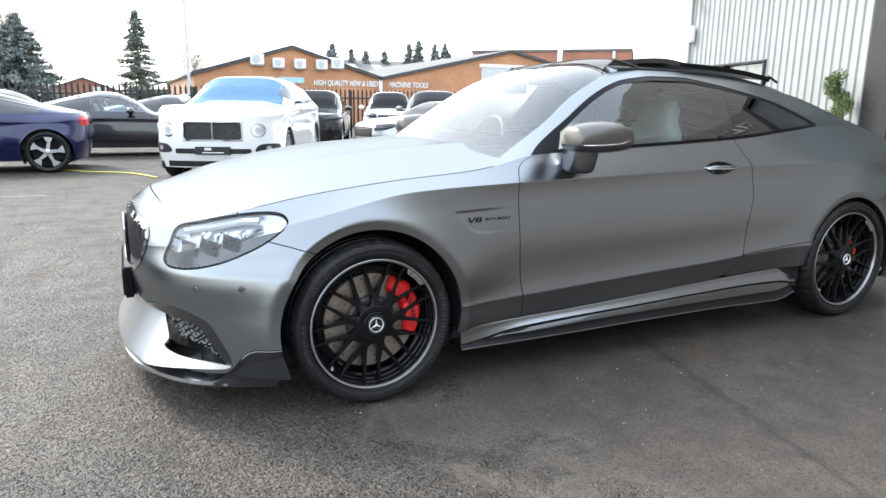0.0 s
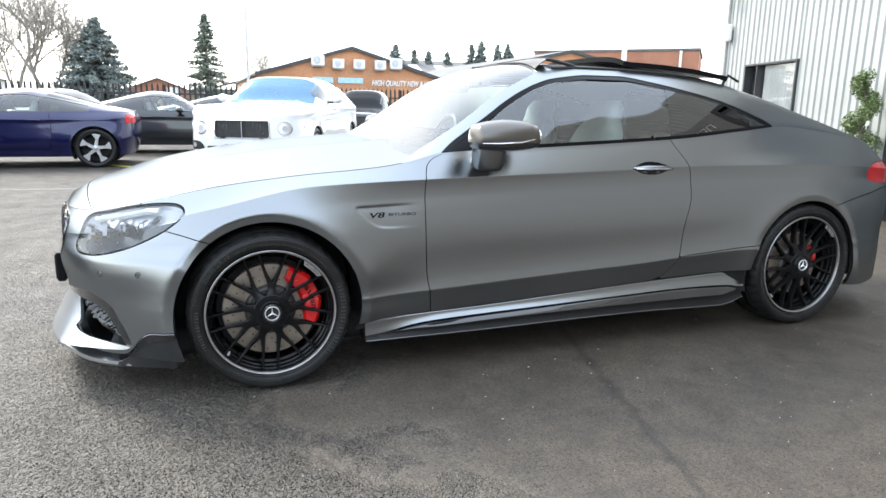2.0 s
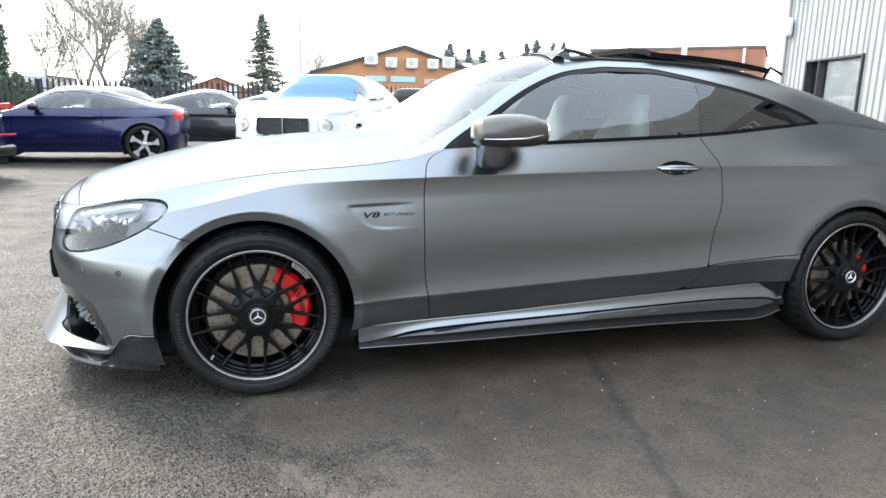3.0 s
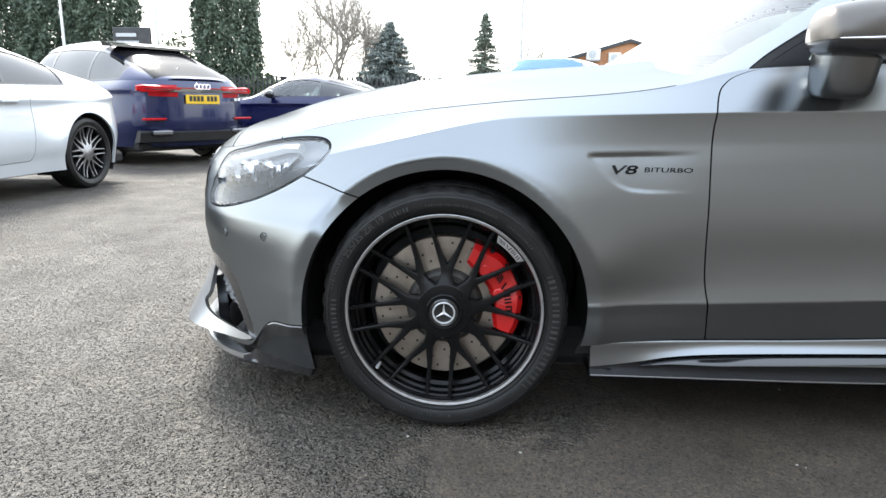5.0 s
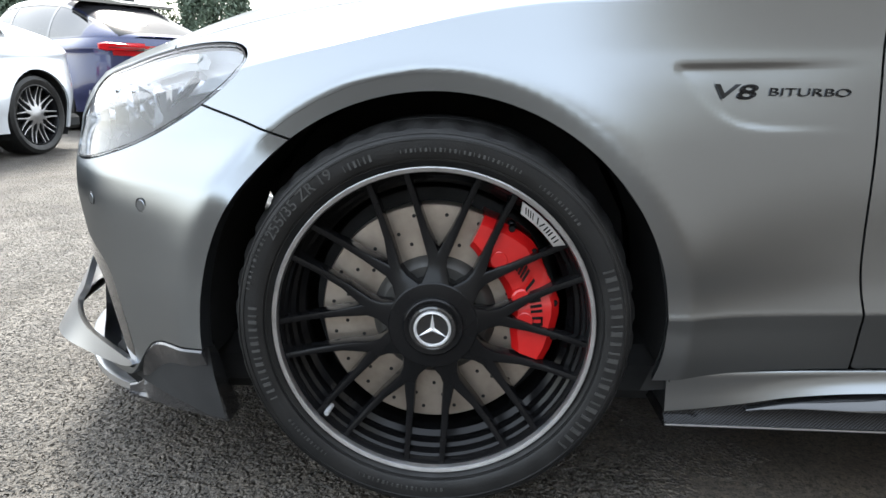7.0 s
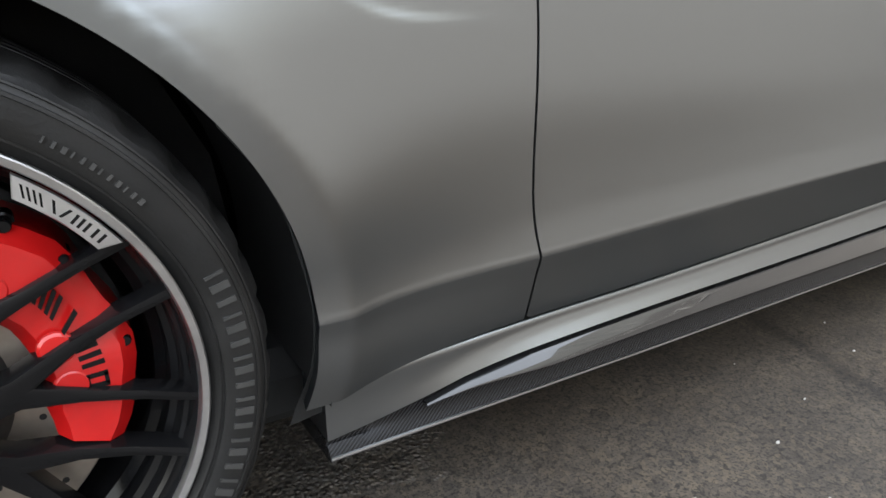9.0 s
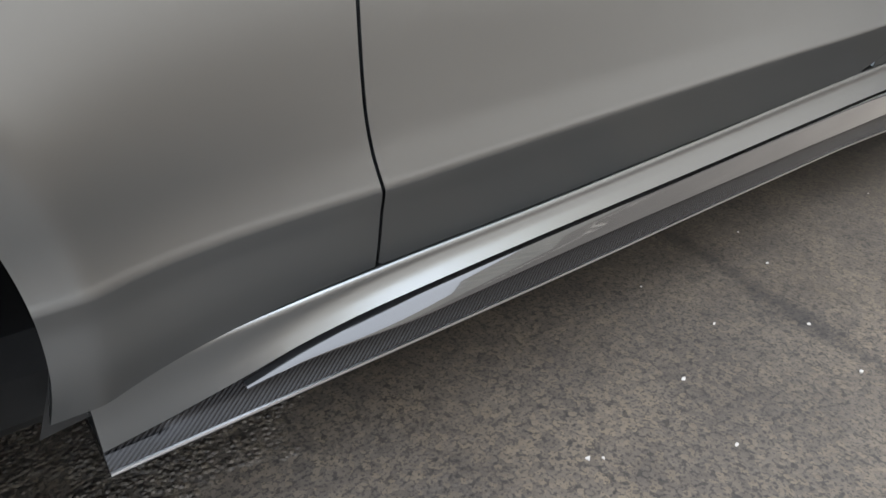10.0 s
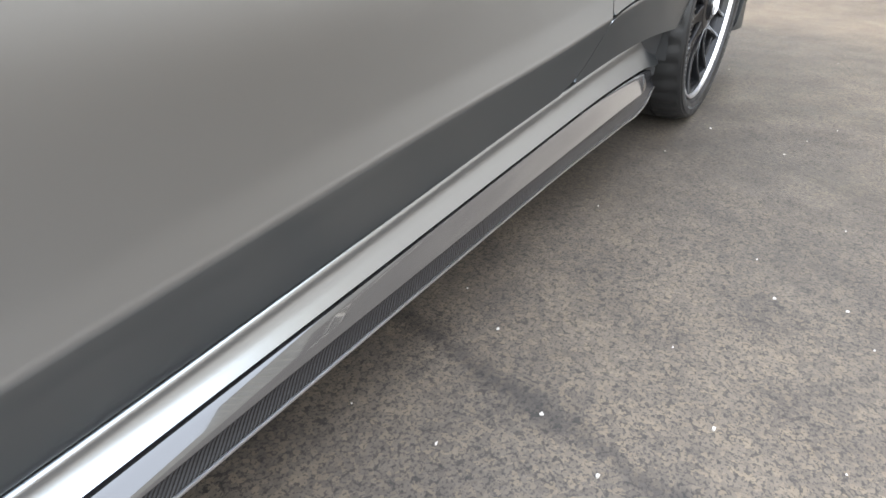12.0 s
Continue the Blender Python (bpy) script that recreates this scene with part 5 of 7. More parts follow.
for x in np.linspace(-0.598, -0.372, 36):
    zt = float(PLATE_EDGE(x))
    v = np.linspace(0, 0.3, 160)
    _, ww, zz = S.side(np.full(160, x), v)
    wb = float(FOOT(x))
    wt = wb + (float(np.interp(zt, zz, ww)) + 0.003 - wb) * float(smooth(x, -0.58, -0.50))
    plates.append([(x, w, z) for w, z in ((wt - 0.05, zt), (wt - 0.003, zt), (wt, zt - 0.003), (wt * 0.6 + wb * 0.4, zt - 0.35 * (zt - 0.115)), (wt * 0.15 + wb * 0.85, 0.115 + 0.2 * (zt - 0.115)), (wb + 0.006, 0.117), (wb, 0.108), (wb - 0.06, 0.106))])
ends = sweep(plates)
splitter = part("front_splitter", join(left(lip), mirror(left(lip))), CHINSILVER, car, "silver front splitter blade with raised carbon end plates", angle=40)
for fold in (lambda m: m, mirror):
    part("end_plate", fold(left(ends)), GLOSSCARBON, splitter, "carbon-fibre end plate", angle=40)
part("plate_backing", hull([(-0.83, y, z) for y in (-0.27, 0.27) for z in (0.37, 0.48)] + [(-0.862, y, z) for y in (-0.25, 0.25) for z in (0.38, 0.47)]), MATTTRIM, car)

# sill, gloss strip and carbon skirt
INLET = curve((0.38, 0.170), (0.45, 0.1785), (0.53, 0.192), (0.60, 0.206), (0.70, 0.217), (0.9, 0.226), (1.3, 0.237), (1.7, 0.249), (2.1, 0.258), (2.36, 0.252), (2.44, 0.238))
Y0 = -0.925
EDGE_Y = curve((0.38, 0.037), (0.9, 0.036), (1.4, 0.034), (2.2, 0.034), (2.36, 0.03), (2.47, 0.04))
EDGE_Z = curve((0.38, 0.152), (0.9, 0.151), (1.4, 0.156), (1.8, 0.157), (2.22, 0.148), (2.30, 0.147), (2.38, 0.156), (2.47, 0.178))
sx = np.concatenate([np.linspace(0.395, 0.7, 26), np.linspace(0.72, 2.1, 50), np.linspace(2.12, 2.475, 22)])
sill, strip, skirt = [], [], []
STRIP_TALL = curve((0.4, 0.003), (0.52, 0.004), (0.75, 0.018), (1.1, 0.021), (1.6, 0.031), (2.1, 0.042), (2.3, 0.040), (2.44, 0.012))
SILL_FACE = curve((0, 0.066), (0.06, 0.060), (0.14, 0.0575), (0.35, 0.056), (0.6, 0.0515), (0.85, 0.0435), (1.0, 0.0385))
SILL_STEPS = (0, 0.03, 0.06, 0.1, 0.15, 0.22, 0.3, 0.4, 0.5, 0.6, 0.7, 0.8, 0.88, 0.95, 1.0)
for x in sx:
    t = float(SILL(x))
    i = float(INLET(x))
    ring = [(0.12, t - 0.003), (0.082, t - 0.003)]
    for q in SILL_STEPS:
        lean = float(smooth(x, 0.42, 0.8))
        ring.append((0.047 + (float(SILL_FACE(q)) - 0.047) * (0.25 + 0.75 * lean), t - 0.003 - q * (t - 0.004 - i)))
    sill.append([(x, Y0 + y, z) for y, z in ring + [(0.12, i)]])
    if 0.52 < x < 2.44:
        top_s = i - 0.008
        b = top_s - float(STRIP_TALL(x))
        k = 0.0178 * float(smooth(x, 0.5, 0.75) * (1 - smooth(x, 2.3, 2.44))) + 0.002
        strip.append([(x, Y0 + y, z) for y, z in ((0.12, i - 0.001), (0.064, i - 0.001), (0.064, top_s), (0.0435, top_s), (0.041, top_s - 0.001), (0.041 - 0.27 * k, 0.72 * top_s + 0.28 * b), (0.041 - 0.62 * k, 0.4 * top_s + 0.6 * b), (0.041 - 0.97 * k, b + 0.0015), (0.041 - k, b), (0.044 - k, b - 0.002), (0.066, b - 0.002), (0.07, b - 0.014), (0.12, b - 0.014))])
    ey, ez = float(EDGE_Y(x)), float(EDGE_Z(x))
    tz = max(ez + 0.012, i - 0.002 - (0.011 + float(STRIP_TALL(x))) * float(smooth(x, 0.5, 0.75)))
    skirt.append([(x, Y0 + y, z) for y, z in ((0.16, tz), (0.052, tz), (0.050, ez + 0.6 * (tz - ez)), (ey + 0.011, ez + 0.014), (ey + 0.003, ez + 0.006), (ey, ez + 0.001), (ey + 0.002, ez - 0.005), (ey + 0.03, ez - 0.006), (0.16, 0.145))])
for fold in (lambda m: m, mirror):
    part("sill_panel", fold(sweep(sill)), SATIN, car, "satin grey side sill", angle=70)
    part("sill_strip", fold(sweep(strip)), GLOSSBLACK, car, "gloss black sill strip", angle=60)
    sk = part("side_skirt", fold(sweep(skirt)), CARBON, car, "carbon-fibre side skirt blade", angle=40)
    # the highlight along the carbon blade's edge, laid on as a grey tube
    part("skirt_edge", fold(tube([(x, Y0 + float(EDGE_Y(x)) - 0.0005, float(EDGE_Z(x)) + 0.0005) for x in sx], 0.0026, 8)), EDGEGREY, sk, "grey tube that draws the highlight on the lacquered edge")

# wing vent recess and badge


def on_flank(x, z, out=0.0):
    """A point of the left flank at x and height z, moved out a little."""
    v = np.linspace(0, 1, 400)
    _, w, zz = S.side(np.full(400, x), v)
    k = int(np.argmin(np.abs(zz - z)))
    return x, -(w[k] + out), z


def worn_on(vf, out=0.001):
    """Lays flat letters on the flank."""
    v, f = vf
    v = v.copy()
    for i, (x, y, z) in enumerate(v):
        v[i, 1] = on_flank(x, z, out)[1] + y
    return v, f


part("badge_letters", join(worn_on(sized(lettering("V8", 0.021, 0.0022, 0.0004, 0.2), 0.421, 0.487, 0.694)), worn_on(sized(lettering("BITURBO", 0.0115, 0.0018, 0.0, 0.1), 0.503, 0.624, 0.699))), SATINBLACK, fenders[0], "black raised lettering")

# parking sensors
for x, z, turn in ((-0.489, 0.507, -24), (-0.635, 0.497, -42)):
    for q in (1, -1):
        _, yq, _ = on_flank(x, z)
        at = pose(x, yq * q, z, 0, 0, turn if q > 0 else 180 - turn)
        sn = part("parking_sensor", moved(lathe([(0.0, -0.002), (0.0085, -0.002), (0.0095, -0.001), (0.0095, 0.008)], 20), at), SATIN, front_bumper)
        part("sensor_ring", moved(lathe([(0.0098, -0.001), (0.0122, -0.0015), (0.013, 0.008)], 20), at), TRIM, sn)

# door handles in their bowls
bowl = clip(clip(flank, lambda x, w, z: np.minimum(x - 1.6, 2.1 - x)), bowl_in)
vb, fb = bowl
depth_b = np.clip(bowl_in(vb[:, 0], vb[:, 1], vb[:, 2]) / 0.032, 0, 1)
vb = vb.copy()
vb[:, 1] -= 0.022 * np.sqrt(1 - (1 - depth_b) ** 2)
for k, fold in ((0, left), (1, lambda m: mirror(left(m)))):
    # the bowl is body-coloured; black paint puts in the shade of the hollow
    part("handle_bowl", fold((vb, fb)), GLOSSBLACK, doors[k], "handle recess with its shade painted in gloss black")
    secs, line = [], []
    for x in np.linspace(1.738, 1.966, 21):
        q = abs((x - 1.852) / 0.114)
        yb = -on_flank(x, 0.876)[1]
        out = 0.022 - 0.022 * q ** 3
        h = 0.0145 - 0.009 * q ** 3
        zc = 0.8785 - (x - 1.742) * 0.012
        secs.append([(x, yb + out + b, zc + a * h) for a, b in ((1, -0.002), (0.8, 0.005), (0.15, 0.009), (-0.1, 0.009), (-0.75, 0.003), (-1, -0.004), (-0.6, -0.010), (0.6, -0.010))])
        line.append((x, yb + out + 0.0085, zc - 0.002))
    part("door_handle", fold(sweep(secs)), SATIN, doors[k], "satin grey pull handle", angle=50)
    part("handle_strip", fold(tube(line[1:-1], 0.0042, 8)), CHROME, doors[k], "chrome strip")

# wing mirrors
def mirror_shell():
    secs = []
    for q in np.concatenate([np.linspace(0, 0.3, 12) ** 2 / 0.3, np.linspace(0.33, 1, 16)]):
        x = 0.842 + 0.284 * q
        swell = math.sin(math.pi * (q * 0.62 + 0.16)) ** 0.5 * math.sqrt(max(0.004, 1 - (1 - min(q / 0.07, 1)) ** 2))
        zc = 1.024 + 0.004 * q
        h_up = 0.082 * swell
        h_dn = 0.052 * swell
        if q > 0.9:
            h_up *= 0.93
        out = 0.095 * swell ** 0.9
        ring = []
        for a in np.linspace(0, 2 * math.pi, 24, endpoint=False):
            c, s = math.cos(a), math.sin(a)
            e = 0.75
            yy = math.copysign(abs(c) ** e, c) * out
            zz = math.copysign(abs(s) ** e, s) * (h_up if s > 0 else h_dn)
            ring.append((x, -yy, zc + zz))
        secs.append(ring)
    return sweep(secs)


for k, fold in ((0, lambda m: m), (1, mirror)):
    base = moved(mirror_shell(), pose(0, -0.955, 0.0))
    arm = sweep([[(0.948 + dx + hx * math.copysign(abs(math.cos(t)) ** 0.75, math.cos(t)), -0.885 - 0.02 * (z - 0.885) / 0.1 + 0.075 * math.copysign(abs(math.sin(t)) ** 0.75, math.sin(t)) * hx / 0.066, z) for t in np.linspace(0, 6.283, 25)[:-1]] for z, hx, dx in ((0.884, 0.03, 0.004), (0.887, 0.046, 0.003), (0.894, 0.056, 0.002), (0.908, 0.062, 0.0), (0.935, 0.065, -0.002), (0.965, 0.067, -0.002), (1.0, 0.068, 0.0))])
    mcap = clip((base[0] * (1, -1, 1), [tuple(reversed(f)) for f in base[1]]), lambda x, w, z: z - 1.012)
    mlow = clip((base[0] * (1, -1, 1), [tuple(reversed(f)) for f in base[1]]), lambda x, w, z: 1.011 - z)
    flip = lambda m: fold((m[0] * (1, -1, 1), [tuple(reversed(f)) for f in m[1]]))
    wm = part("wing_mirror", flip(mcap), MIRRORCARBON, doors[k], "smoked carbon wing mirror cap on a satin grey stalk", angle=60)
    part("mirror_base", flip(mlow), GLOSSCARBON, wm, "dark carbon lower shell", angle=60)
    part("mirror_stalk", fold(arm), SATIN, wm, angle=60)
    part("turn_signal", fold(tube([(0.86, -1.035, 1.012), (0.93, -1.053, 1.012), (1.03, -1.054, 1.016), (1.085, -1.045, 1.026), (1.13, -1.02, 1.03)], [0.002, 0.0035, 0.004, 0.004, 0.002], 8)), CHROME, wm, "clear indicator strip")
    part("mirror_glass", fold(hull([(x, -0.955 + 0.062 * math.cos(a), 1.036 + 0.042 * math.sin(a)) for a in np.linspace(0, 6.283, 16) for x in (1.13, 1.1415)])), CHROME, wm)

# underbody, arch liners
part("underbody", box(-0.62, 3.35, -0.78, 0.78, 0.13, 0.24, 0.03), LINER, car)
for hx, hz, r in ((0.0, 0.325, 0.40), (2.84, 0.335, 0.385)):
    a = np.linspace(-0.22, math.pi + 0.22, 28)
    for q in (1, -1):
        g = grid((hx + r * np.cos(a)[:, None] + 0 * np.array([[0, 1.0]]), -q * (0.905 - np.array([[0, 0.36]])) + 0 * a[:, None], hz + r * np.sin(a)[:, None] + 0 * np.array([[0, 1.0]])))
        wall = hull([(hx + 0.39 * math.cos(t), -q * y, max(0.14, hz + 0.39 * math.sin(t))) for t in np.linspace(0, 6.28, 20) for y in (0.54, 0.55)])
        part("arch_liner", join(g, wall), LINER, car)

# wheels and brakes
for q in (1, -1):
    sport_wheel(car, 0.330, 0.262, 0.245, (0.0, -0.925 * q, 0.327), 3.0, q)
    sport_brake(car, (0.0, -0.925 * q, 0.327), 0.192, -20, 66, q)
    sport_wheel(car, 0.339, 0.270, 0.27, (2.84, -0.925 * q, 0.337), 14.0, q)
    sport_brake(car, (2.84, -0.925 * q, 0.337), 0.172, 4, 46, q, 0.1, -0.03)

# cabin
part("cabin_floor", box(0.55, 3.0, -0.74, 0.74, 0.25, 0.40, 0.03), LINER, car)
part("dashboard", hull([(0.62, -0.62, 0.84), (0.62, 0.62, 0.84), (0.70, -0.62, 0.925), (0.70, 0.62, 0.925), (0.98, -0.70, 0.955), (0.98, 0.70, 0.955), (1.06, -0.69, 0.91), (1.06, 0.69, 0.91), (1.0, -0.69, 0.6), (1.0, 0.69, 0.6)]), DARKLEATHER, car, "dark dashboard")
part("instrument_hood", moved(hull([(0.9, -0.17, 0.97), (0.9, 0.17, 0.97), (1.05, -0.16, 0.985), (1.05, 0.16, 0.985), (0.93, -0.12, 1.03), (0.93, 0.12, 1.03), (1.05, -0.12, 1.02), (1.05, 0.12, 1.02)]), pose(0, 0.36, 0)), DARKLEATHER, car)
wheel_rim = moved(lathe([(0.185 + 0.016 * math.cos(t), 0.016 * math.sin(t)) for t in np.linspace(0, 6.283, 9)[:-1]], 32, True), pose(1.18, 0.36, 0.93, 0, 0, 90) @ pose(0, 0, 0, 22, 0, 0))
part("steering_wheel", join(wheel_rim, box(1.16, 1.2, 0.2, 0.52, 0.9, 0.95, 0.02)), DARKLEATHER, car)


def seat_at(x, y):
    cushion = hull([(x - 0.02, y - 0.25, 0.42), (x - 0.02, y + 0.25, 0.42), (x + 0.5, y - 0.25, 0.42), (x + 0.5, y + 0.25, 0.42), (x, y - 0.22, 0.62), (x, y + 0.22, 0.62), (x + 0.5, y - 0.2, 0.56), (x + 0.5, y + 0.2, 0.56)])
    secs = []
    for z, xo, w, d in ((0.50, 0.42, 0.21, 0.10), (0.60, 0.46, 0.245, 0.11), (0.75, 0.52, 0.25, 0.10), (0.92, 0.58, 0.235, 0.08), (1.03, 0.62, 0.19, 0.07), (1.09, 0.64, 0.135, 0.065), (1.16, 0.655, 0.13, 0.06), (1.205, 0.67, 0.10, 0.04)):
        ring = []
        for a in np.linspace(0, 2 * math.pi, 16, endpoint=False):
            c, s = math.cos(a), math.sin(a)
            ring.append((x + xo + math.copysign(abs(c) ** 0.7, c) * d, y + math.copysign(abs(s) ** 0.6, s) * w, z))
        secs.append(ring)
    base = part("seat", cushion, LEATHER, car, "pale leather bucket seat")
    part("backrest", sweep(secs), LEATHER, base, "pale leather backrest with fixed headrest", angle=50)
    part("seat_shell", moved(sweep([[(px + 0.02, y + (py - y) * 0.9, pz) for px, py, pz in r] for r in secs]), pose(0.02, 0, -0.01)), DARKLEATHER, base)


for y in (-0.37, 0.37):
    seat_at(1.22, y)
part("rear_bench", hull([(2.1, -0.6, 0.42), (2.1, 0.6, 0.42), (2.2, -0.6, 0.62), (2.2, 0.6, 0.62), (2.65, -0.6, 0.55), (2.65, 0.6, 0.55), (2.6, -0.6, 0.42), (2.6, 0.6, 0.42)]), LEATHER, car)
part("rear_backrest", hull([(2.55, -0.6, 0.5), (2.55, 0.6, 0.5), (2.8, -0.56, 1.0), (2.8, 0.56, 1.0), (2.75, -0.6, 0.5), (2.75, 0.6, 0.5), (2.92, -0.55, 1.0), (2.92, 0.55, 1.0)]), LEATHER, car)
part("parcel_shelf", box(2.85, 3.55, -0.62, 0.62, 0.93, 0.97, 0.01), DARKLEATHER, car)
for y in (-0.76, 0.76):
    part("door_card", box(0.75, 2.6, y - 0.03, y + 0.03, 0.35, 0.955, 0.02), DARKLEATHER, car)
part("inner_mirror", box(1.14, 1.17, -0.12, 0.12, 1.235, 1.30, 0.02), TRIM, car)

# ---- the other cars ----
def plain_lines(fo, wb, ro, half, height, belt, hood, ws, roof_a, roof_b, deck, kind):
    """Body curves for a plain car from its main sizes."""
    n, t = -fo, wb + ro
    clear = 0.2 if kind == "suv" else 0.17
    return Shape(dict(
        half=half, corner=2.7 if kind != "suv" else 3.2, front_from=0.1, rear_from=wb + 0.15 if kind != "suv" else wb + 0.3, knots=(0.2, 0.66), lean=(1.3, 4.1), bulge=0.01,
        nose=curve((0, n + 0.05), (0.3, n), (0.7, n + 0.02), (1, n + 0.09)),
        tail=curve((0, t - 0.1), (0.3, t), (0.7, t - 0.02), (1, t - 0.07)),
        bottom=curve((n, clear + 0.02), (t, clear + 0.05)),
        low=curve((n, 0.42), (0.6, 0.37), (wb - 0.4, 0.42), (t, 0.47)),
        shoulder=curve((n, hood - 0.14), (0.3, belt - 0.13), (wb, belt - 0.09), (t, deck - 0.12)),
        top=curve((n, hood - 0.04), (n + 0.3, hood), (ws - 0.1, belt - 0.045), (ws + 0.25, belt), (wb * 0.6, belt + 0.012), (wb, belt + 0.03), (t, deck)),
        flank=curve((0, 0.08), (0.12, 0.065), (0.2, 0.045), (0.3, 0.038), (0.5, 0.05), (0.62, 0.058), (0.66, 0.045)),
        inset_top=curve((n, 0.12), (0.6, 0.11), (wb * 0.7, 0.11), (wb, 0.13), (t, 0.2 if kind != "suv" else 0.14)),
        arches=((0, 0.34, 0.38, 0.045, 0.1, 0.03), (wb, 0.34, 0.38, 0.05, 0.13, 0.03)),
        bonnet=curve((n + 0.05, hood - 0.03), (n + 0.2, hood + 0.03), (0.0, belt - 0.02), (ws, belt + 0.03), (ws + 0.4, belt + 0.04)),
        roof=curve((ws - 0.08, belt), (ws, belt + 0.02), (ws + (roof_a - ws) * 0.55, belt + (height - belt) * 0.64), (roof_a, height - 0.02), ((roof_a + roof_b) / 2, height), (roof_b, height - 0.045), (roof_b + (t - roof_b) * 0.55, belt + (height - belt) * (0.42 if kind != "suv" else 0.5)), (t - (0.14 if kind != "suv" else 0.05), deck + 0.01)),
        dent=lambda x, z, v: 0 * x))


def plain_car(name, label, m, paint, sizes, kind="coupe", rim_mat=None, R=0.345, spokes=10, twin=False, doors_at=((0.62, 2.0),), win=(0.75, 2.75), pillars=(1.85,), side_glass=None, lip=None, style="", screen=None, corner=None, face=(0.46, 0.42, None), lamp_cut=True):
    """A parked car: panels cut from one body shell, with glass, lamps, wheels and plates."""
    fo, wb, ro, half, height, belt, hood, ws, roof_a, roof_b, deck = sizes
    s = plain_lines(*sizes, kind)
    s.corner = corner or s.corner
    c = thing(name, label, "car", m)
    t = wb + ro
    hz = R
    arches = [lambda x, w, z, hx=hx: np.where(w > 0.4, np.hypot(x - hx, z - hz) - R - 0.045, 1.0) for hx in (0.0, wb)]
    fl = s.flank_grid(110, 34)
    lamps = inside([(-fo - 0.3, hood - 0.17), (-fo - 0.3, hood - 0.05), (-fo + 0.12, hood - 0.02), (-fo + 0.42, hood - 0.0), (-fo + 0.5, hood - 0.03), (-fo + 0.3, hood - 0.13), (-fo + 0.1, hood - 0.17)])
    hl = lambda x, w, z: np.where((x < 0) & (w > half * 0.48), lamps(x, w, z), -1.0)
    back = inside([(t + 0.3, deck - 0.2), (t + 0.3, deck - 0.07), (t - 0.1, deck - 0.065), (t - 0.34, deck - 0.085), (t - 0.40, deck - 0.12), (t - 0.3, deck - 0.17), (t - 0.1, deck - 0.21)])
    tl = lambda x, w, z: np.where((x > t - 0.15) & (w > half * 0.34), back(x, w, z), -1.0)
    gr = lambda x, w, z: np.where(x < -0.3, np.minimum.reduce([half * face[0] - w, z - face[1], (face[2] or hood - 0.075) - z]), -1.0)
    if not lamp_cut:
        hl = lambda x, w, z: 0 * x - 1.0
    body = fl
    for f in (*arches, outside(hl, 0.003), outside(tl, 0.003), outside(gr)):
        body = clip(body, f)
    gaps = [(a, b) for a, b in doors_at]
    lo = lambda x: 0.29 + 0.05 * x / wb
    for a, b in gaps:
        ra = lambda x, z, a=a: x - a - 0.06 * smooth(z, belt - 0.15, belt)
        rb = lambda x, z, b=b: b + 0.05 * np.sin((z - 0.3) * 4) - x
        leaf = clip(body, lambda x, w, z: np.minimum.reduce([ra(x, z), rb(x, z), z - lo(x)]))
        leaf = clip(leaf, arches[1]) if b > wb - 0.6 else leaf
        for k, fold in ((0, left), (1, lambda q: mirror(left(q)))):
            d = part("door", sheet(fold(leaf), 0.01), paint, c, angle=50)
            hx = b - 0.2
            v = np.linspace(0, 1, 100)
            _, wq, zq = s.side(np.full(100, hx), v)
            i = int(np.argmin(np.abs(zq - (belt - 0.11))))
            q = 1 if k == 0 else -1
            part("door_handle", box(hx - 0.1, hx + 0.1, *sorted((-q * (wq[i] + 0.02), -q * (wq[i] - 0.01))), belt - 0.125, belt - 0.095, 0.008), paint, d)
        body = clip(body, lambda x, w, z: -np.minimum.reduce([ra(x, z), rb(x, z), z - lo(x)]) - 0.006)
    part("body", sheet(join(left(body), mirror(left(body))), 0.02), paint, c, angle=50)
    inn = offset(left(clip(clip(s.flank_grid(60, 14), arches[0]), arches[1])), 0.03)
    part("inner_shell", join(inn, mirror(inn)), LINER, c)
    part("underbody", box(-fo + 0.2, t - 0.2, -half + 0.14, half - 0.14, 0.19, 0.32, 0.03), LINER, c)
    bon = clip(grid(s.over(np.linspace(-fo + 0.1, ws + 0.12, 40)[:, None], np.linspace(0, 1, 18)[None])), lambda x, w, z: ws + 0.05 - x)
    part("bonnet", sheet(join(left(bon), mirror(left(bon))), 0.02), paint, c, angle=50)
    hs = grid(s.house(np.linspace(ws - 0.06, t - 0.1, 100)[:, None], np.linspace(0, 1, 34)[None]))
    top_of = lambda x: s.roof(x)
    side_w = lambda x, w, z: np.minimum.reduce([(s.top(x) + 0.78 * (np.maximum(s.roof(x) - s.top(x), 0)) - z) * 0.8, z - s.top(x) - 0.012, x - win[0], win[1] - x])
    front_w = lambda x, w, z: np.minimum.reduce([z - (s.top(x) + 0.72 * (s.roof(x) - s.top(x))) + 0.02, roof_a - 0.06 - x, half * 0.76 - 0.1 * (x - ws) - w])
    rear_lo = roof_b + 0.08
    rear_hi = t - 0.34 if kind != "suv" else t - 0.16
    rear_w = lambda x, w, z: np.minimum.reduce([x - rear_lo, rear_hi - x, half * 0.62 - w])
    skin = hs
    for f in (outside(side_w), outside(front_w), outside(rear_w)):
        skin = clip(skin, f)
    part("roof", sheet(join(left(skin), mirror(left(skin))), 0.02), paint, c, angle=50)
    pane = clip(hs, side_w)
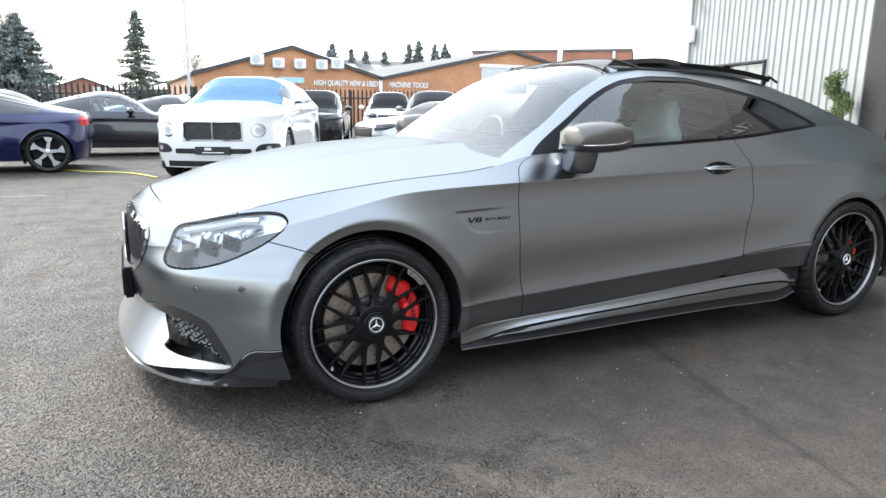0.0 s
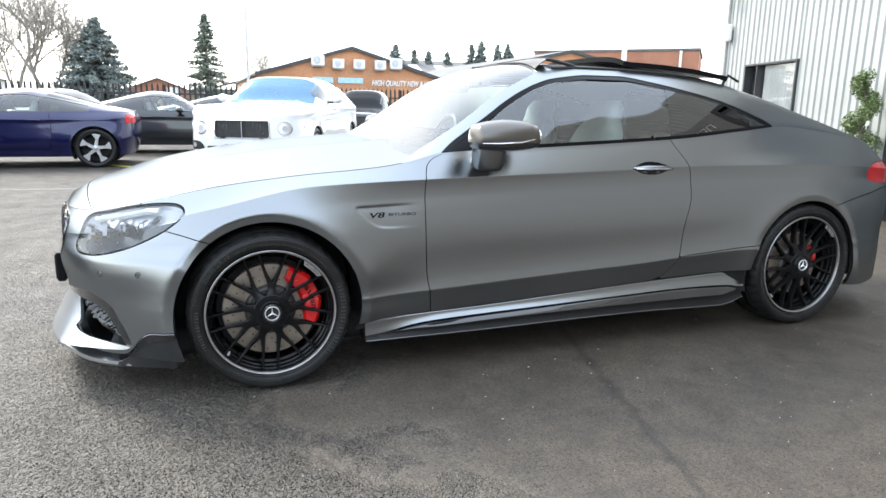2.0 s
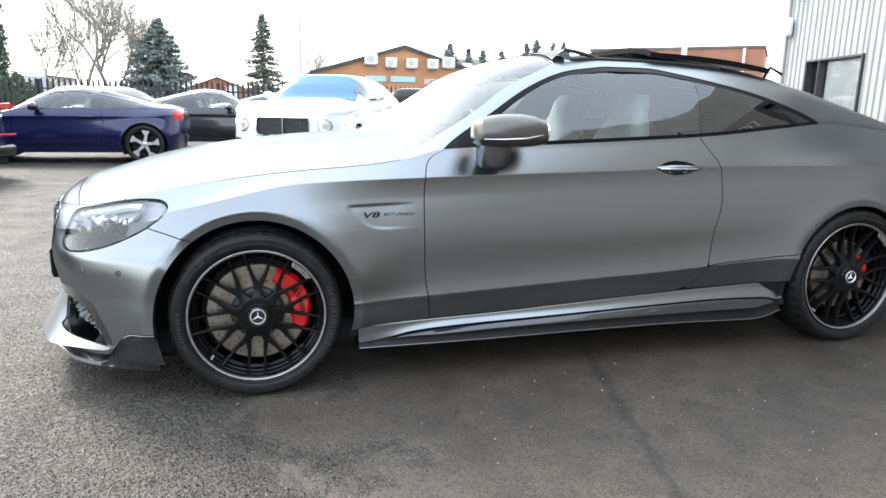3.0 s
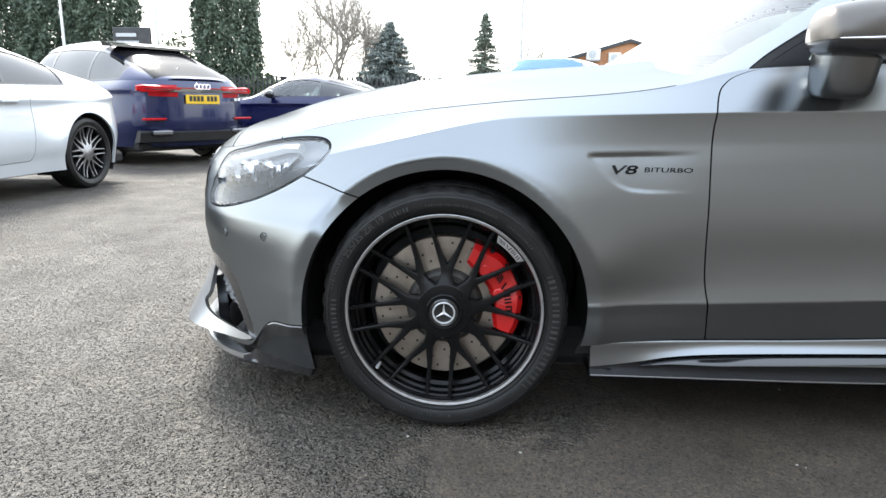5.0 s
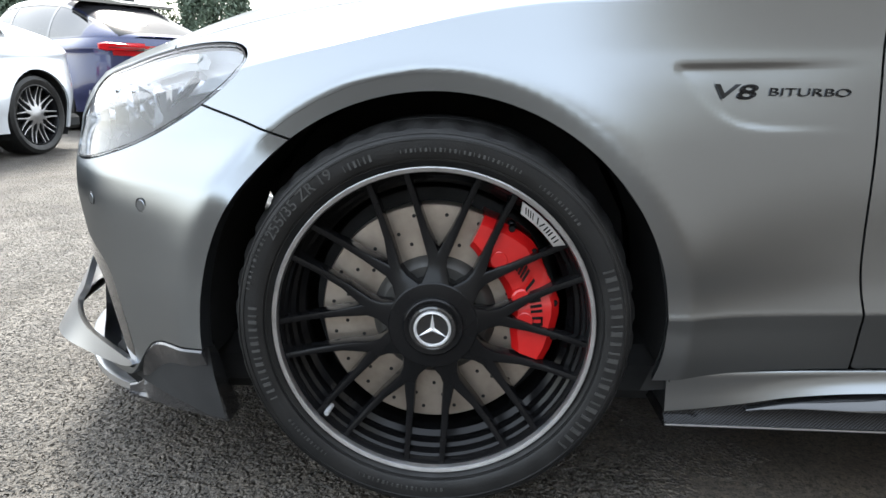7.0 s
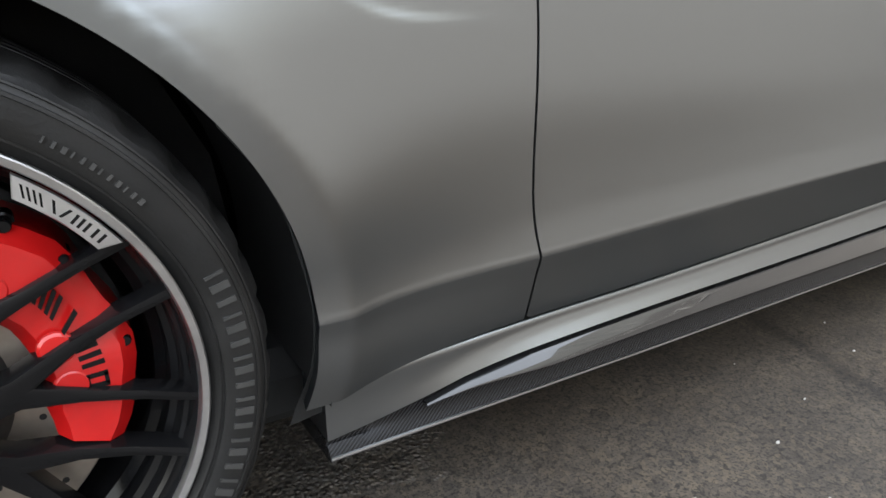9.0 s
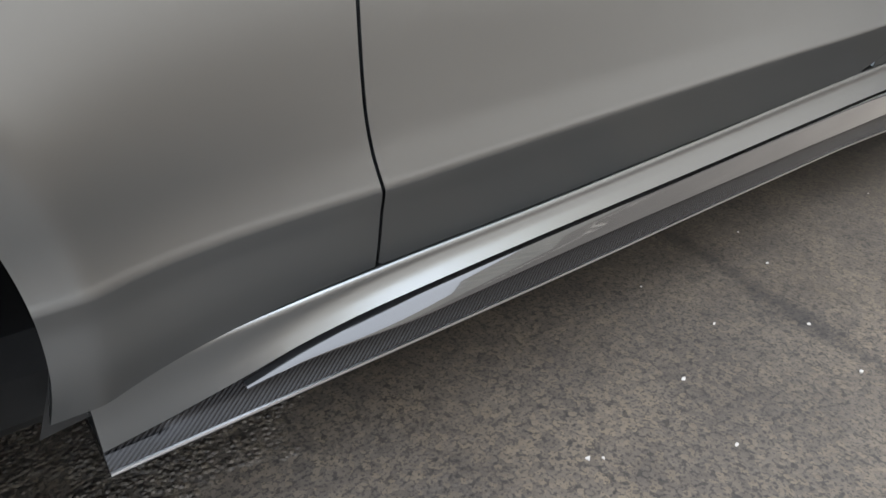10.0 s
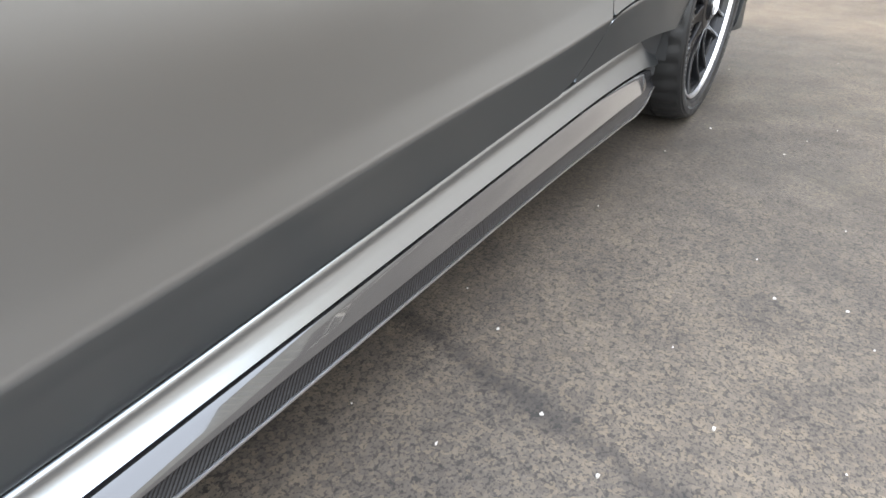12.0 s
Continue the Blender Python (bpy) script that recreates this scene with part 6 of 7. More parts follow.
    for fold in (left, lambda q: mirror(left(q))):
        cuts = [win[0] - 1, *pillars, win[1] + 1]
        for k, (a, b) in enumerate(zip(cuts, cuts[1:])):
            g = inset(clip(pane, lambda x, w, z: np.minimum(x - a - 0.02, b - 0.02 - x)), 0.006)
            part("window", fold(g), (side_glass or DARKGLASS) if k == 0 else DARKGLASS, c)
        for a in pillars:
            part("window_post", sheet(fold(inset(clip(pane, lambda x, w, z: 0.024 - np.abs(x - a)), 0.003))), GLOSSBLACK, c)
        edge = clip(pane, lambda x, w, z: 0.016 - side_w(x, w, z))
        part("window_trim", sheet(fold(edge), 0.01), GLOSSBLACK if kind != "luxury" else CHROME, c)
    for nm, f in (("windscreen", front_w), ("rear_window", rear_w)):
        g = inset(clip(hs, f), 0.004)
        part(nm, join(left(g), mirror(left(g))), REARGLASS if nm == "rear_window" else screen or SHIELD, c)
    part("cabin", box(ws + 0.25, t - 0.5, -half + 0.22, half - 0.22, 0.32, belt - 0.06, 0.04), DARKLEATHER, c)
    for y in (-0.38, 0.38):
        part("seat", hull([(1.55, y - 0.22, 0.6), (1.55, y + 0.22, 0.6), (1.7, y - 0.22, 0.6), (1.7, y + 0.22, 0.6), (1.72, y - 0.2, belt + 0.02), (1.72, y + 0.2, belt + 0.02), (1.78, y - 0.1, belt + 0.22), (1.78, y + 0.1, belt + 0.22), (1.86, y - 0.1, belt + 0.2), (1.86, y + 0.1, belt + 0.2)]), LEATHER, c)
    part("dashboard", hull([(ws + 0.1, -half + 0.2, belt - 0.1), (ws + 0.1, half - 0.2, belt - 0.1), (ws + 0.6, -half + 0.2, belt - 0.02), (ws + 0.6, half - 0.2, belt - 0.02), (ws + 0.6, -half + 0.2, 0.6), (ws + 0.6, half - 0.2, 0.6)]), DARKLEATHER, c)
    for fold in (left, lambda q: mirror(left(q))):
        lm = clip(clip(fl, hl), lambda x, w, z: 0.1 - x)
        if len(lm[1]):
            h = part("head_lamp", sheet(offset(fold(lm), 0.05), -0.045), LAMPSILVER, c)
            part("lens", offset(fold(lm), 0.002), LENS, h)
        rl = clip(fl, tl)
        if len(rl[1]):
            part("tail_lamp", sheet(offset(fold(rl), -0.002), 0.02), REDLENS, c, "red tail lamp")
    gm = clip(fl, gr)
    part("grille", join(offset(left(gm), 0.03), mirror(offset(left(gm), 0.03))), TRIM, c)
    for q in (1, -1):
        for hx in (0.0, wb):
            plain_wheel(c, R, R * 0.76, 0.26, (hx, -q * (half - 0.035), R), rim_mat or SATINBLACK, spokes, q, twin, lip, style)
            a = np.linspace(-0.5, math.pi + 0.5, 16)
            rr = R + 0.06
            g = grid((hx + rr * np.cos(a)[:, None] + 0 * np.array([[0, 1.0]]), -q * (half - 0.05 - np.array([[0, 0.3]])) + 0 * a[:, None], hz + rr * np.sin(a)[:, None] + 0 * np.array([[0, 1.0]])))
            part("arch_liner", g, LINER, c)
        px = ws + 0.42
        mm = moved(sweep([[(px + 0.16 * u, 0.10 * math.cos(b) * math.sin(math.pi * (0.12 + 0.82 * u)) ** 0.6, 0.075 * math.sin(b) * math.sin(math.pi * (0.12 + 0.82 * u)) ** 0.6) for b in np.linspace(0, 6.283, 13)[:-1]] for u in np.linspace(0, 1, 8)]), pose(0, -q * (half + 0.06), belt + 0.06))
        wmr = part("wing_mirror", mm, paint if kind == "suv" else GLOSSBLACK, c, angle=60)
        part("mirror_stalk", box(px + 0.05, px + 0.12, *sorted((-q * (half - 0.13), -q * (half + 0.03))), belt - 0.01, belt + 0.03, 0.01), TRIM, wmr)
    return c, s


AUDI = (0.88, 2.77, 0.64, 0.93, 1.365, 0.93, 0.74, 0.55, 1.35, 1.95, 0.99)
blue, _ = plain_car("car", "deep blue two-door coupe with bright five-spoke wheels", pose(-4.70, 11.5, 0, 0, 0, -2), BLUE, AUDI, "coupe", MACHINED, 0.342, 5, False, win=(0.8, 2.7), pillars=(1.95,), doors_at=((0.66, 2.05),), side_glass=GLASS, lip=SATINBLACK, style="blade", corner=3.4)
BMW = (0.8, 2.75, 0.95, 0.89, 1.40, 0.93, 0.76, 0.6, 1.4, 2.0, 1.0)
plain_car("car", "black two-door coupe parked by the fence", pose(0.54, 14.7, 0, 0, 0, 176), BLACKPAINT, BMW, "coupe", SATINBLACK, 0.335, 10, win=(0.8, 2.7), pillars=(1.9,), doors_at=((0.66, 2.02),), side_glass=GLASS)
SUV = (0.92, 2.99, 1.2, 0.995, 1.66, 1.19, 1.12, 0.66, 1.3, 3.1, 1.2)
bent, bs = plain_car("car", "white luxury off-roader with a dark mesh grille and round lamps", pose(0.74, 9.0, 0, 0, 0, 67), WHITE, SUV, "suv", GALV, 0.39, 10, face=(0.43, 0.63, 0.905), lamp_cut=False, screen=BLUESHIELD, corner=4.2, win=(0.85, 3.6), pillars=(1.75, 2.8), doors_at=((0.66, 1.75), (1.78, 2.75)))
QSUV = (0.93, 2.995, 1.06, 0.995, 1.705, 1.07, 0.96, 0.6, 1.45, 2.75, 1.12)
q8, qs = plain_car("car", "dark blue sloping-roof off-roader seen from behind with a yellow plate", pose(-7.2, 9.65, 0, 0, 0, -31), NAVY, QSUV, "suv", MACHINED, 0.38, 5, True, win=(0.85, 3.5), pillars=(1.75, 2.75), doors_at=((0.66, 1.75), (1.78, 2.8)))
HATCH = (0.8, 2.75, 0.9, 0.91, 1.41, 0.95, 0.78, 0.55, 1.35, 2.1, 1.02)
plain_car("car", "pearl white coupe with black multi-spoke wheels", pose(-4.856, 2.117, 0, 0, 0, 85), PEARL, HATCH, "coupe", GREYALLOY, 0.345, 10, False, lip=SATINBLACK, style="fork", win=(0.8, 2.6), pillars=(1.85,), doors_at=((0.66, 2.0),))
plain_car("car", "black off-roader parked nose-out by the fence", pose(4.05, 16.6, 0, 0, 0, 68), BLACKPAINT, (0.85, 2.7, 0.9, 0.93, 1.62, 1.02, 0.92, 0.6, 1.4, 2.7, 1.05), "suv", MACHINED, 0.36, 8, win=(0.85, 3.2), pillars=(1.7, 2.6), doors_at=((0.66, 1.7), (1.73, 2.6)), screen=REARGLASS)
plain_car("car", "silver sports coupe parked by the fence", pose(5.3, 13.6, 0, 0, 0, 12), SILVER, (0.85, 2.7, 0.95, 0.93, 1.3, 0.9, 0.74, 0.65, 1.4, 1.9, 0.95), "coupe", SATINBLACK, 0.34, 10, win=(0.85, 2.6), pillars=(1.9,), doors_at=((0.66, 2.0),), screen=REARGLASS)
plain_car("car", "white off-roader standing behind the silver coupe", pose(7.4, 19.0, 0, 0, 0, 70), WHITE, (0.85, 2.7, 0.9, 0.93, 1.66, 1.05, 0.95, 0.6, 1.4, 2.8, 1.08), "suv", GALV, 0.36, 8, win=(0.85, 3.2), pillars=(1.7, 2.6), doors_at=((0.66, 1.7),), screen=REARGLASS)
plain_car("car", "grey metallic off-roader with a tinted windscreen", pose(6.9, 14.3, 0, 0, 0, 66), GREYCAR, (0.88, 2.85, 1.0, 0.97, 1.62, 1.03, 0.93, 0.6, 1.45, 2.8, 1.06), "suv", GALV, 0.37, 8, win=(0.85, 3.3), pillars=(1.75, 2.7), doors_at=((0.66, 1.75), (1.78, 2.7)), screen=REARGLASS)
plain_car("car", "dark saloon with a pale roof by the fence", pose(-4.5, 18.5, 0, 0, 0, -60), GREYCAR, (0.85, 2.8, 1.0, 0.92, 1.45, 0.95, 0.8, 0.6, 1.4, 2.2, 1.02), "coupe", GALV, 0.34, 8, win=(0.85, 2.8), pillars=(1.8,), doors_at=((0.66, 1.8),), screen=REARGLASS)
plain_car("car", "dark blue coupe behind the black one", pose(2.2, 18.8, 0, 0, 0, 165), NAVY, (0.85, 2.75, 1.0, 0.92, 1.4, 0.93, 0.78, 0.6, 1.4, 2.0, 1.0), "coupe", GALV, 0.34, 8, win=(0.85, 2.7), pillars=(1.9,), doors_at=((0.66, 2.0),), screen=REARGLASS)


# the white off-roader's face, laid into the shell
front = clip(bs.flank_grid(200, 70), lambda x, w, z: -0.1 - x)


def inlay(name, f, mat, parent, out, label="", q=1):
    """A flush piece of the front shell where f > 0, on one side."""
    vf = offset(left(clip(front, f)), -out)
    return part(name, sheet(vf if q > 0 else mirror(vf), 0.02), mat, parent, label, angle=60)


for q in (1, -1):
    for y, z, r in ((0.66, 0.78, 0.105), (0.895, 0.80, 0.075)):
        at = lambda x, w, zz, y=y, z=z: np.hypot((w - y) * (1.0 if y < 0.8 else 2.2), zz - z)
        a = inlay("round_lamp", lambda x, w, zz: r - at(x, w, zz), CHROME, bent, 0.006, "round chrome-ringed headlamp", q)
        inlay("reflector", lambda x, w, zz: r * 0.84 - at(x, w, zz), LAMPSILVER, a, 0.008, "", q)
        inlay("projector", lambda x, w, zz: r * 0.4 - at(x, w, zz), GALV, a, 0.012, "", q)
    vent = inlay("lower_vent", inside([(0.62, 0.46), (0.64, 0.53), (0.72, 0.575), (0.9, 0.575), (0.93, 0.52), (0.9, 0.455), (0.75, 0.44)], face_on), TRIM, bent, 0.003, "black lower corner vent", q)
    inlay("fog_lamp", lambda x, w, z: 0.035 - np.hypot(w - 0.8, z - 0.51), GALV, vent, 0.006, "", q)
    wires = []
    mesh_zone = clip(front, lambda x, w, z: np.minimum.reduce([0.415 - w, w - 0.02, z - 0.642, 0.893 - z]))
    for tilt in (-1, 1):
        for k in np.arange(-0.6, 1.1, 0.05):
            band = clip(mesh_zone, lambda x, w, z: 0.0045 - np.abs(w + tilt * (z - 0.77) - k))
            if len(band[1]):
                wires.append(band)
    net = offset(left(join(*wires)), 0.012)
    part("grille_mesh", net if q > 0 else mirror(net), GALV, bent, "dark mesh")
    rim_zone = inlay("grille_surround", lambda x, w, z: np.minimum(np.minimum.reduce([0.445 - w, z - 0.616, 0.92 - z]), -np.minimum.reduce([0.418 - w, z - 0.639, 0.896 - z])), CHROME, bent, 0.005, "bright grille surround", q)
    inlay("lower_intake", lambda x, w, z: np.minimum.reduce([0.56 - w, z - 0.43, 0.505 - z]), TRIM, bent, 0.003, "", q)
    inlay("skid_plate", lambda x, w, z: np.minimum.reduce([0.7 - w, z - 0.235, 0.32 - z]), TRIM, bent, 0.003, "", q)
NX = float(bs.nose(0.55))
part("grille_divider", box(NX - 0.012, NX + 0.03, -0.012, 0.012, 0.63, 0.91, 0.006), CHROME, bent)
plate = part("number_plate", box(NX - 0.03, NX - 0.008, -0.26, 0.26, 0.42, 0.535, 0.004), TRIM, bent, "dark dealer plate with plain bars")
for bar in (box(NX - 0.033, NX - 0.028, 0.02, 0.12, 0.48, 0.52, 0.001), box(NX - 0.033, NX - 0.028, -0.16, 0.16, 0.44, 0.455, 0.001)):
    part("plate_marking", bar, WHITEMARK, plate)

# the blue off-roader's tail
tx = 2.995 + 1.06
part("lamp_panel", sweep([[(tx - 0.022 + a - 0.10 * (y / 0.9) ** 4, y, 1.0 + b) for a, b in ((0.0, -0.035), (0.026, -0.03), (0.026, 0.03), (0.0, 0.035))] for y in np.linspace(-0.86, 0.86, 25)]), GLOSSBLACK, q8, "gloss black panel between the tail lamps")
part("light_bar", sweep([[(tx - 0.012 + a - 0.10 * (y / 0.9) ** 4, y, 1.022 + b) for a, b in ((0.0, -0.007), (0.022, -0.006), (0.022, 0.006), (0.0, 0.007))] for y in np.linspace(-0.6, 0.6, 17)]), REDLENS, q8, "thin red light bar")
for q in (-1, 1):
    lamp = part("tail_lamp", sweep([[(tx - 0.012 + a - 0.10 * (abs(y) / 0.9) ** 4, q * y, 1.008 + b * h) for a, b in ((0.0, -1), (0.03, -0.85), (0.03, 0.7), (0.0, 1))] for y, h in ((0.34, 0.012), (0.5, 0.03), (0.7, 0.045), (0.84, 0.05), (0.91, 0.03))]), REDLENS, q8, "wedge-shaped red tail lamp")
    part("lamp_divider", sweep([[(tx + 0.015 + a - 0.10 * (abs(y) / 0.9) ** 4, q * y, 1.0 + b) for a, b in ((0.0, -0.005), (0.008, -0.004), (0.008, 0.004), (0.0, 0.005))] for y in (0.4, 0.55, 0.7, 0.82)]), DARKCHROME, lamp)
part("rear_wiper", tube([(tx - 0.42, -0.05, 1.30), (tx - 0.3, -0.25, 1.225), (tx - 0.3, -0.42, 1.22)], 0.014, 6), TRIM, q8)
for k in range(2):
    part("model_marking", box(tx - 0.035, tx - 0.018, 0.56 + k * 0.055, 0.60 + k * 0.055, 0.86, 0.90, 0.003), CHROME, q8)
yp = part("number_plate", box(tx + 0.005, tx + 0.02, -0.27, 0.27, 0.815, 0.935, 0.004), YELLOWPLATE, q8, "yellow number plate with plain bars")
for y in (-0.22, -0.16, -0.1, -0.04, 0.06, 0.12, 0.18):
    part("plate_marking", box(tx + 0.018, tx + 0.023, y, y + 0.045, 0.85, 0.92, 0.001), TRIM, yp)
for k in range(4):
    part("tail_emblem", moved(lathe([(0.04, 0), (0.038, -0.006), (0.03, -0.006), (0.028, 0)], 20), pose(tx + 0.02, -0.09 + k * 0.06, 1.045, 0, 0, 90)), CHROME, q8)
part("roof_spoiler", hull([(2.9, -0.72, 1.64), (2.9, 0.72, 1.64), (3.15, -0.7, 1.60), (3.15, 0.7, 1.60), (3.15, -0.7, 1.57), (3.15, 0.7, 1.57), (2.9, -0.7, 1.58), (2.9, 0.7, 1.58)]), GLOSSBLACK, q8)
part("rear_diffuser", sweep([[(tx - 0.06 + a - 0.12 * (y / 0.95) ** 4, y, 0.40 + b) for a, b in ((-0.1, -0.1), (0.03, -0.08), (0.06, 0.04), (0.0, 0.07))] for y in np.linspace(-0.9, 0.9, 17)]), TRIM, q8)
for q in (-1, 1):
    part("exhaust_trim", box(tx - 0.1, tx + 0.015, *sorted((q * 0.48, q * 0.78)), 0.40, 0.47, 0.02), DARKCHROME, q8)
    part("rear_reflector", box(tx - 0.12, tx - 0.02, *sorted((q * 0.55, q * 0.86)), 0.60, 0.63, 0.01), REDLENS, q8)

# ---- ground ----
def flat(points, z):
    p = [(x, y, z) for x, y in points]
    return np.array(p), [tuple(range(len(p)))]


lone("ground", flat([(-400, -400), (400, -400), (400, 400), (-400, 400)], 0.0), ASPHALT, "worn grey asphalt yard with pale chips and stains", "ground", kind="structure")
chips = []
rng = np.random.default_rng(5)
for i in range(210):
    x, y = rng.uniform(-2.2, 4.5), rng.uniform(-2.3, 1.0)
    r = 0.0016 + 0.0035 * rng.random() ** 3
    a = rng.uniform(0, 6.28, 6)
    chips.append(hull([(x + r * math.cos(t + k) * rng.uniform(0.6, 1.3), y + r * math.sin(t + k) * rng.uniform(0.6, 1.3), h) for k, t in enumerate(np.linspace(0, 6.28, 6)[:-1]) for h in (0.0, 0.0022)]))
for x, y, r in ((1.117, -0.113, 0.005), (1.282, -0.062, 0.004), (1.52, -0.373, 0.005), (1.058, -0.231, 0.004), (1.553, -0.011, 0.004), (1.351, -0.266, 0.005), (0.74, -0.70, 0.005)):
    chips.append(hull([(x + 0.65 * r * math.cos(t) * (1 + 0.5 * math.sin(3 * t + x * 40)), y + r * 0.45 * math.sin(t + 0.4 * math.sin(2 * t + y * 50)), h) for t in np.linspace(0, 6.28, 8)[:-1] for h in (0.0, 0.003)]))
lone("stone_chips", join(*chips), CHIP, "pale stone chips scattered on the asphalt", "gravel", kind="stuff")
lone("parking_line", flat([(-3.2, 7.42), (-1.75, 7.3), (-1.75, 7.38), (-3.2, 7.5)], 0.004), FADEDLINE, "faded white parking line painted on the asphalt", "road marking", kind="structure")
hose_knots = [(-2.6, 11.25), (-2.1, 11.1), (-1.73, 10.8), (-1.36, 10.4), (-1.0, 10.2), (-0.68, 9.8), (-0.33, 8.94), (-0.1, 8.3)]
hose_pts = []
for a, b, c, d in zip(hose_knots, hose_knots[1:], hose_knots[2:], hose_knots[3:]):
    for t in np.linspace(0, 1, 8)[:-1]:
        hose_pts.append((*[0.5 * (2 * q + (r - p) * t + (2 * p - 5 * q + 4 * r - e) * t * t + (3 * q - p - 3 * r + e) * t ** 3) for p, q, r, e in zip(a, b, c, d)], 0.012))
lone("garden_hose", tube(hose_pts, 0.012, 8), HOSE, "yellow hose lying across the asphalt", "hose")

# ---- clad building beside the car ----
U = Vector((1.35, 4.26, 0)).normalized()
A0 = Vector((6.82, 2.28, 0))
W_TURN = math.degrees(math.atan2(U.y, U.x))
WALL = pose(A0.x, A0.y, 0, 0, 0, W_TURN)


def ribbed(s0, s1, z0, z1, pitch=0.145, deep=0.02):
    """Trapezoid-ribbed sheeting in the wall's own plane; ribs stand towards +y."""
    prof, s = [], s0
    while s < s1:
        for a, d in ((0, 0), (0.52, 0), (0.62, 1), (0.9, 1)):
            if s + a * pitch < s1:
                prof.append((s + a * pitch, d * deep))
        s += pitch
    prof.append((s1, 0))
    p = np.array(prof)
    return grid((p[:, :1] + 0 * np.array([[0, 1.0]]), p[:, 1:] + 0 * np.array([[0, 1.0]]), np.array([[z0, z1]]) + 0 * p[:, :1]))


# along the wall: far corner at 4.55 m, window from 2.33 to 3.8 m, tall entrance from -3.6 to 0.34 m
FAR, NEAR, EAVES, WIN0, WIN1, WZ0, WZ1 = 4.55, -18.0, 6.2, 2.33, 3.8, 0.9, 1.87
clad = join(ribbed(WIN1, FAR, 0.0, EAVES), ribbed(WIN0, WIN1, WZ1, EAVES), ribbed(WIN0, WIN1, 0.0, WZ0), ribbed(0.34, WIN0, 0.0, EAVES), ribbed(NEAR, 0.34, 4.2, EAVES))
lone("wall_east", clad, CLADDING, "pale grey ribbed metal cladding wall", "wall", WALL, kind="structure")
spans = [(WIN1, FAR, 0, EAVES), (0.34, WIN0, 0, EAVES), (WIN0, WIN1, WZ1, EAVES), (WIN0, WIN1, 0, WZ0), (NEAR, -3.6, 0, EAVES), (-3.6, 0.34, 4.2, EAVES)]
backing = join(*[box(a, b, -0.3, -0.004, c, d, 0.002) for a, b, c, d in spans], box(NEAR, FAR, -9.0, -8.8, 0, EAVES, 0.002), box(NEAR, FAR, -9, 0.0, EAVES, EAVES + 0.1, 0.002), box(FAR - 0.02, FAR, -9, -0.31, 0, EAVES, 0.002))
lone("wall_lining", backing, CLADDING, "plain inner wall of the clad building", "wall", WALL, kind="structure")
lone("corner_trim", box(FAR - 0.03, FAR + 0.06, -0.1, 0.06, 0, EAVES + 0.05, 0.008), CLADDING, "pale folded corner flashing", "trim", WALL, kind="structure")
win = thing("window_1", "dark-framed office window in the cladding", "window", WALL, kind="structure")
for a, b, c, d in ((WIN0, WIN1, WZ1 - 0.03, WZ1), (WIN0, WIN1, WZ0, WZ0 + 0.03), (WIN0, WIN0 + 0.03, WZ0 + 0.03, WZ1 - 0.03), (WIN1 - 0.03, WIN1, WZ0 + 0.03, WZ1 - 0.03), (WIN1 - 0.40, WIN1 - 0.375, WZ0 + 0.03, WZ1 - 0.03)):
    part("window_frame", box(a, b, -0.09, 0.05, c, d, 0.004), CHARCOAL, win)
part("window_sill", box(WIN0 - 0.03, WIN1 + 0.03, -0.02, 0.09, WZ0 - 0.03, WZ0, 0.004), CHARCOAL, win)
for a, b in ((WIN0 + 0.03, WIN1 - 0.40), (WIN1 - 0.375, WIN1 - 0.03)):
    part("pane", grid((np.array([[b], [a]]), np.full((1, 1), -0.047), np.array([[WZ0 + 0.03, WZ1 - 0.03]]))), LENS, win)
fold_x = np.linspace(WIN0 + 0.03, WIN1 - 0.25, 90)
part("curtain", sweep([[(x, -0.075 + 0.012 * math.sin(x * 75), WZ0 + 0.04), (x, -0.075 + 0.012 * math.sin(x * 75 + 0.6), WZ1 - 0.04), (x, -0.085 + 0.012 * math.sin(x * 75 + 0.6), WZ1 - 0.04), (x, -0.085 + 0.012 * math.sin(x * 75), WZ0 + 0.04)] for x in fold_x]), UNITWHITE, win, "white net curtain in folds")
dr = thing("door_1", "tall black-framed glazed entrance in the cladding", "door", WALL, kind="structure")
for a, b, c, d in ((-0.08, 0.34, 0, 4.2), (-3.6, -3.42, 0, 4.2), (-3.42, -0.08, 4.02, 4.2), (-1.8, -1.68, 0, 4.02), (-3.42, -0.08, 2.25, 2.35)):
    part("door_frame", box(a, b, -0.1, 0.08, c, d, 0.006), TRIM, dr)
part("pane", grid((np.array([[-0.08], [-3.42]]), np.full((1, 1), -0.016), np.array([[0.05, 4.02]]))), LENS, dr)
# a pale board added behind the glass brightens what the car's flank reflects
part("pale_backboard", box(-3.42, -0.08, -0.28, -0.25, 0.05, 4.02, 0.004), CLADDING, dr, "unseen pale board added behind the glass to brighten reflections")
cam_w = thing("security_camera", "small dark security camera on the corner of the cladding", "camera", WALL)
part("bracket", tube([(4.4, 0.03, 3.05), (4.4, 0.16, 3.02)], 0.02, 8), CHARCOAL, cam_w)
part("housing", tube([(4.47, 0.2, 3.02), (4.23, 0.24, 2.99)], 0.045, 12), CHARCOAL, cam_w)
lone("junction_box", box(4.36, 4.5, 0.035, 0.12, 2.28, 2.55, 0.02), UNITWHITE, "white plastic junction box on the cladding", "box", WALL)


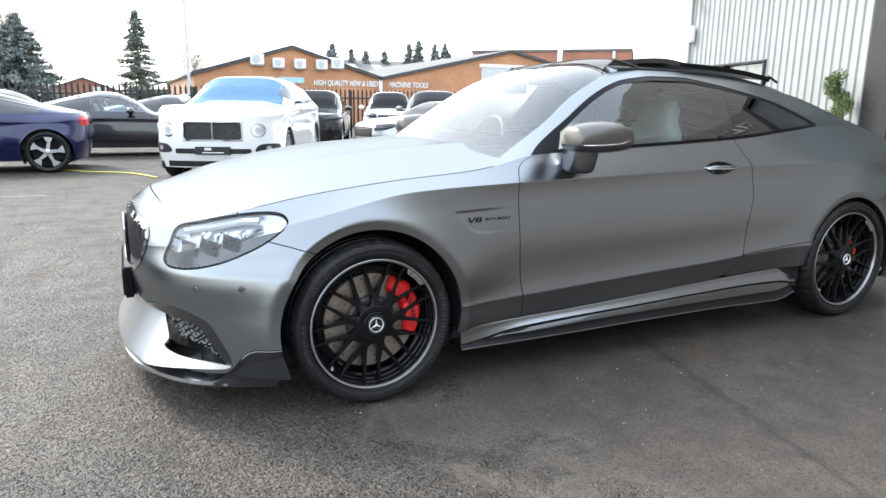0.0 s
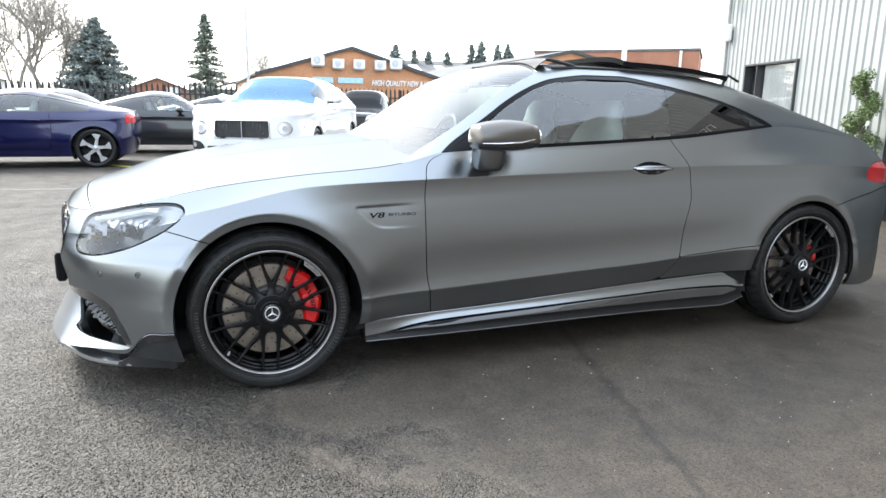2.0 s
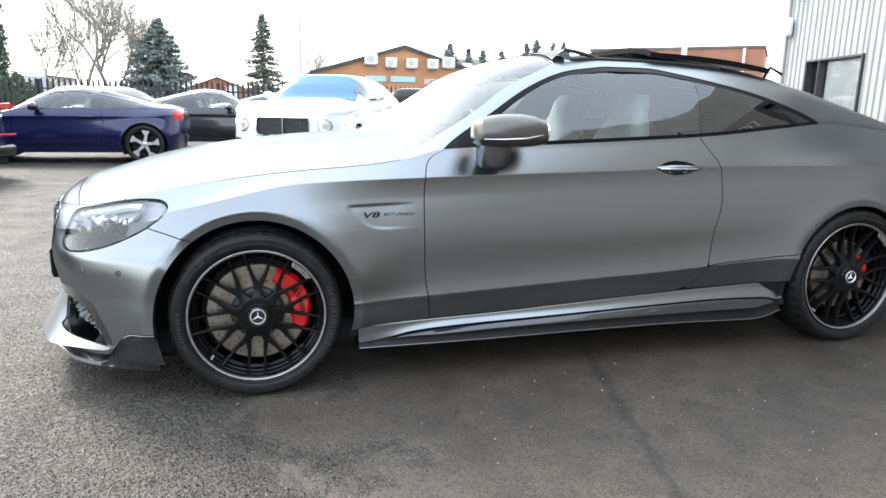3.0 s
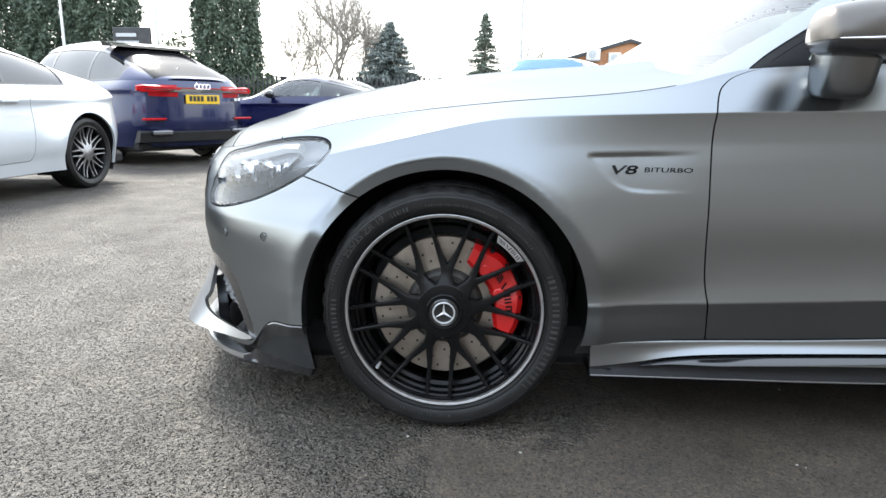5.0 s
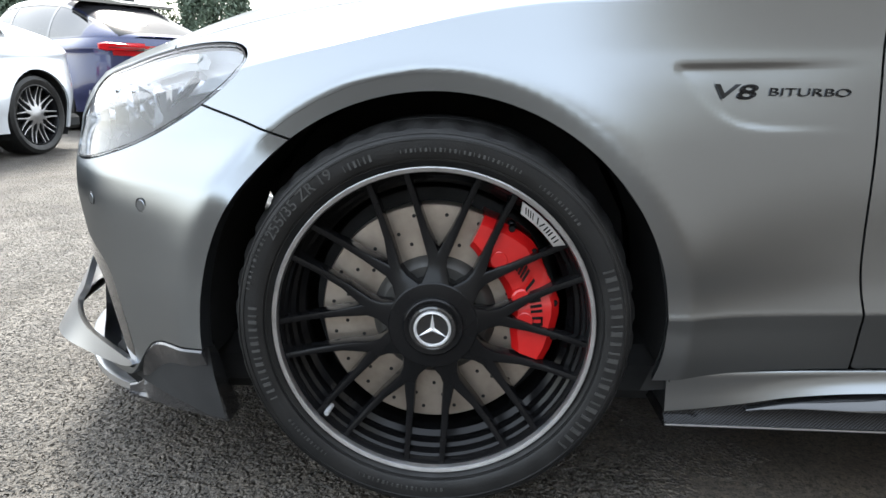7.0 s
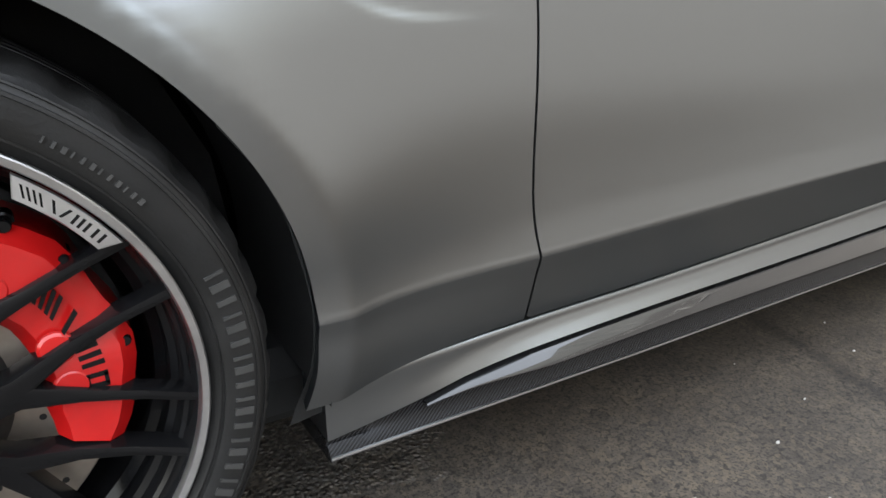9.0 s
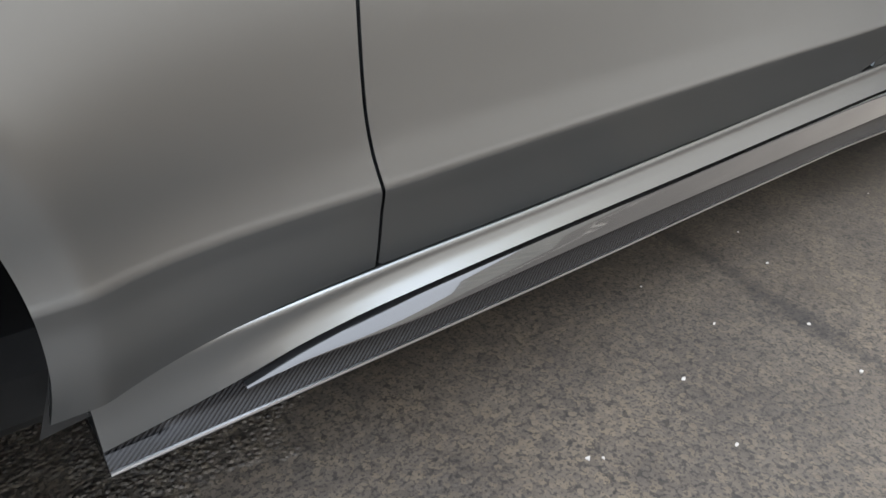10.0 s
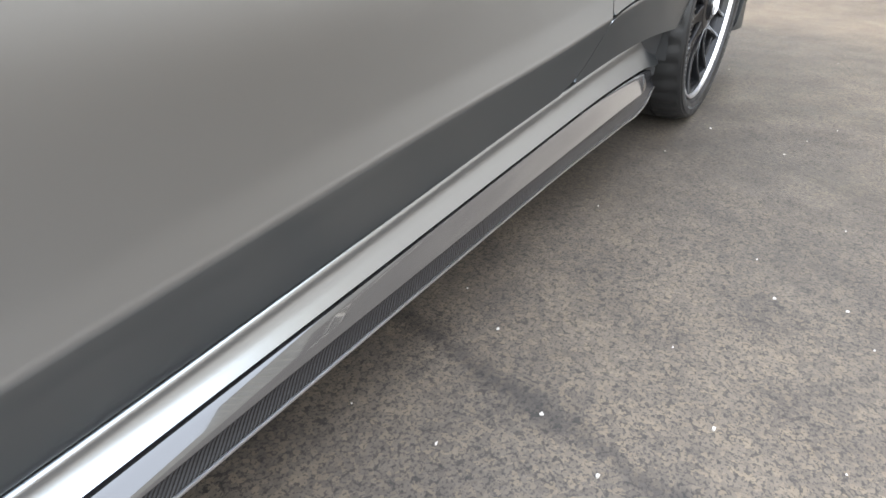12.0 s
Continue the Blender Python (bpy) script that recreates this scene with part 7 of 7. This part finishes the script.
def leaves(points, size, rng, spread=0.5, flatten=1.0):
    """Small folded leaves at points."""
    p = np.asarray(points, float)
    n = len(p)
    a = rng.normal(size=(n, 3))
    b = rng.normal(size=(n, 3))
    a[:, 2] *= flatten
    a /= np.linalg.norm(a, axis=1)[:, None]
    b -= (a * b).sum(1)[:, None] * a
    b /= np.maximum(np.linalg.norm(b, axis=1), 1e-6)[:, None]
    s = size * (1 - spread + 2 * spread * rng.random((n, 1)))
    v = np.stack([p - a * s, p - b * s * 0.45, p + a * s, p + b * s * 0.45], 1).reshape(-1, 3)
    return v, [(4 * i, 4 * i + 1, 4 * i + 2, 4 * i + 3) for i in range(n)]


# topiary by the entrance
rng = np.random.default_rng(11)
SP = A0 + U * 0.62
plant = thing("potted_plant", "spiral-clipped evergreen in a dark square pot by the wall", "plant", pose(SP.x - 0.27, SP.y - 0.02, 0))
part("pot", hull([(x * k, y * k, z) for z, k in ((0, 0.8), (0.42, 1)) for x in (-0.19, 0.19) for y in (-0.19, 0.19)]), CHARCOAL, plant)
part("trunk", tube([(0, 0, 0.3), (0.01, 0, 0.9), (0, 0.01, 1.5)], [0.022, 0.018, 0.008], 8), BARK, plant)
pts = []
for t in np.linspace(0, 1, 7000):
    z = 0.45 + 1.12 * t
    a = t * 6.283 * 2.6
    r = 0.12 * (1 - 0.45 * t)
    o = rng.normal(size=3)
    o *= (0.15 - 0.05 * t) * rng.random() ** 0.4 / np.linalg.norm(o)
    pts.append((r * math.cos(a) + o[0], r * math.sin(a) + o[1], z + o[2] * 0.8))
part("crown", leaves(pts, 0.016, rng), BOX, plant, "tight green leaves")

# dark shop front beyond the entrance, with a row of pale sign shapes
lone("shop_front", box(NEAR, -3.62, 0.0, 0.06, 0.0, 4.18, 0.006), SHOPFRONT, "dark panelled shop front under the ribbed cladding", "wall", WALL, kind="structure")
sign = thing("shop_sign", "row of thin white letter-sized shapes on the dark shop front", "sign", WALL)
for i in range(9):
    s0 = -4.05 - i * 0.34
    frame_bars = ((s0 - 0.26, s0, 3.66, 3.7), (s0 - 0.26, s0, 3.36, 3.4), (s0 - 0.04, s0, 3.4, 3.66), (s0 - 0.26, s0 - 0.22, 3.4, 3.66))
    for k, (a, b, c, d) in enumerate(frame_bars):
        if k != (i * 2 + 1) % 4:
            part("sign_bar", box(a, b, 0.06, 0.1, c, d, 0.008), UNITWHITE, sign)

# ---- unseen wall added far behind the viewer to close the yard ----
shop = pose(-26, -27, 0, 0, 0, 6)
p = np.array([q for z in np.arange(0.0, 4.6, 0.32) for q in ((z, 0.0), (z + 0.1, 0.0), (z + 0.16, 0.06), (z + 0.3, 0.06))] + [(4.7, 0.0)])
ridge = grid((np.array([[0.0, 50.0]]) + 0 * p[:, :1], p[:, 1:] + 0 * np.array([[0, 1.0]]), p[:, :1] + 0 * np.array([[0, 1.0]])))
lone("wall_south", join(ridge, box(0, 50, -0.4, -0.02, 0, 4.8, 0.01)), DARKCLAD, "unseen grey ribbed wall added to close the yard", "wall", shop, kind="structure")

# ---- palisade fence ----
fence = thing("fence", "black steel palisade fence along the yard", "fence")
F0, F1, FY = -26.0, 24.0, 22.0
pale = solid("pale", hull([(-0.034, -0.012, 0.05), (0.034, -0.012, 0.05), (-0.034, 0.0, 0.05), (0.034, 0.0, 0.05), (-0.034, -0.012, 1.68), (0.034, -0.012, 1.68), (-0.034, 0.0, 1.68), (0.034, 0.0, 1.68), (0, -0.008, 1.78), (0, 0, 1.78)]), FENCEPAINT)
post_me = solid("post", box(-0.05, 0.05, 0.05, 0.15, 0, 1.72, 0.005), FENCEPAINT)
for i in range(int((F1 - F0) / 2.75) + 1):
    part("post", post_me, None, fence, at=pose(F0 + i * 2.75, FY, 0))
for z in (0.35, 1.4):
    part("rail", box(F0, F1, FY + 0.0, FY + 0.05, z, z + 0.05, 0.004), FENCEPAINT, fence)
for i in range(298):
    part("pale", pale, None, fence, at=pose(F0 + 0.1 + i * 0.1675, FY, 0))

# ---- brick works across the road ----
works = thing("industrial_building", "orange brick works with two shallow gables and cooling units", "building", pose(0, 41, 0))


def gable(x0, x1, eave, peak, deep, thick=0.3):
    xm = (x0 + x1) / 2
    return slab([(x0, 0), (x1, 0), (x1, eave), (xm, peak), (x0, eave)], 0, thick)


def gable_roof(x0, x1, eave, peak, deep, over=0.15):
    xm = (x0 + x1) / 2
    out = []
    for a, za, b, zb in ((x0 - over, eave - 0.05, xm, peak), (xm, peak, x1 + over * 0, eave)):
        q = [(a, -over, za + 0.06), (b, -over, zb + 0.06), (b, deep, zb + 0.06), (a, deep, za + 0.06)]
        lo = [(x, y, z - 0.12) for x, y, z in q]
        out.append(hull(q + lo))
    return join(*out)


part("wall", gable(3.35, 15.2, 3.0, 4.75, 25), BRICK, works, "orange brick gable wall")
part("wall", gable(15.22, 35.5, 3.0, 5.2, 25), BRICK, works, "orange brick gable wall")
part("side_wall", box(3.35, 3.65, 0.3, 25, 0, 2.95, 0.01), BRICK, works)
part("roof", gable_roof(3.35, 15.2, 3.0, 4.75, 25), ROOFSHEET, works, "weathered grey sheet roof")
part("roof", gable_roof(15.22, 35.5, 3.0, 5.2, 25), ROOFSHEET, works, "weathered grey sheet roof")
for x0, x1, peak in ((3.35, 15.2, 4.75), (15.22, 35.5, 5.2)):
    xm = (x0 + x1) / 2
    for a, za, b, zb in ((x0 - 0.15, 2.95, xm, peak), (xm, peak, x1, 3.0)):
        part("edge_board", hull([(x, y, z + h) for x, z in ((a, za), (b, zb)) for y in (-0.2, -0.155) for h in (-0.13, 0.08)]), CHARCOAL, works, "dark edge board")
part("downpipe", box(15.05, 15.3, -0.12, -0.02, 0, 3.0, 0.02), UNITWHITE, works)
part("roller_door", box(22.9, 28.5, -0.04, 0.05, 0, 3.95, 0.01), GALV, works, "grey roller shutter")
part("door_lintel", box(22.7, 28.7, -0.08, -0.02, 3.95, 4.2, 0.01), UNITWHITE, works)
for x, z, s in ((6.65, 3.55, 0.82), (8.0, 3.42, 0.72), (9.35, 3.42, 0.72), (10.75, 3.42, 0.72), (11.75, 3.5, 0.82)):
    ac = thing("air_conditioner", "off-white cooling unit on the brick gable", "air conditioner", pose(x, 40.98, z), group="cooling units on the gable")
    part("casing", box(0, s, -0.35, -0.02, 0, s * 0.8, 0.03), UNITWHITE, ac)
    part("fan_guard", moved(lathe([(s * 0.28, 0), (s * 0.26, -0.02), (s * 0.2, -0.02), (s * 0.19, 0)], 24), pose(s * 0.42, -0.36, s * 0.4)), GALV, ac)
    part("fan", moved(lathe([(0, -0.01), (s * 0.18, -0.004)], 16), pose(s * 0.42, -0.36, s * 0.4)), GALV, ac)
    part("bracket", box(0.05, s - 0.05, -0.3, 0.0, -0.06, -0.01, 0.01), GALV, ac)
lone("lettering", sized(lettering("HIGH QUALITY NEW & USED", 0.34, 0.02, 0.012, 0.2), 10.6, 15.0, 2.42), WHITEMARK, "white slanted wall lettering on the brick gable", "sign", pose(0, 40.95, 0))
lone("lettering", sized(lettering("MACHINE TOOLS", 0.34, 0.02, 0.012, 0.2), 15.75, 18.7, 2.42), WHITEMARK, "white slanted wall lettering beside the downpipe", "sign", pose(0, 40.95, 0))
nm = thing("name_sign", "pale blue plain bars in place of painted script", "sign", pose(0, 40.95, 0))
for a, b in ((6.7, 8.05), (8.35, 10.0)):
    part("sign_bar", box(a, b, -0.03, 0.01, 2.5, 2.86, 0.02), BLUESIGN, nm)
rear = thing("long_building", "long red brick building with a flat parapet", "building", pose(33.3, 62, 0, 0, 0, -41.7))
part("wall", box(0, 16.2, 0, 12, 0, 6.75, 0.02), REDBRICK, rear)
part("coping", box(-0.1, 16.3, -0.1, 12.1, 6.75, 7.0, 0.02), ROOFSHEET, rear)
part("downpipe", box(14.4, 14.65, -0.2, -0.02, 0, 6.75, 0.03), UNITWHITE, rear)
part("flue", tube([(9.3, -1.0, 0.5), (9.3, -1.0, 7.5)], 0.25, 12), UNITWHITE, rear)
low = thing("low_building", "low works with a long pale sheet roof", "building", pose(0, 70, 0))
part("wall", box(15, 39, 0, 14, 0, 4.0, 0.02), REDBRICK, low)
part("roof", hull([(x, y, z) for x in (14.8, 39.2) for y, z in ((-0.2, 4.0), (-0.2, 3.9), (7, 6.55), (14.2, 4.0), (14.2, 3.9))]), ROOFSHEET, low, "weathered grey sheet roof")
for i in range(7):
    x = 17.0 + i * 3.2
    part("roof_light", hull([(x + a, y, 4.0 + (y + 0.2) * 2.55 / 7.2 + h) for a in (0, 1.1) for y in (2.6, 5.0) for h in (0.0, 0.06)]), UNITWHITE, low)
cot = thing("brick_house", "small red brick unit with a shallow gable", "building", pose(0, 60, 0))
part("wall", gable(-6.2, -0.4, 2.0, 3.1, 8), REDBRICK, cot)
part("roof", gable_roof(-6.2, -0.4, 2.0, 3.1, 9), ROOFSHEET, cot)
part("window", box(-2.6, -1.5, -0.05, 0.02, 1.4, 2.4, 0.02), UNITWHITE, cot)
shed = thing("blue_shed", "low pale works behind the fence", "building", pose(0, 64, 0))
part("wall", box(0.8, 6.5, 0, 6, 0, 2.4, 0.02), ROOFSHEET, shed)
part("roof", gable_roof(0.6, 6.7, 2.4, 3.2, 6), ROOFSHEET, shed)
far_l = thing("distant_shed", "pale blue-grey distant shed behind bare trees", "building", pose(-26, 66, 0))
part("wall", box(-10, 8, 0, 10, 0, 3.0, 0.02), GALV, far_l)
part("roof", gable_roof(-10.5, 8.5, 3.0, 4.0, 10), ROOFSHEET, far_l)

# ---- poles and a board ----
def pole(x, y, h, mat, label):
    c = thing("lamp_post", label, "lamp post", pose(x, y, 0))
    part("column", tube([(0, 0, 0), (0, 0, h * 0.5), (0, 0, h)], [0.07, 0.055, 0.04], 10), mat, c)
    part("base", tube([(0, 0, 0), (0, 0, 0.9)], 0.09, 10), mat, c)
    part("arm", tube([(0, 0, h), (0.3, -0.2, h + 0.12), (0.8, -0.5, h + 0.15)], 0.03, 8), mat, c)
    part("lantern", box(0.7, 1.2, -0.6, -0.4, h + 0.09, h + 0.19, 0.03), mat, c)


pole(1.9, 28, 9.5, GALV, "slim grey street lamp beyond the fence")
pole(-15.4, 31, 9.5, UNITWHITE, "tall white lamp post by the evergreen screen")
pole(-12.6, 25, 5.2, UNITWHITE, "shorter white post behind the parked cars")
pole(-17.6, 27, 9.0, UNITWHITE, "tall white lamp post by the evergreen screen")
bd = thing("notice_board", "dark board with two rows of unreadable pale bars", "sign", pose(-15.1, 28, 0))
part("panel", box(-0.85, 0.85, -0.05, 0.05, 3.1, 3.95, 0.02), CHARCOAL, bd)
for bar in (box(-0.7, 0.2, -0.07, -0.04, 3.55, 3.7, 0.005), box(-0.7, 0.3, -0.07, -0.04, 3.25, 3.38, 0.005)):
    part("sign_bar", bar, GALV, bd)
for x in (-0.7, 0.7):
    part("post", tube([(x, 0, 0), (x, 0, 3.2)], 0.05, 8), GALV, bd)


# ---- trees ----
def conifer(x, y, h, r, mat, seed, label, dense=60, lean=0.0, base=0.08, size=0.16, ragged=0.35):
    rng = np.random.default_rng(seed)
    c = thing("conifer_tree", label, "tree", pose(x, y, 0))
    part("trunk", tube([(0, 0, 0), (0.02, 0, h * 0.5), (lean, 0, h)], [0.05 * r + 0.08, 0.05 * r + 0.03, 0.015], 8), BARK, c)
    pts, limbs = [], []
    for k in range(dense * 4):
        q = rng.random() ** 0.85
        z = h * (base + (1 - base) * q)
        long = r * (1 - q) ** 0.8 * (1 - ragged + ragged * 2 * rng.random() * 0.8) + 0.06
        a = rng.uniform(0, 6.283)
        tip = np.array((math.cos(a) * long, math.sin(a) * long, -0.22 * long + 0.1 * rng.normal()))
        n = int(16 + 62 * long)
        t = rng.random(n) ** 0.7
        o = rng.normal(size=(n, 3)) * np.array((0.09, 0.09, 0.045)) * (0.5 + long * 0.5)
        pts.append(np.array((lean * q, 0, z)) + tip * t[:, None] + np.array((0, 0, 0.12)) * (t * t)[:, None] * long + o)
        if k % 3 == 0:
            limbs.append(tube([(lean * q, 0, z), (lean * q + tip[0], tip[1], z + tip[2])], [0.02, 0.006], 4, False))
    tagged(part("branch", join(*limbs), BARK, c), kind="stuff")
    part("crown", leaves(np.concatenate(pts), size, rng, 0.5, 0.5), mat, c)


def hedge_column(x, y, h, r, seed, label):
    rng = np.random.default_rng(seed)
    c = thing("cypress_tree", label, "tree", pose(x, y, 0))
    part("trunk", tube([(0, 0, 0), (0, 0, h * 0.8)], [0.14, 0.05], 8), BARK, c)
    n = 42000
    z = h * rng.random(n)
    a = rng.uniform(0, 6.283, n)
    prof = r * np.minimum(1, (h - z) / (0.35 * h) + 0.12) ** 0.5 * np.minimum(1, 0.82 + z / h)
    lump = 1 + 0.1 * np.sin(5 * a + z * 2.1) + 0.08 * np.sin(9 * a - 3.3 * z) + 0.06 * rng.normal(size=n)
    rad = prof * lump * (1 - 0.35 * rng.random(n) ** 3)
    part("crown", leaves(np.stack([rad * np.cos(a), rad * np.sin(a), z], -1), 0.085, rng, 0.5, 1.6), CYPRESS, c)


def bare_tree(x, y, h, seed, label, mat=PALEBARK):
    rng = np.random.default_rng(seed)
    c = thing("bare_tree", label, "tree", pose(x, y, 0))
    out = []

    def grow(p, d, long, r, level):
        n = 4
        pts, q = [p], p
        for i in range(n):
            d = d + rng.normal(size=3) * 0.12 + np.array((0, 0, 0.08))
            d /= np.linalg.norm(d)
            q = q + d * long / n
            pts.append(q)
        out.append(tube(pts, np.linspace(r, r * 0.55, n + 1), 6 if level < 2 else 4 if level < 4 else 3, False))
        if level < 5:
            for k in range(4):
                i = rng.integers(1, n + 1) if k else n
                side = rng.normal(size=3)
                side -= (side @ d) * d
                side /= np.linalg.norm(side)
                grow(pts[i], d * 0.8 + side * (0.62 if k else 0.3), long * rng.uniform(0.6, 0.82), max(r * 0.6, 0.012), level + 1)
    grow(np.zeros(3), np.array((0, 0, 1.0)), h * 0.30, h * 0.0125, 0)
    v, f = join(*out)
    part("trunk", join(*out[:1]), mat, c)
    tagged(part("branch", join(*out[1:]), mat, c), kind="stuff")


conifer(0.5, 45, 6.75, 1.55, SPRUCE, 3, "tall narrow spruce behind the fence", 58, size=0.085, ragged=0.6)
conifer(-6.3, 45, 6.1, 2.6, CEDAR, 4, "broad blue-grey cedar behind the fence", 110, lean=0.4, size=0.1, ragged=0.6)
bare_tree(-10.9, 46, 12.6, 6, "bare spreading winter tree behind the fence")
bare_tree(-8.8, 46, 13.0, 8, "bare pale winter tree behind the fence")
bare_tree(-7.8, 47, 10.6, 12, "slim bare winter tree beside the cedar")
bare_tree(5.9, 62, 8.0, 9, "thin bare tree beyond the works")
bare_tree(-13.0, 48, 9.0, 14, "bare winter tree behind the evergreen screen")
hedge_column(-11.6, 30, 8.2, 1.35, 21, "tall dense dark cypress")
hedge_column(-18.0, 31, 8.5, 1.5, 22, "tall dense dark cypress")
hedge_column(-20.6, 31.5, 8.2, 1.6, 23, "tall dense dark cypress")
hedge_column(-23.5, 32, 8.4, 1.6, 24, "tall dense dark cypress")
rng = np.random.default_rng(31)
for x, y, h, r in ((-14.0, 30, 3.9, 1.1), (-9.6, 29, 2.1, 0.9), (-13.0, 28.5, 2.2, 1.0)):
    sh = thing("shrub", "loose evergreen shrub by the fence", "shrub", pose(x, y, 0))
    part("stem", join(*[tube([(0, 0, 0), (0.3 * math.cos(a), 0.3 * math.sin(a), h * 0.6)], [0.04, 0.012], 5) for a in (0, 2, 4)]), BARK, sh)
    d = rng.normal(size=(2600, 3))
    d *= (rng.random((2600, 1)) ** 0.35) / np.linalg.norm(d, axis=1)[:, None]
    part("crown", leaves(d * np.array((r, r, h * 0.48)) * (1 + 0.15 * np.sin(d[:, :1] * 9)) + np.array((0, 0, h * 0.52)), 0.09, rng), SHRUB, sh)
for i, (x, h) in enumerate(((22.2, 8.1), (24.5, 7.6), (26.3, 7.5), (28.7, 7.6), (31.9, 8.5), (33.2, 9.0), (35.4, 8.7), (36.8, 8.7))):
    conifer(x, 76, h, (2.3, 1.3, 1.3, 1.6, 1.7, 2.1, 2.0, 2.2)[i], CEDAR, 40 + i, "dark conifer beyond the works roofs", 60, size=0.17, ragged=0.6)
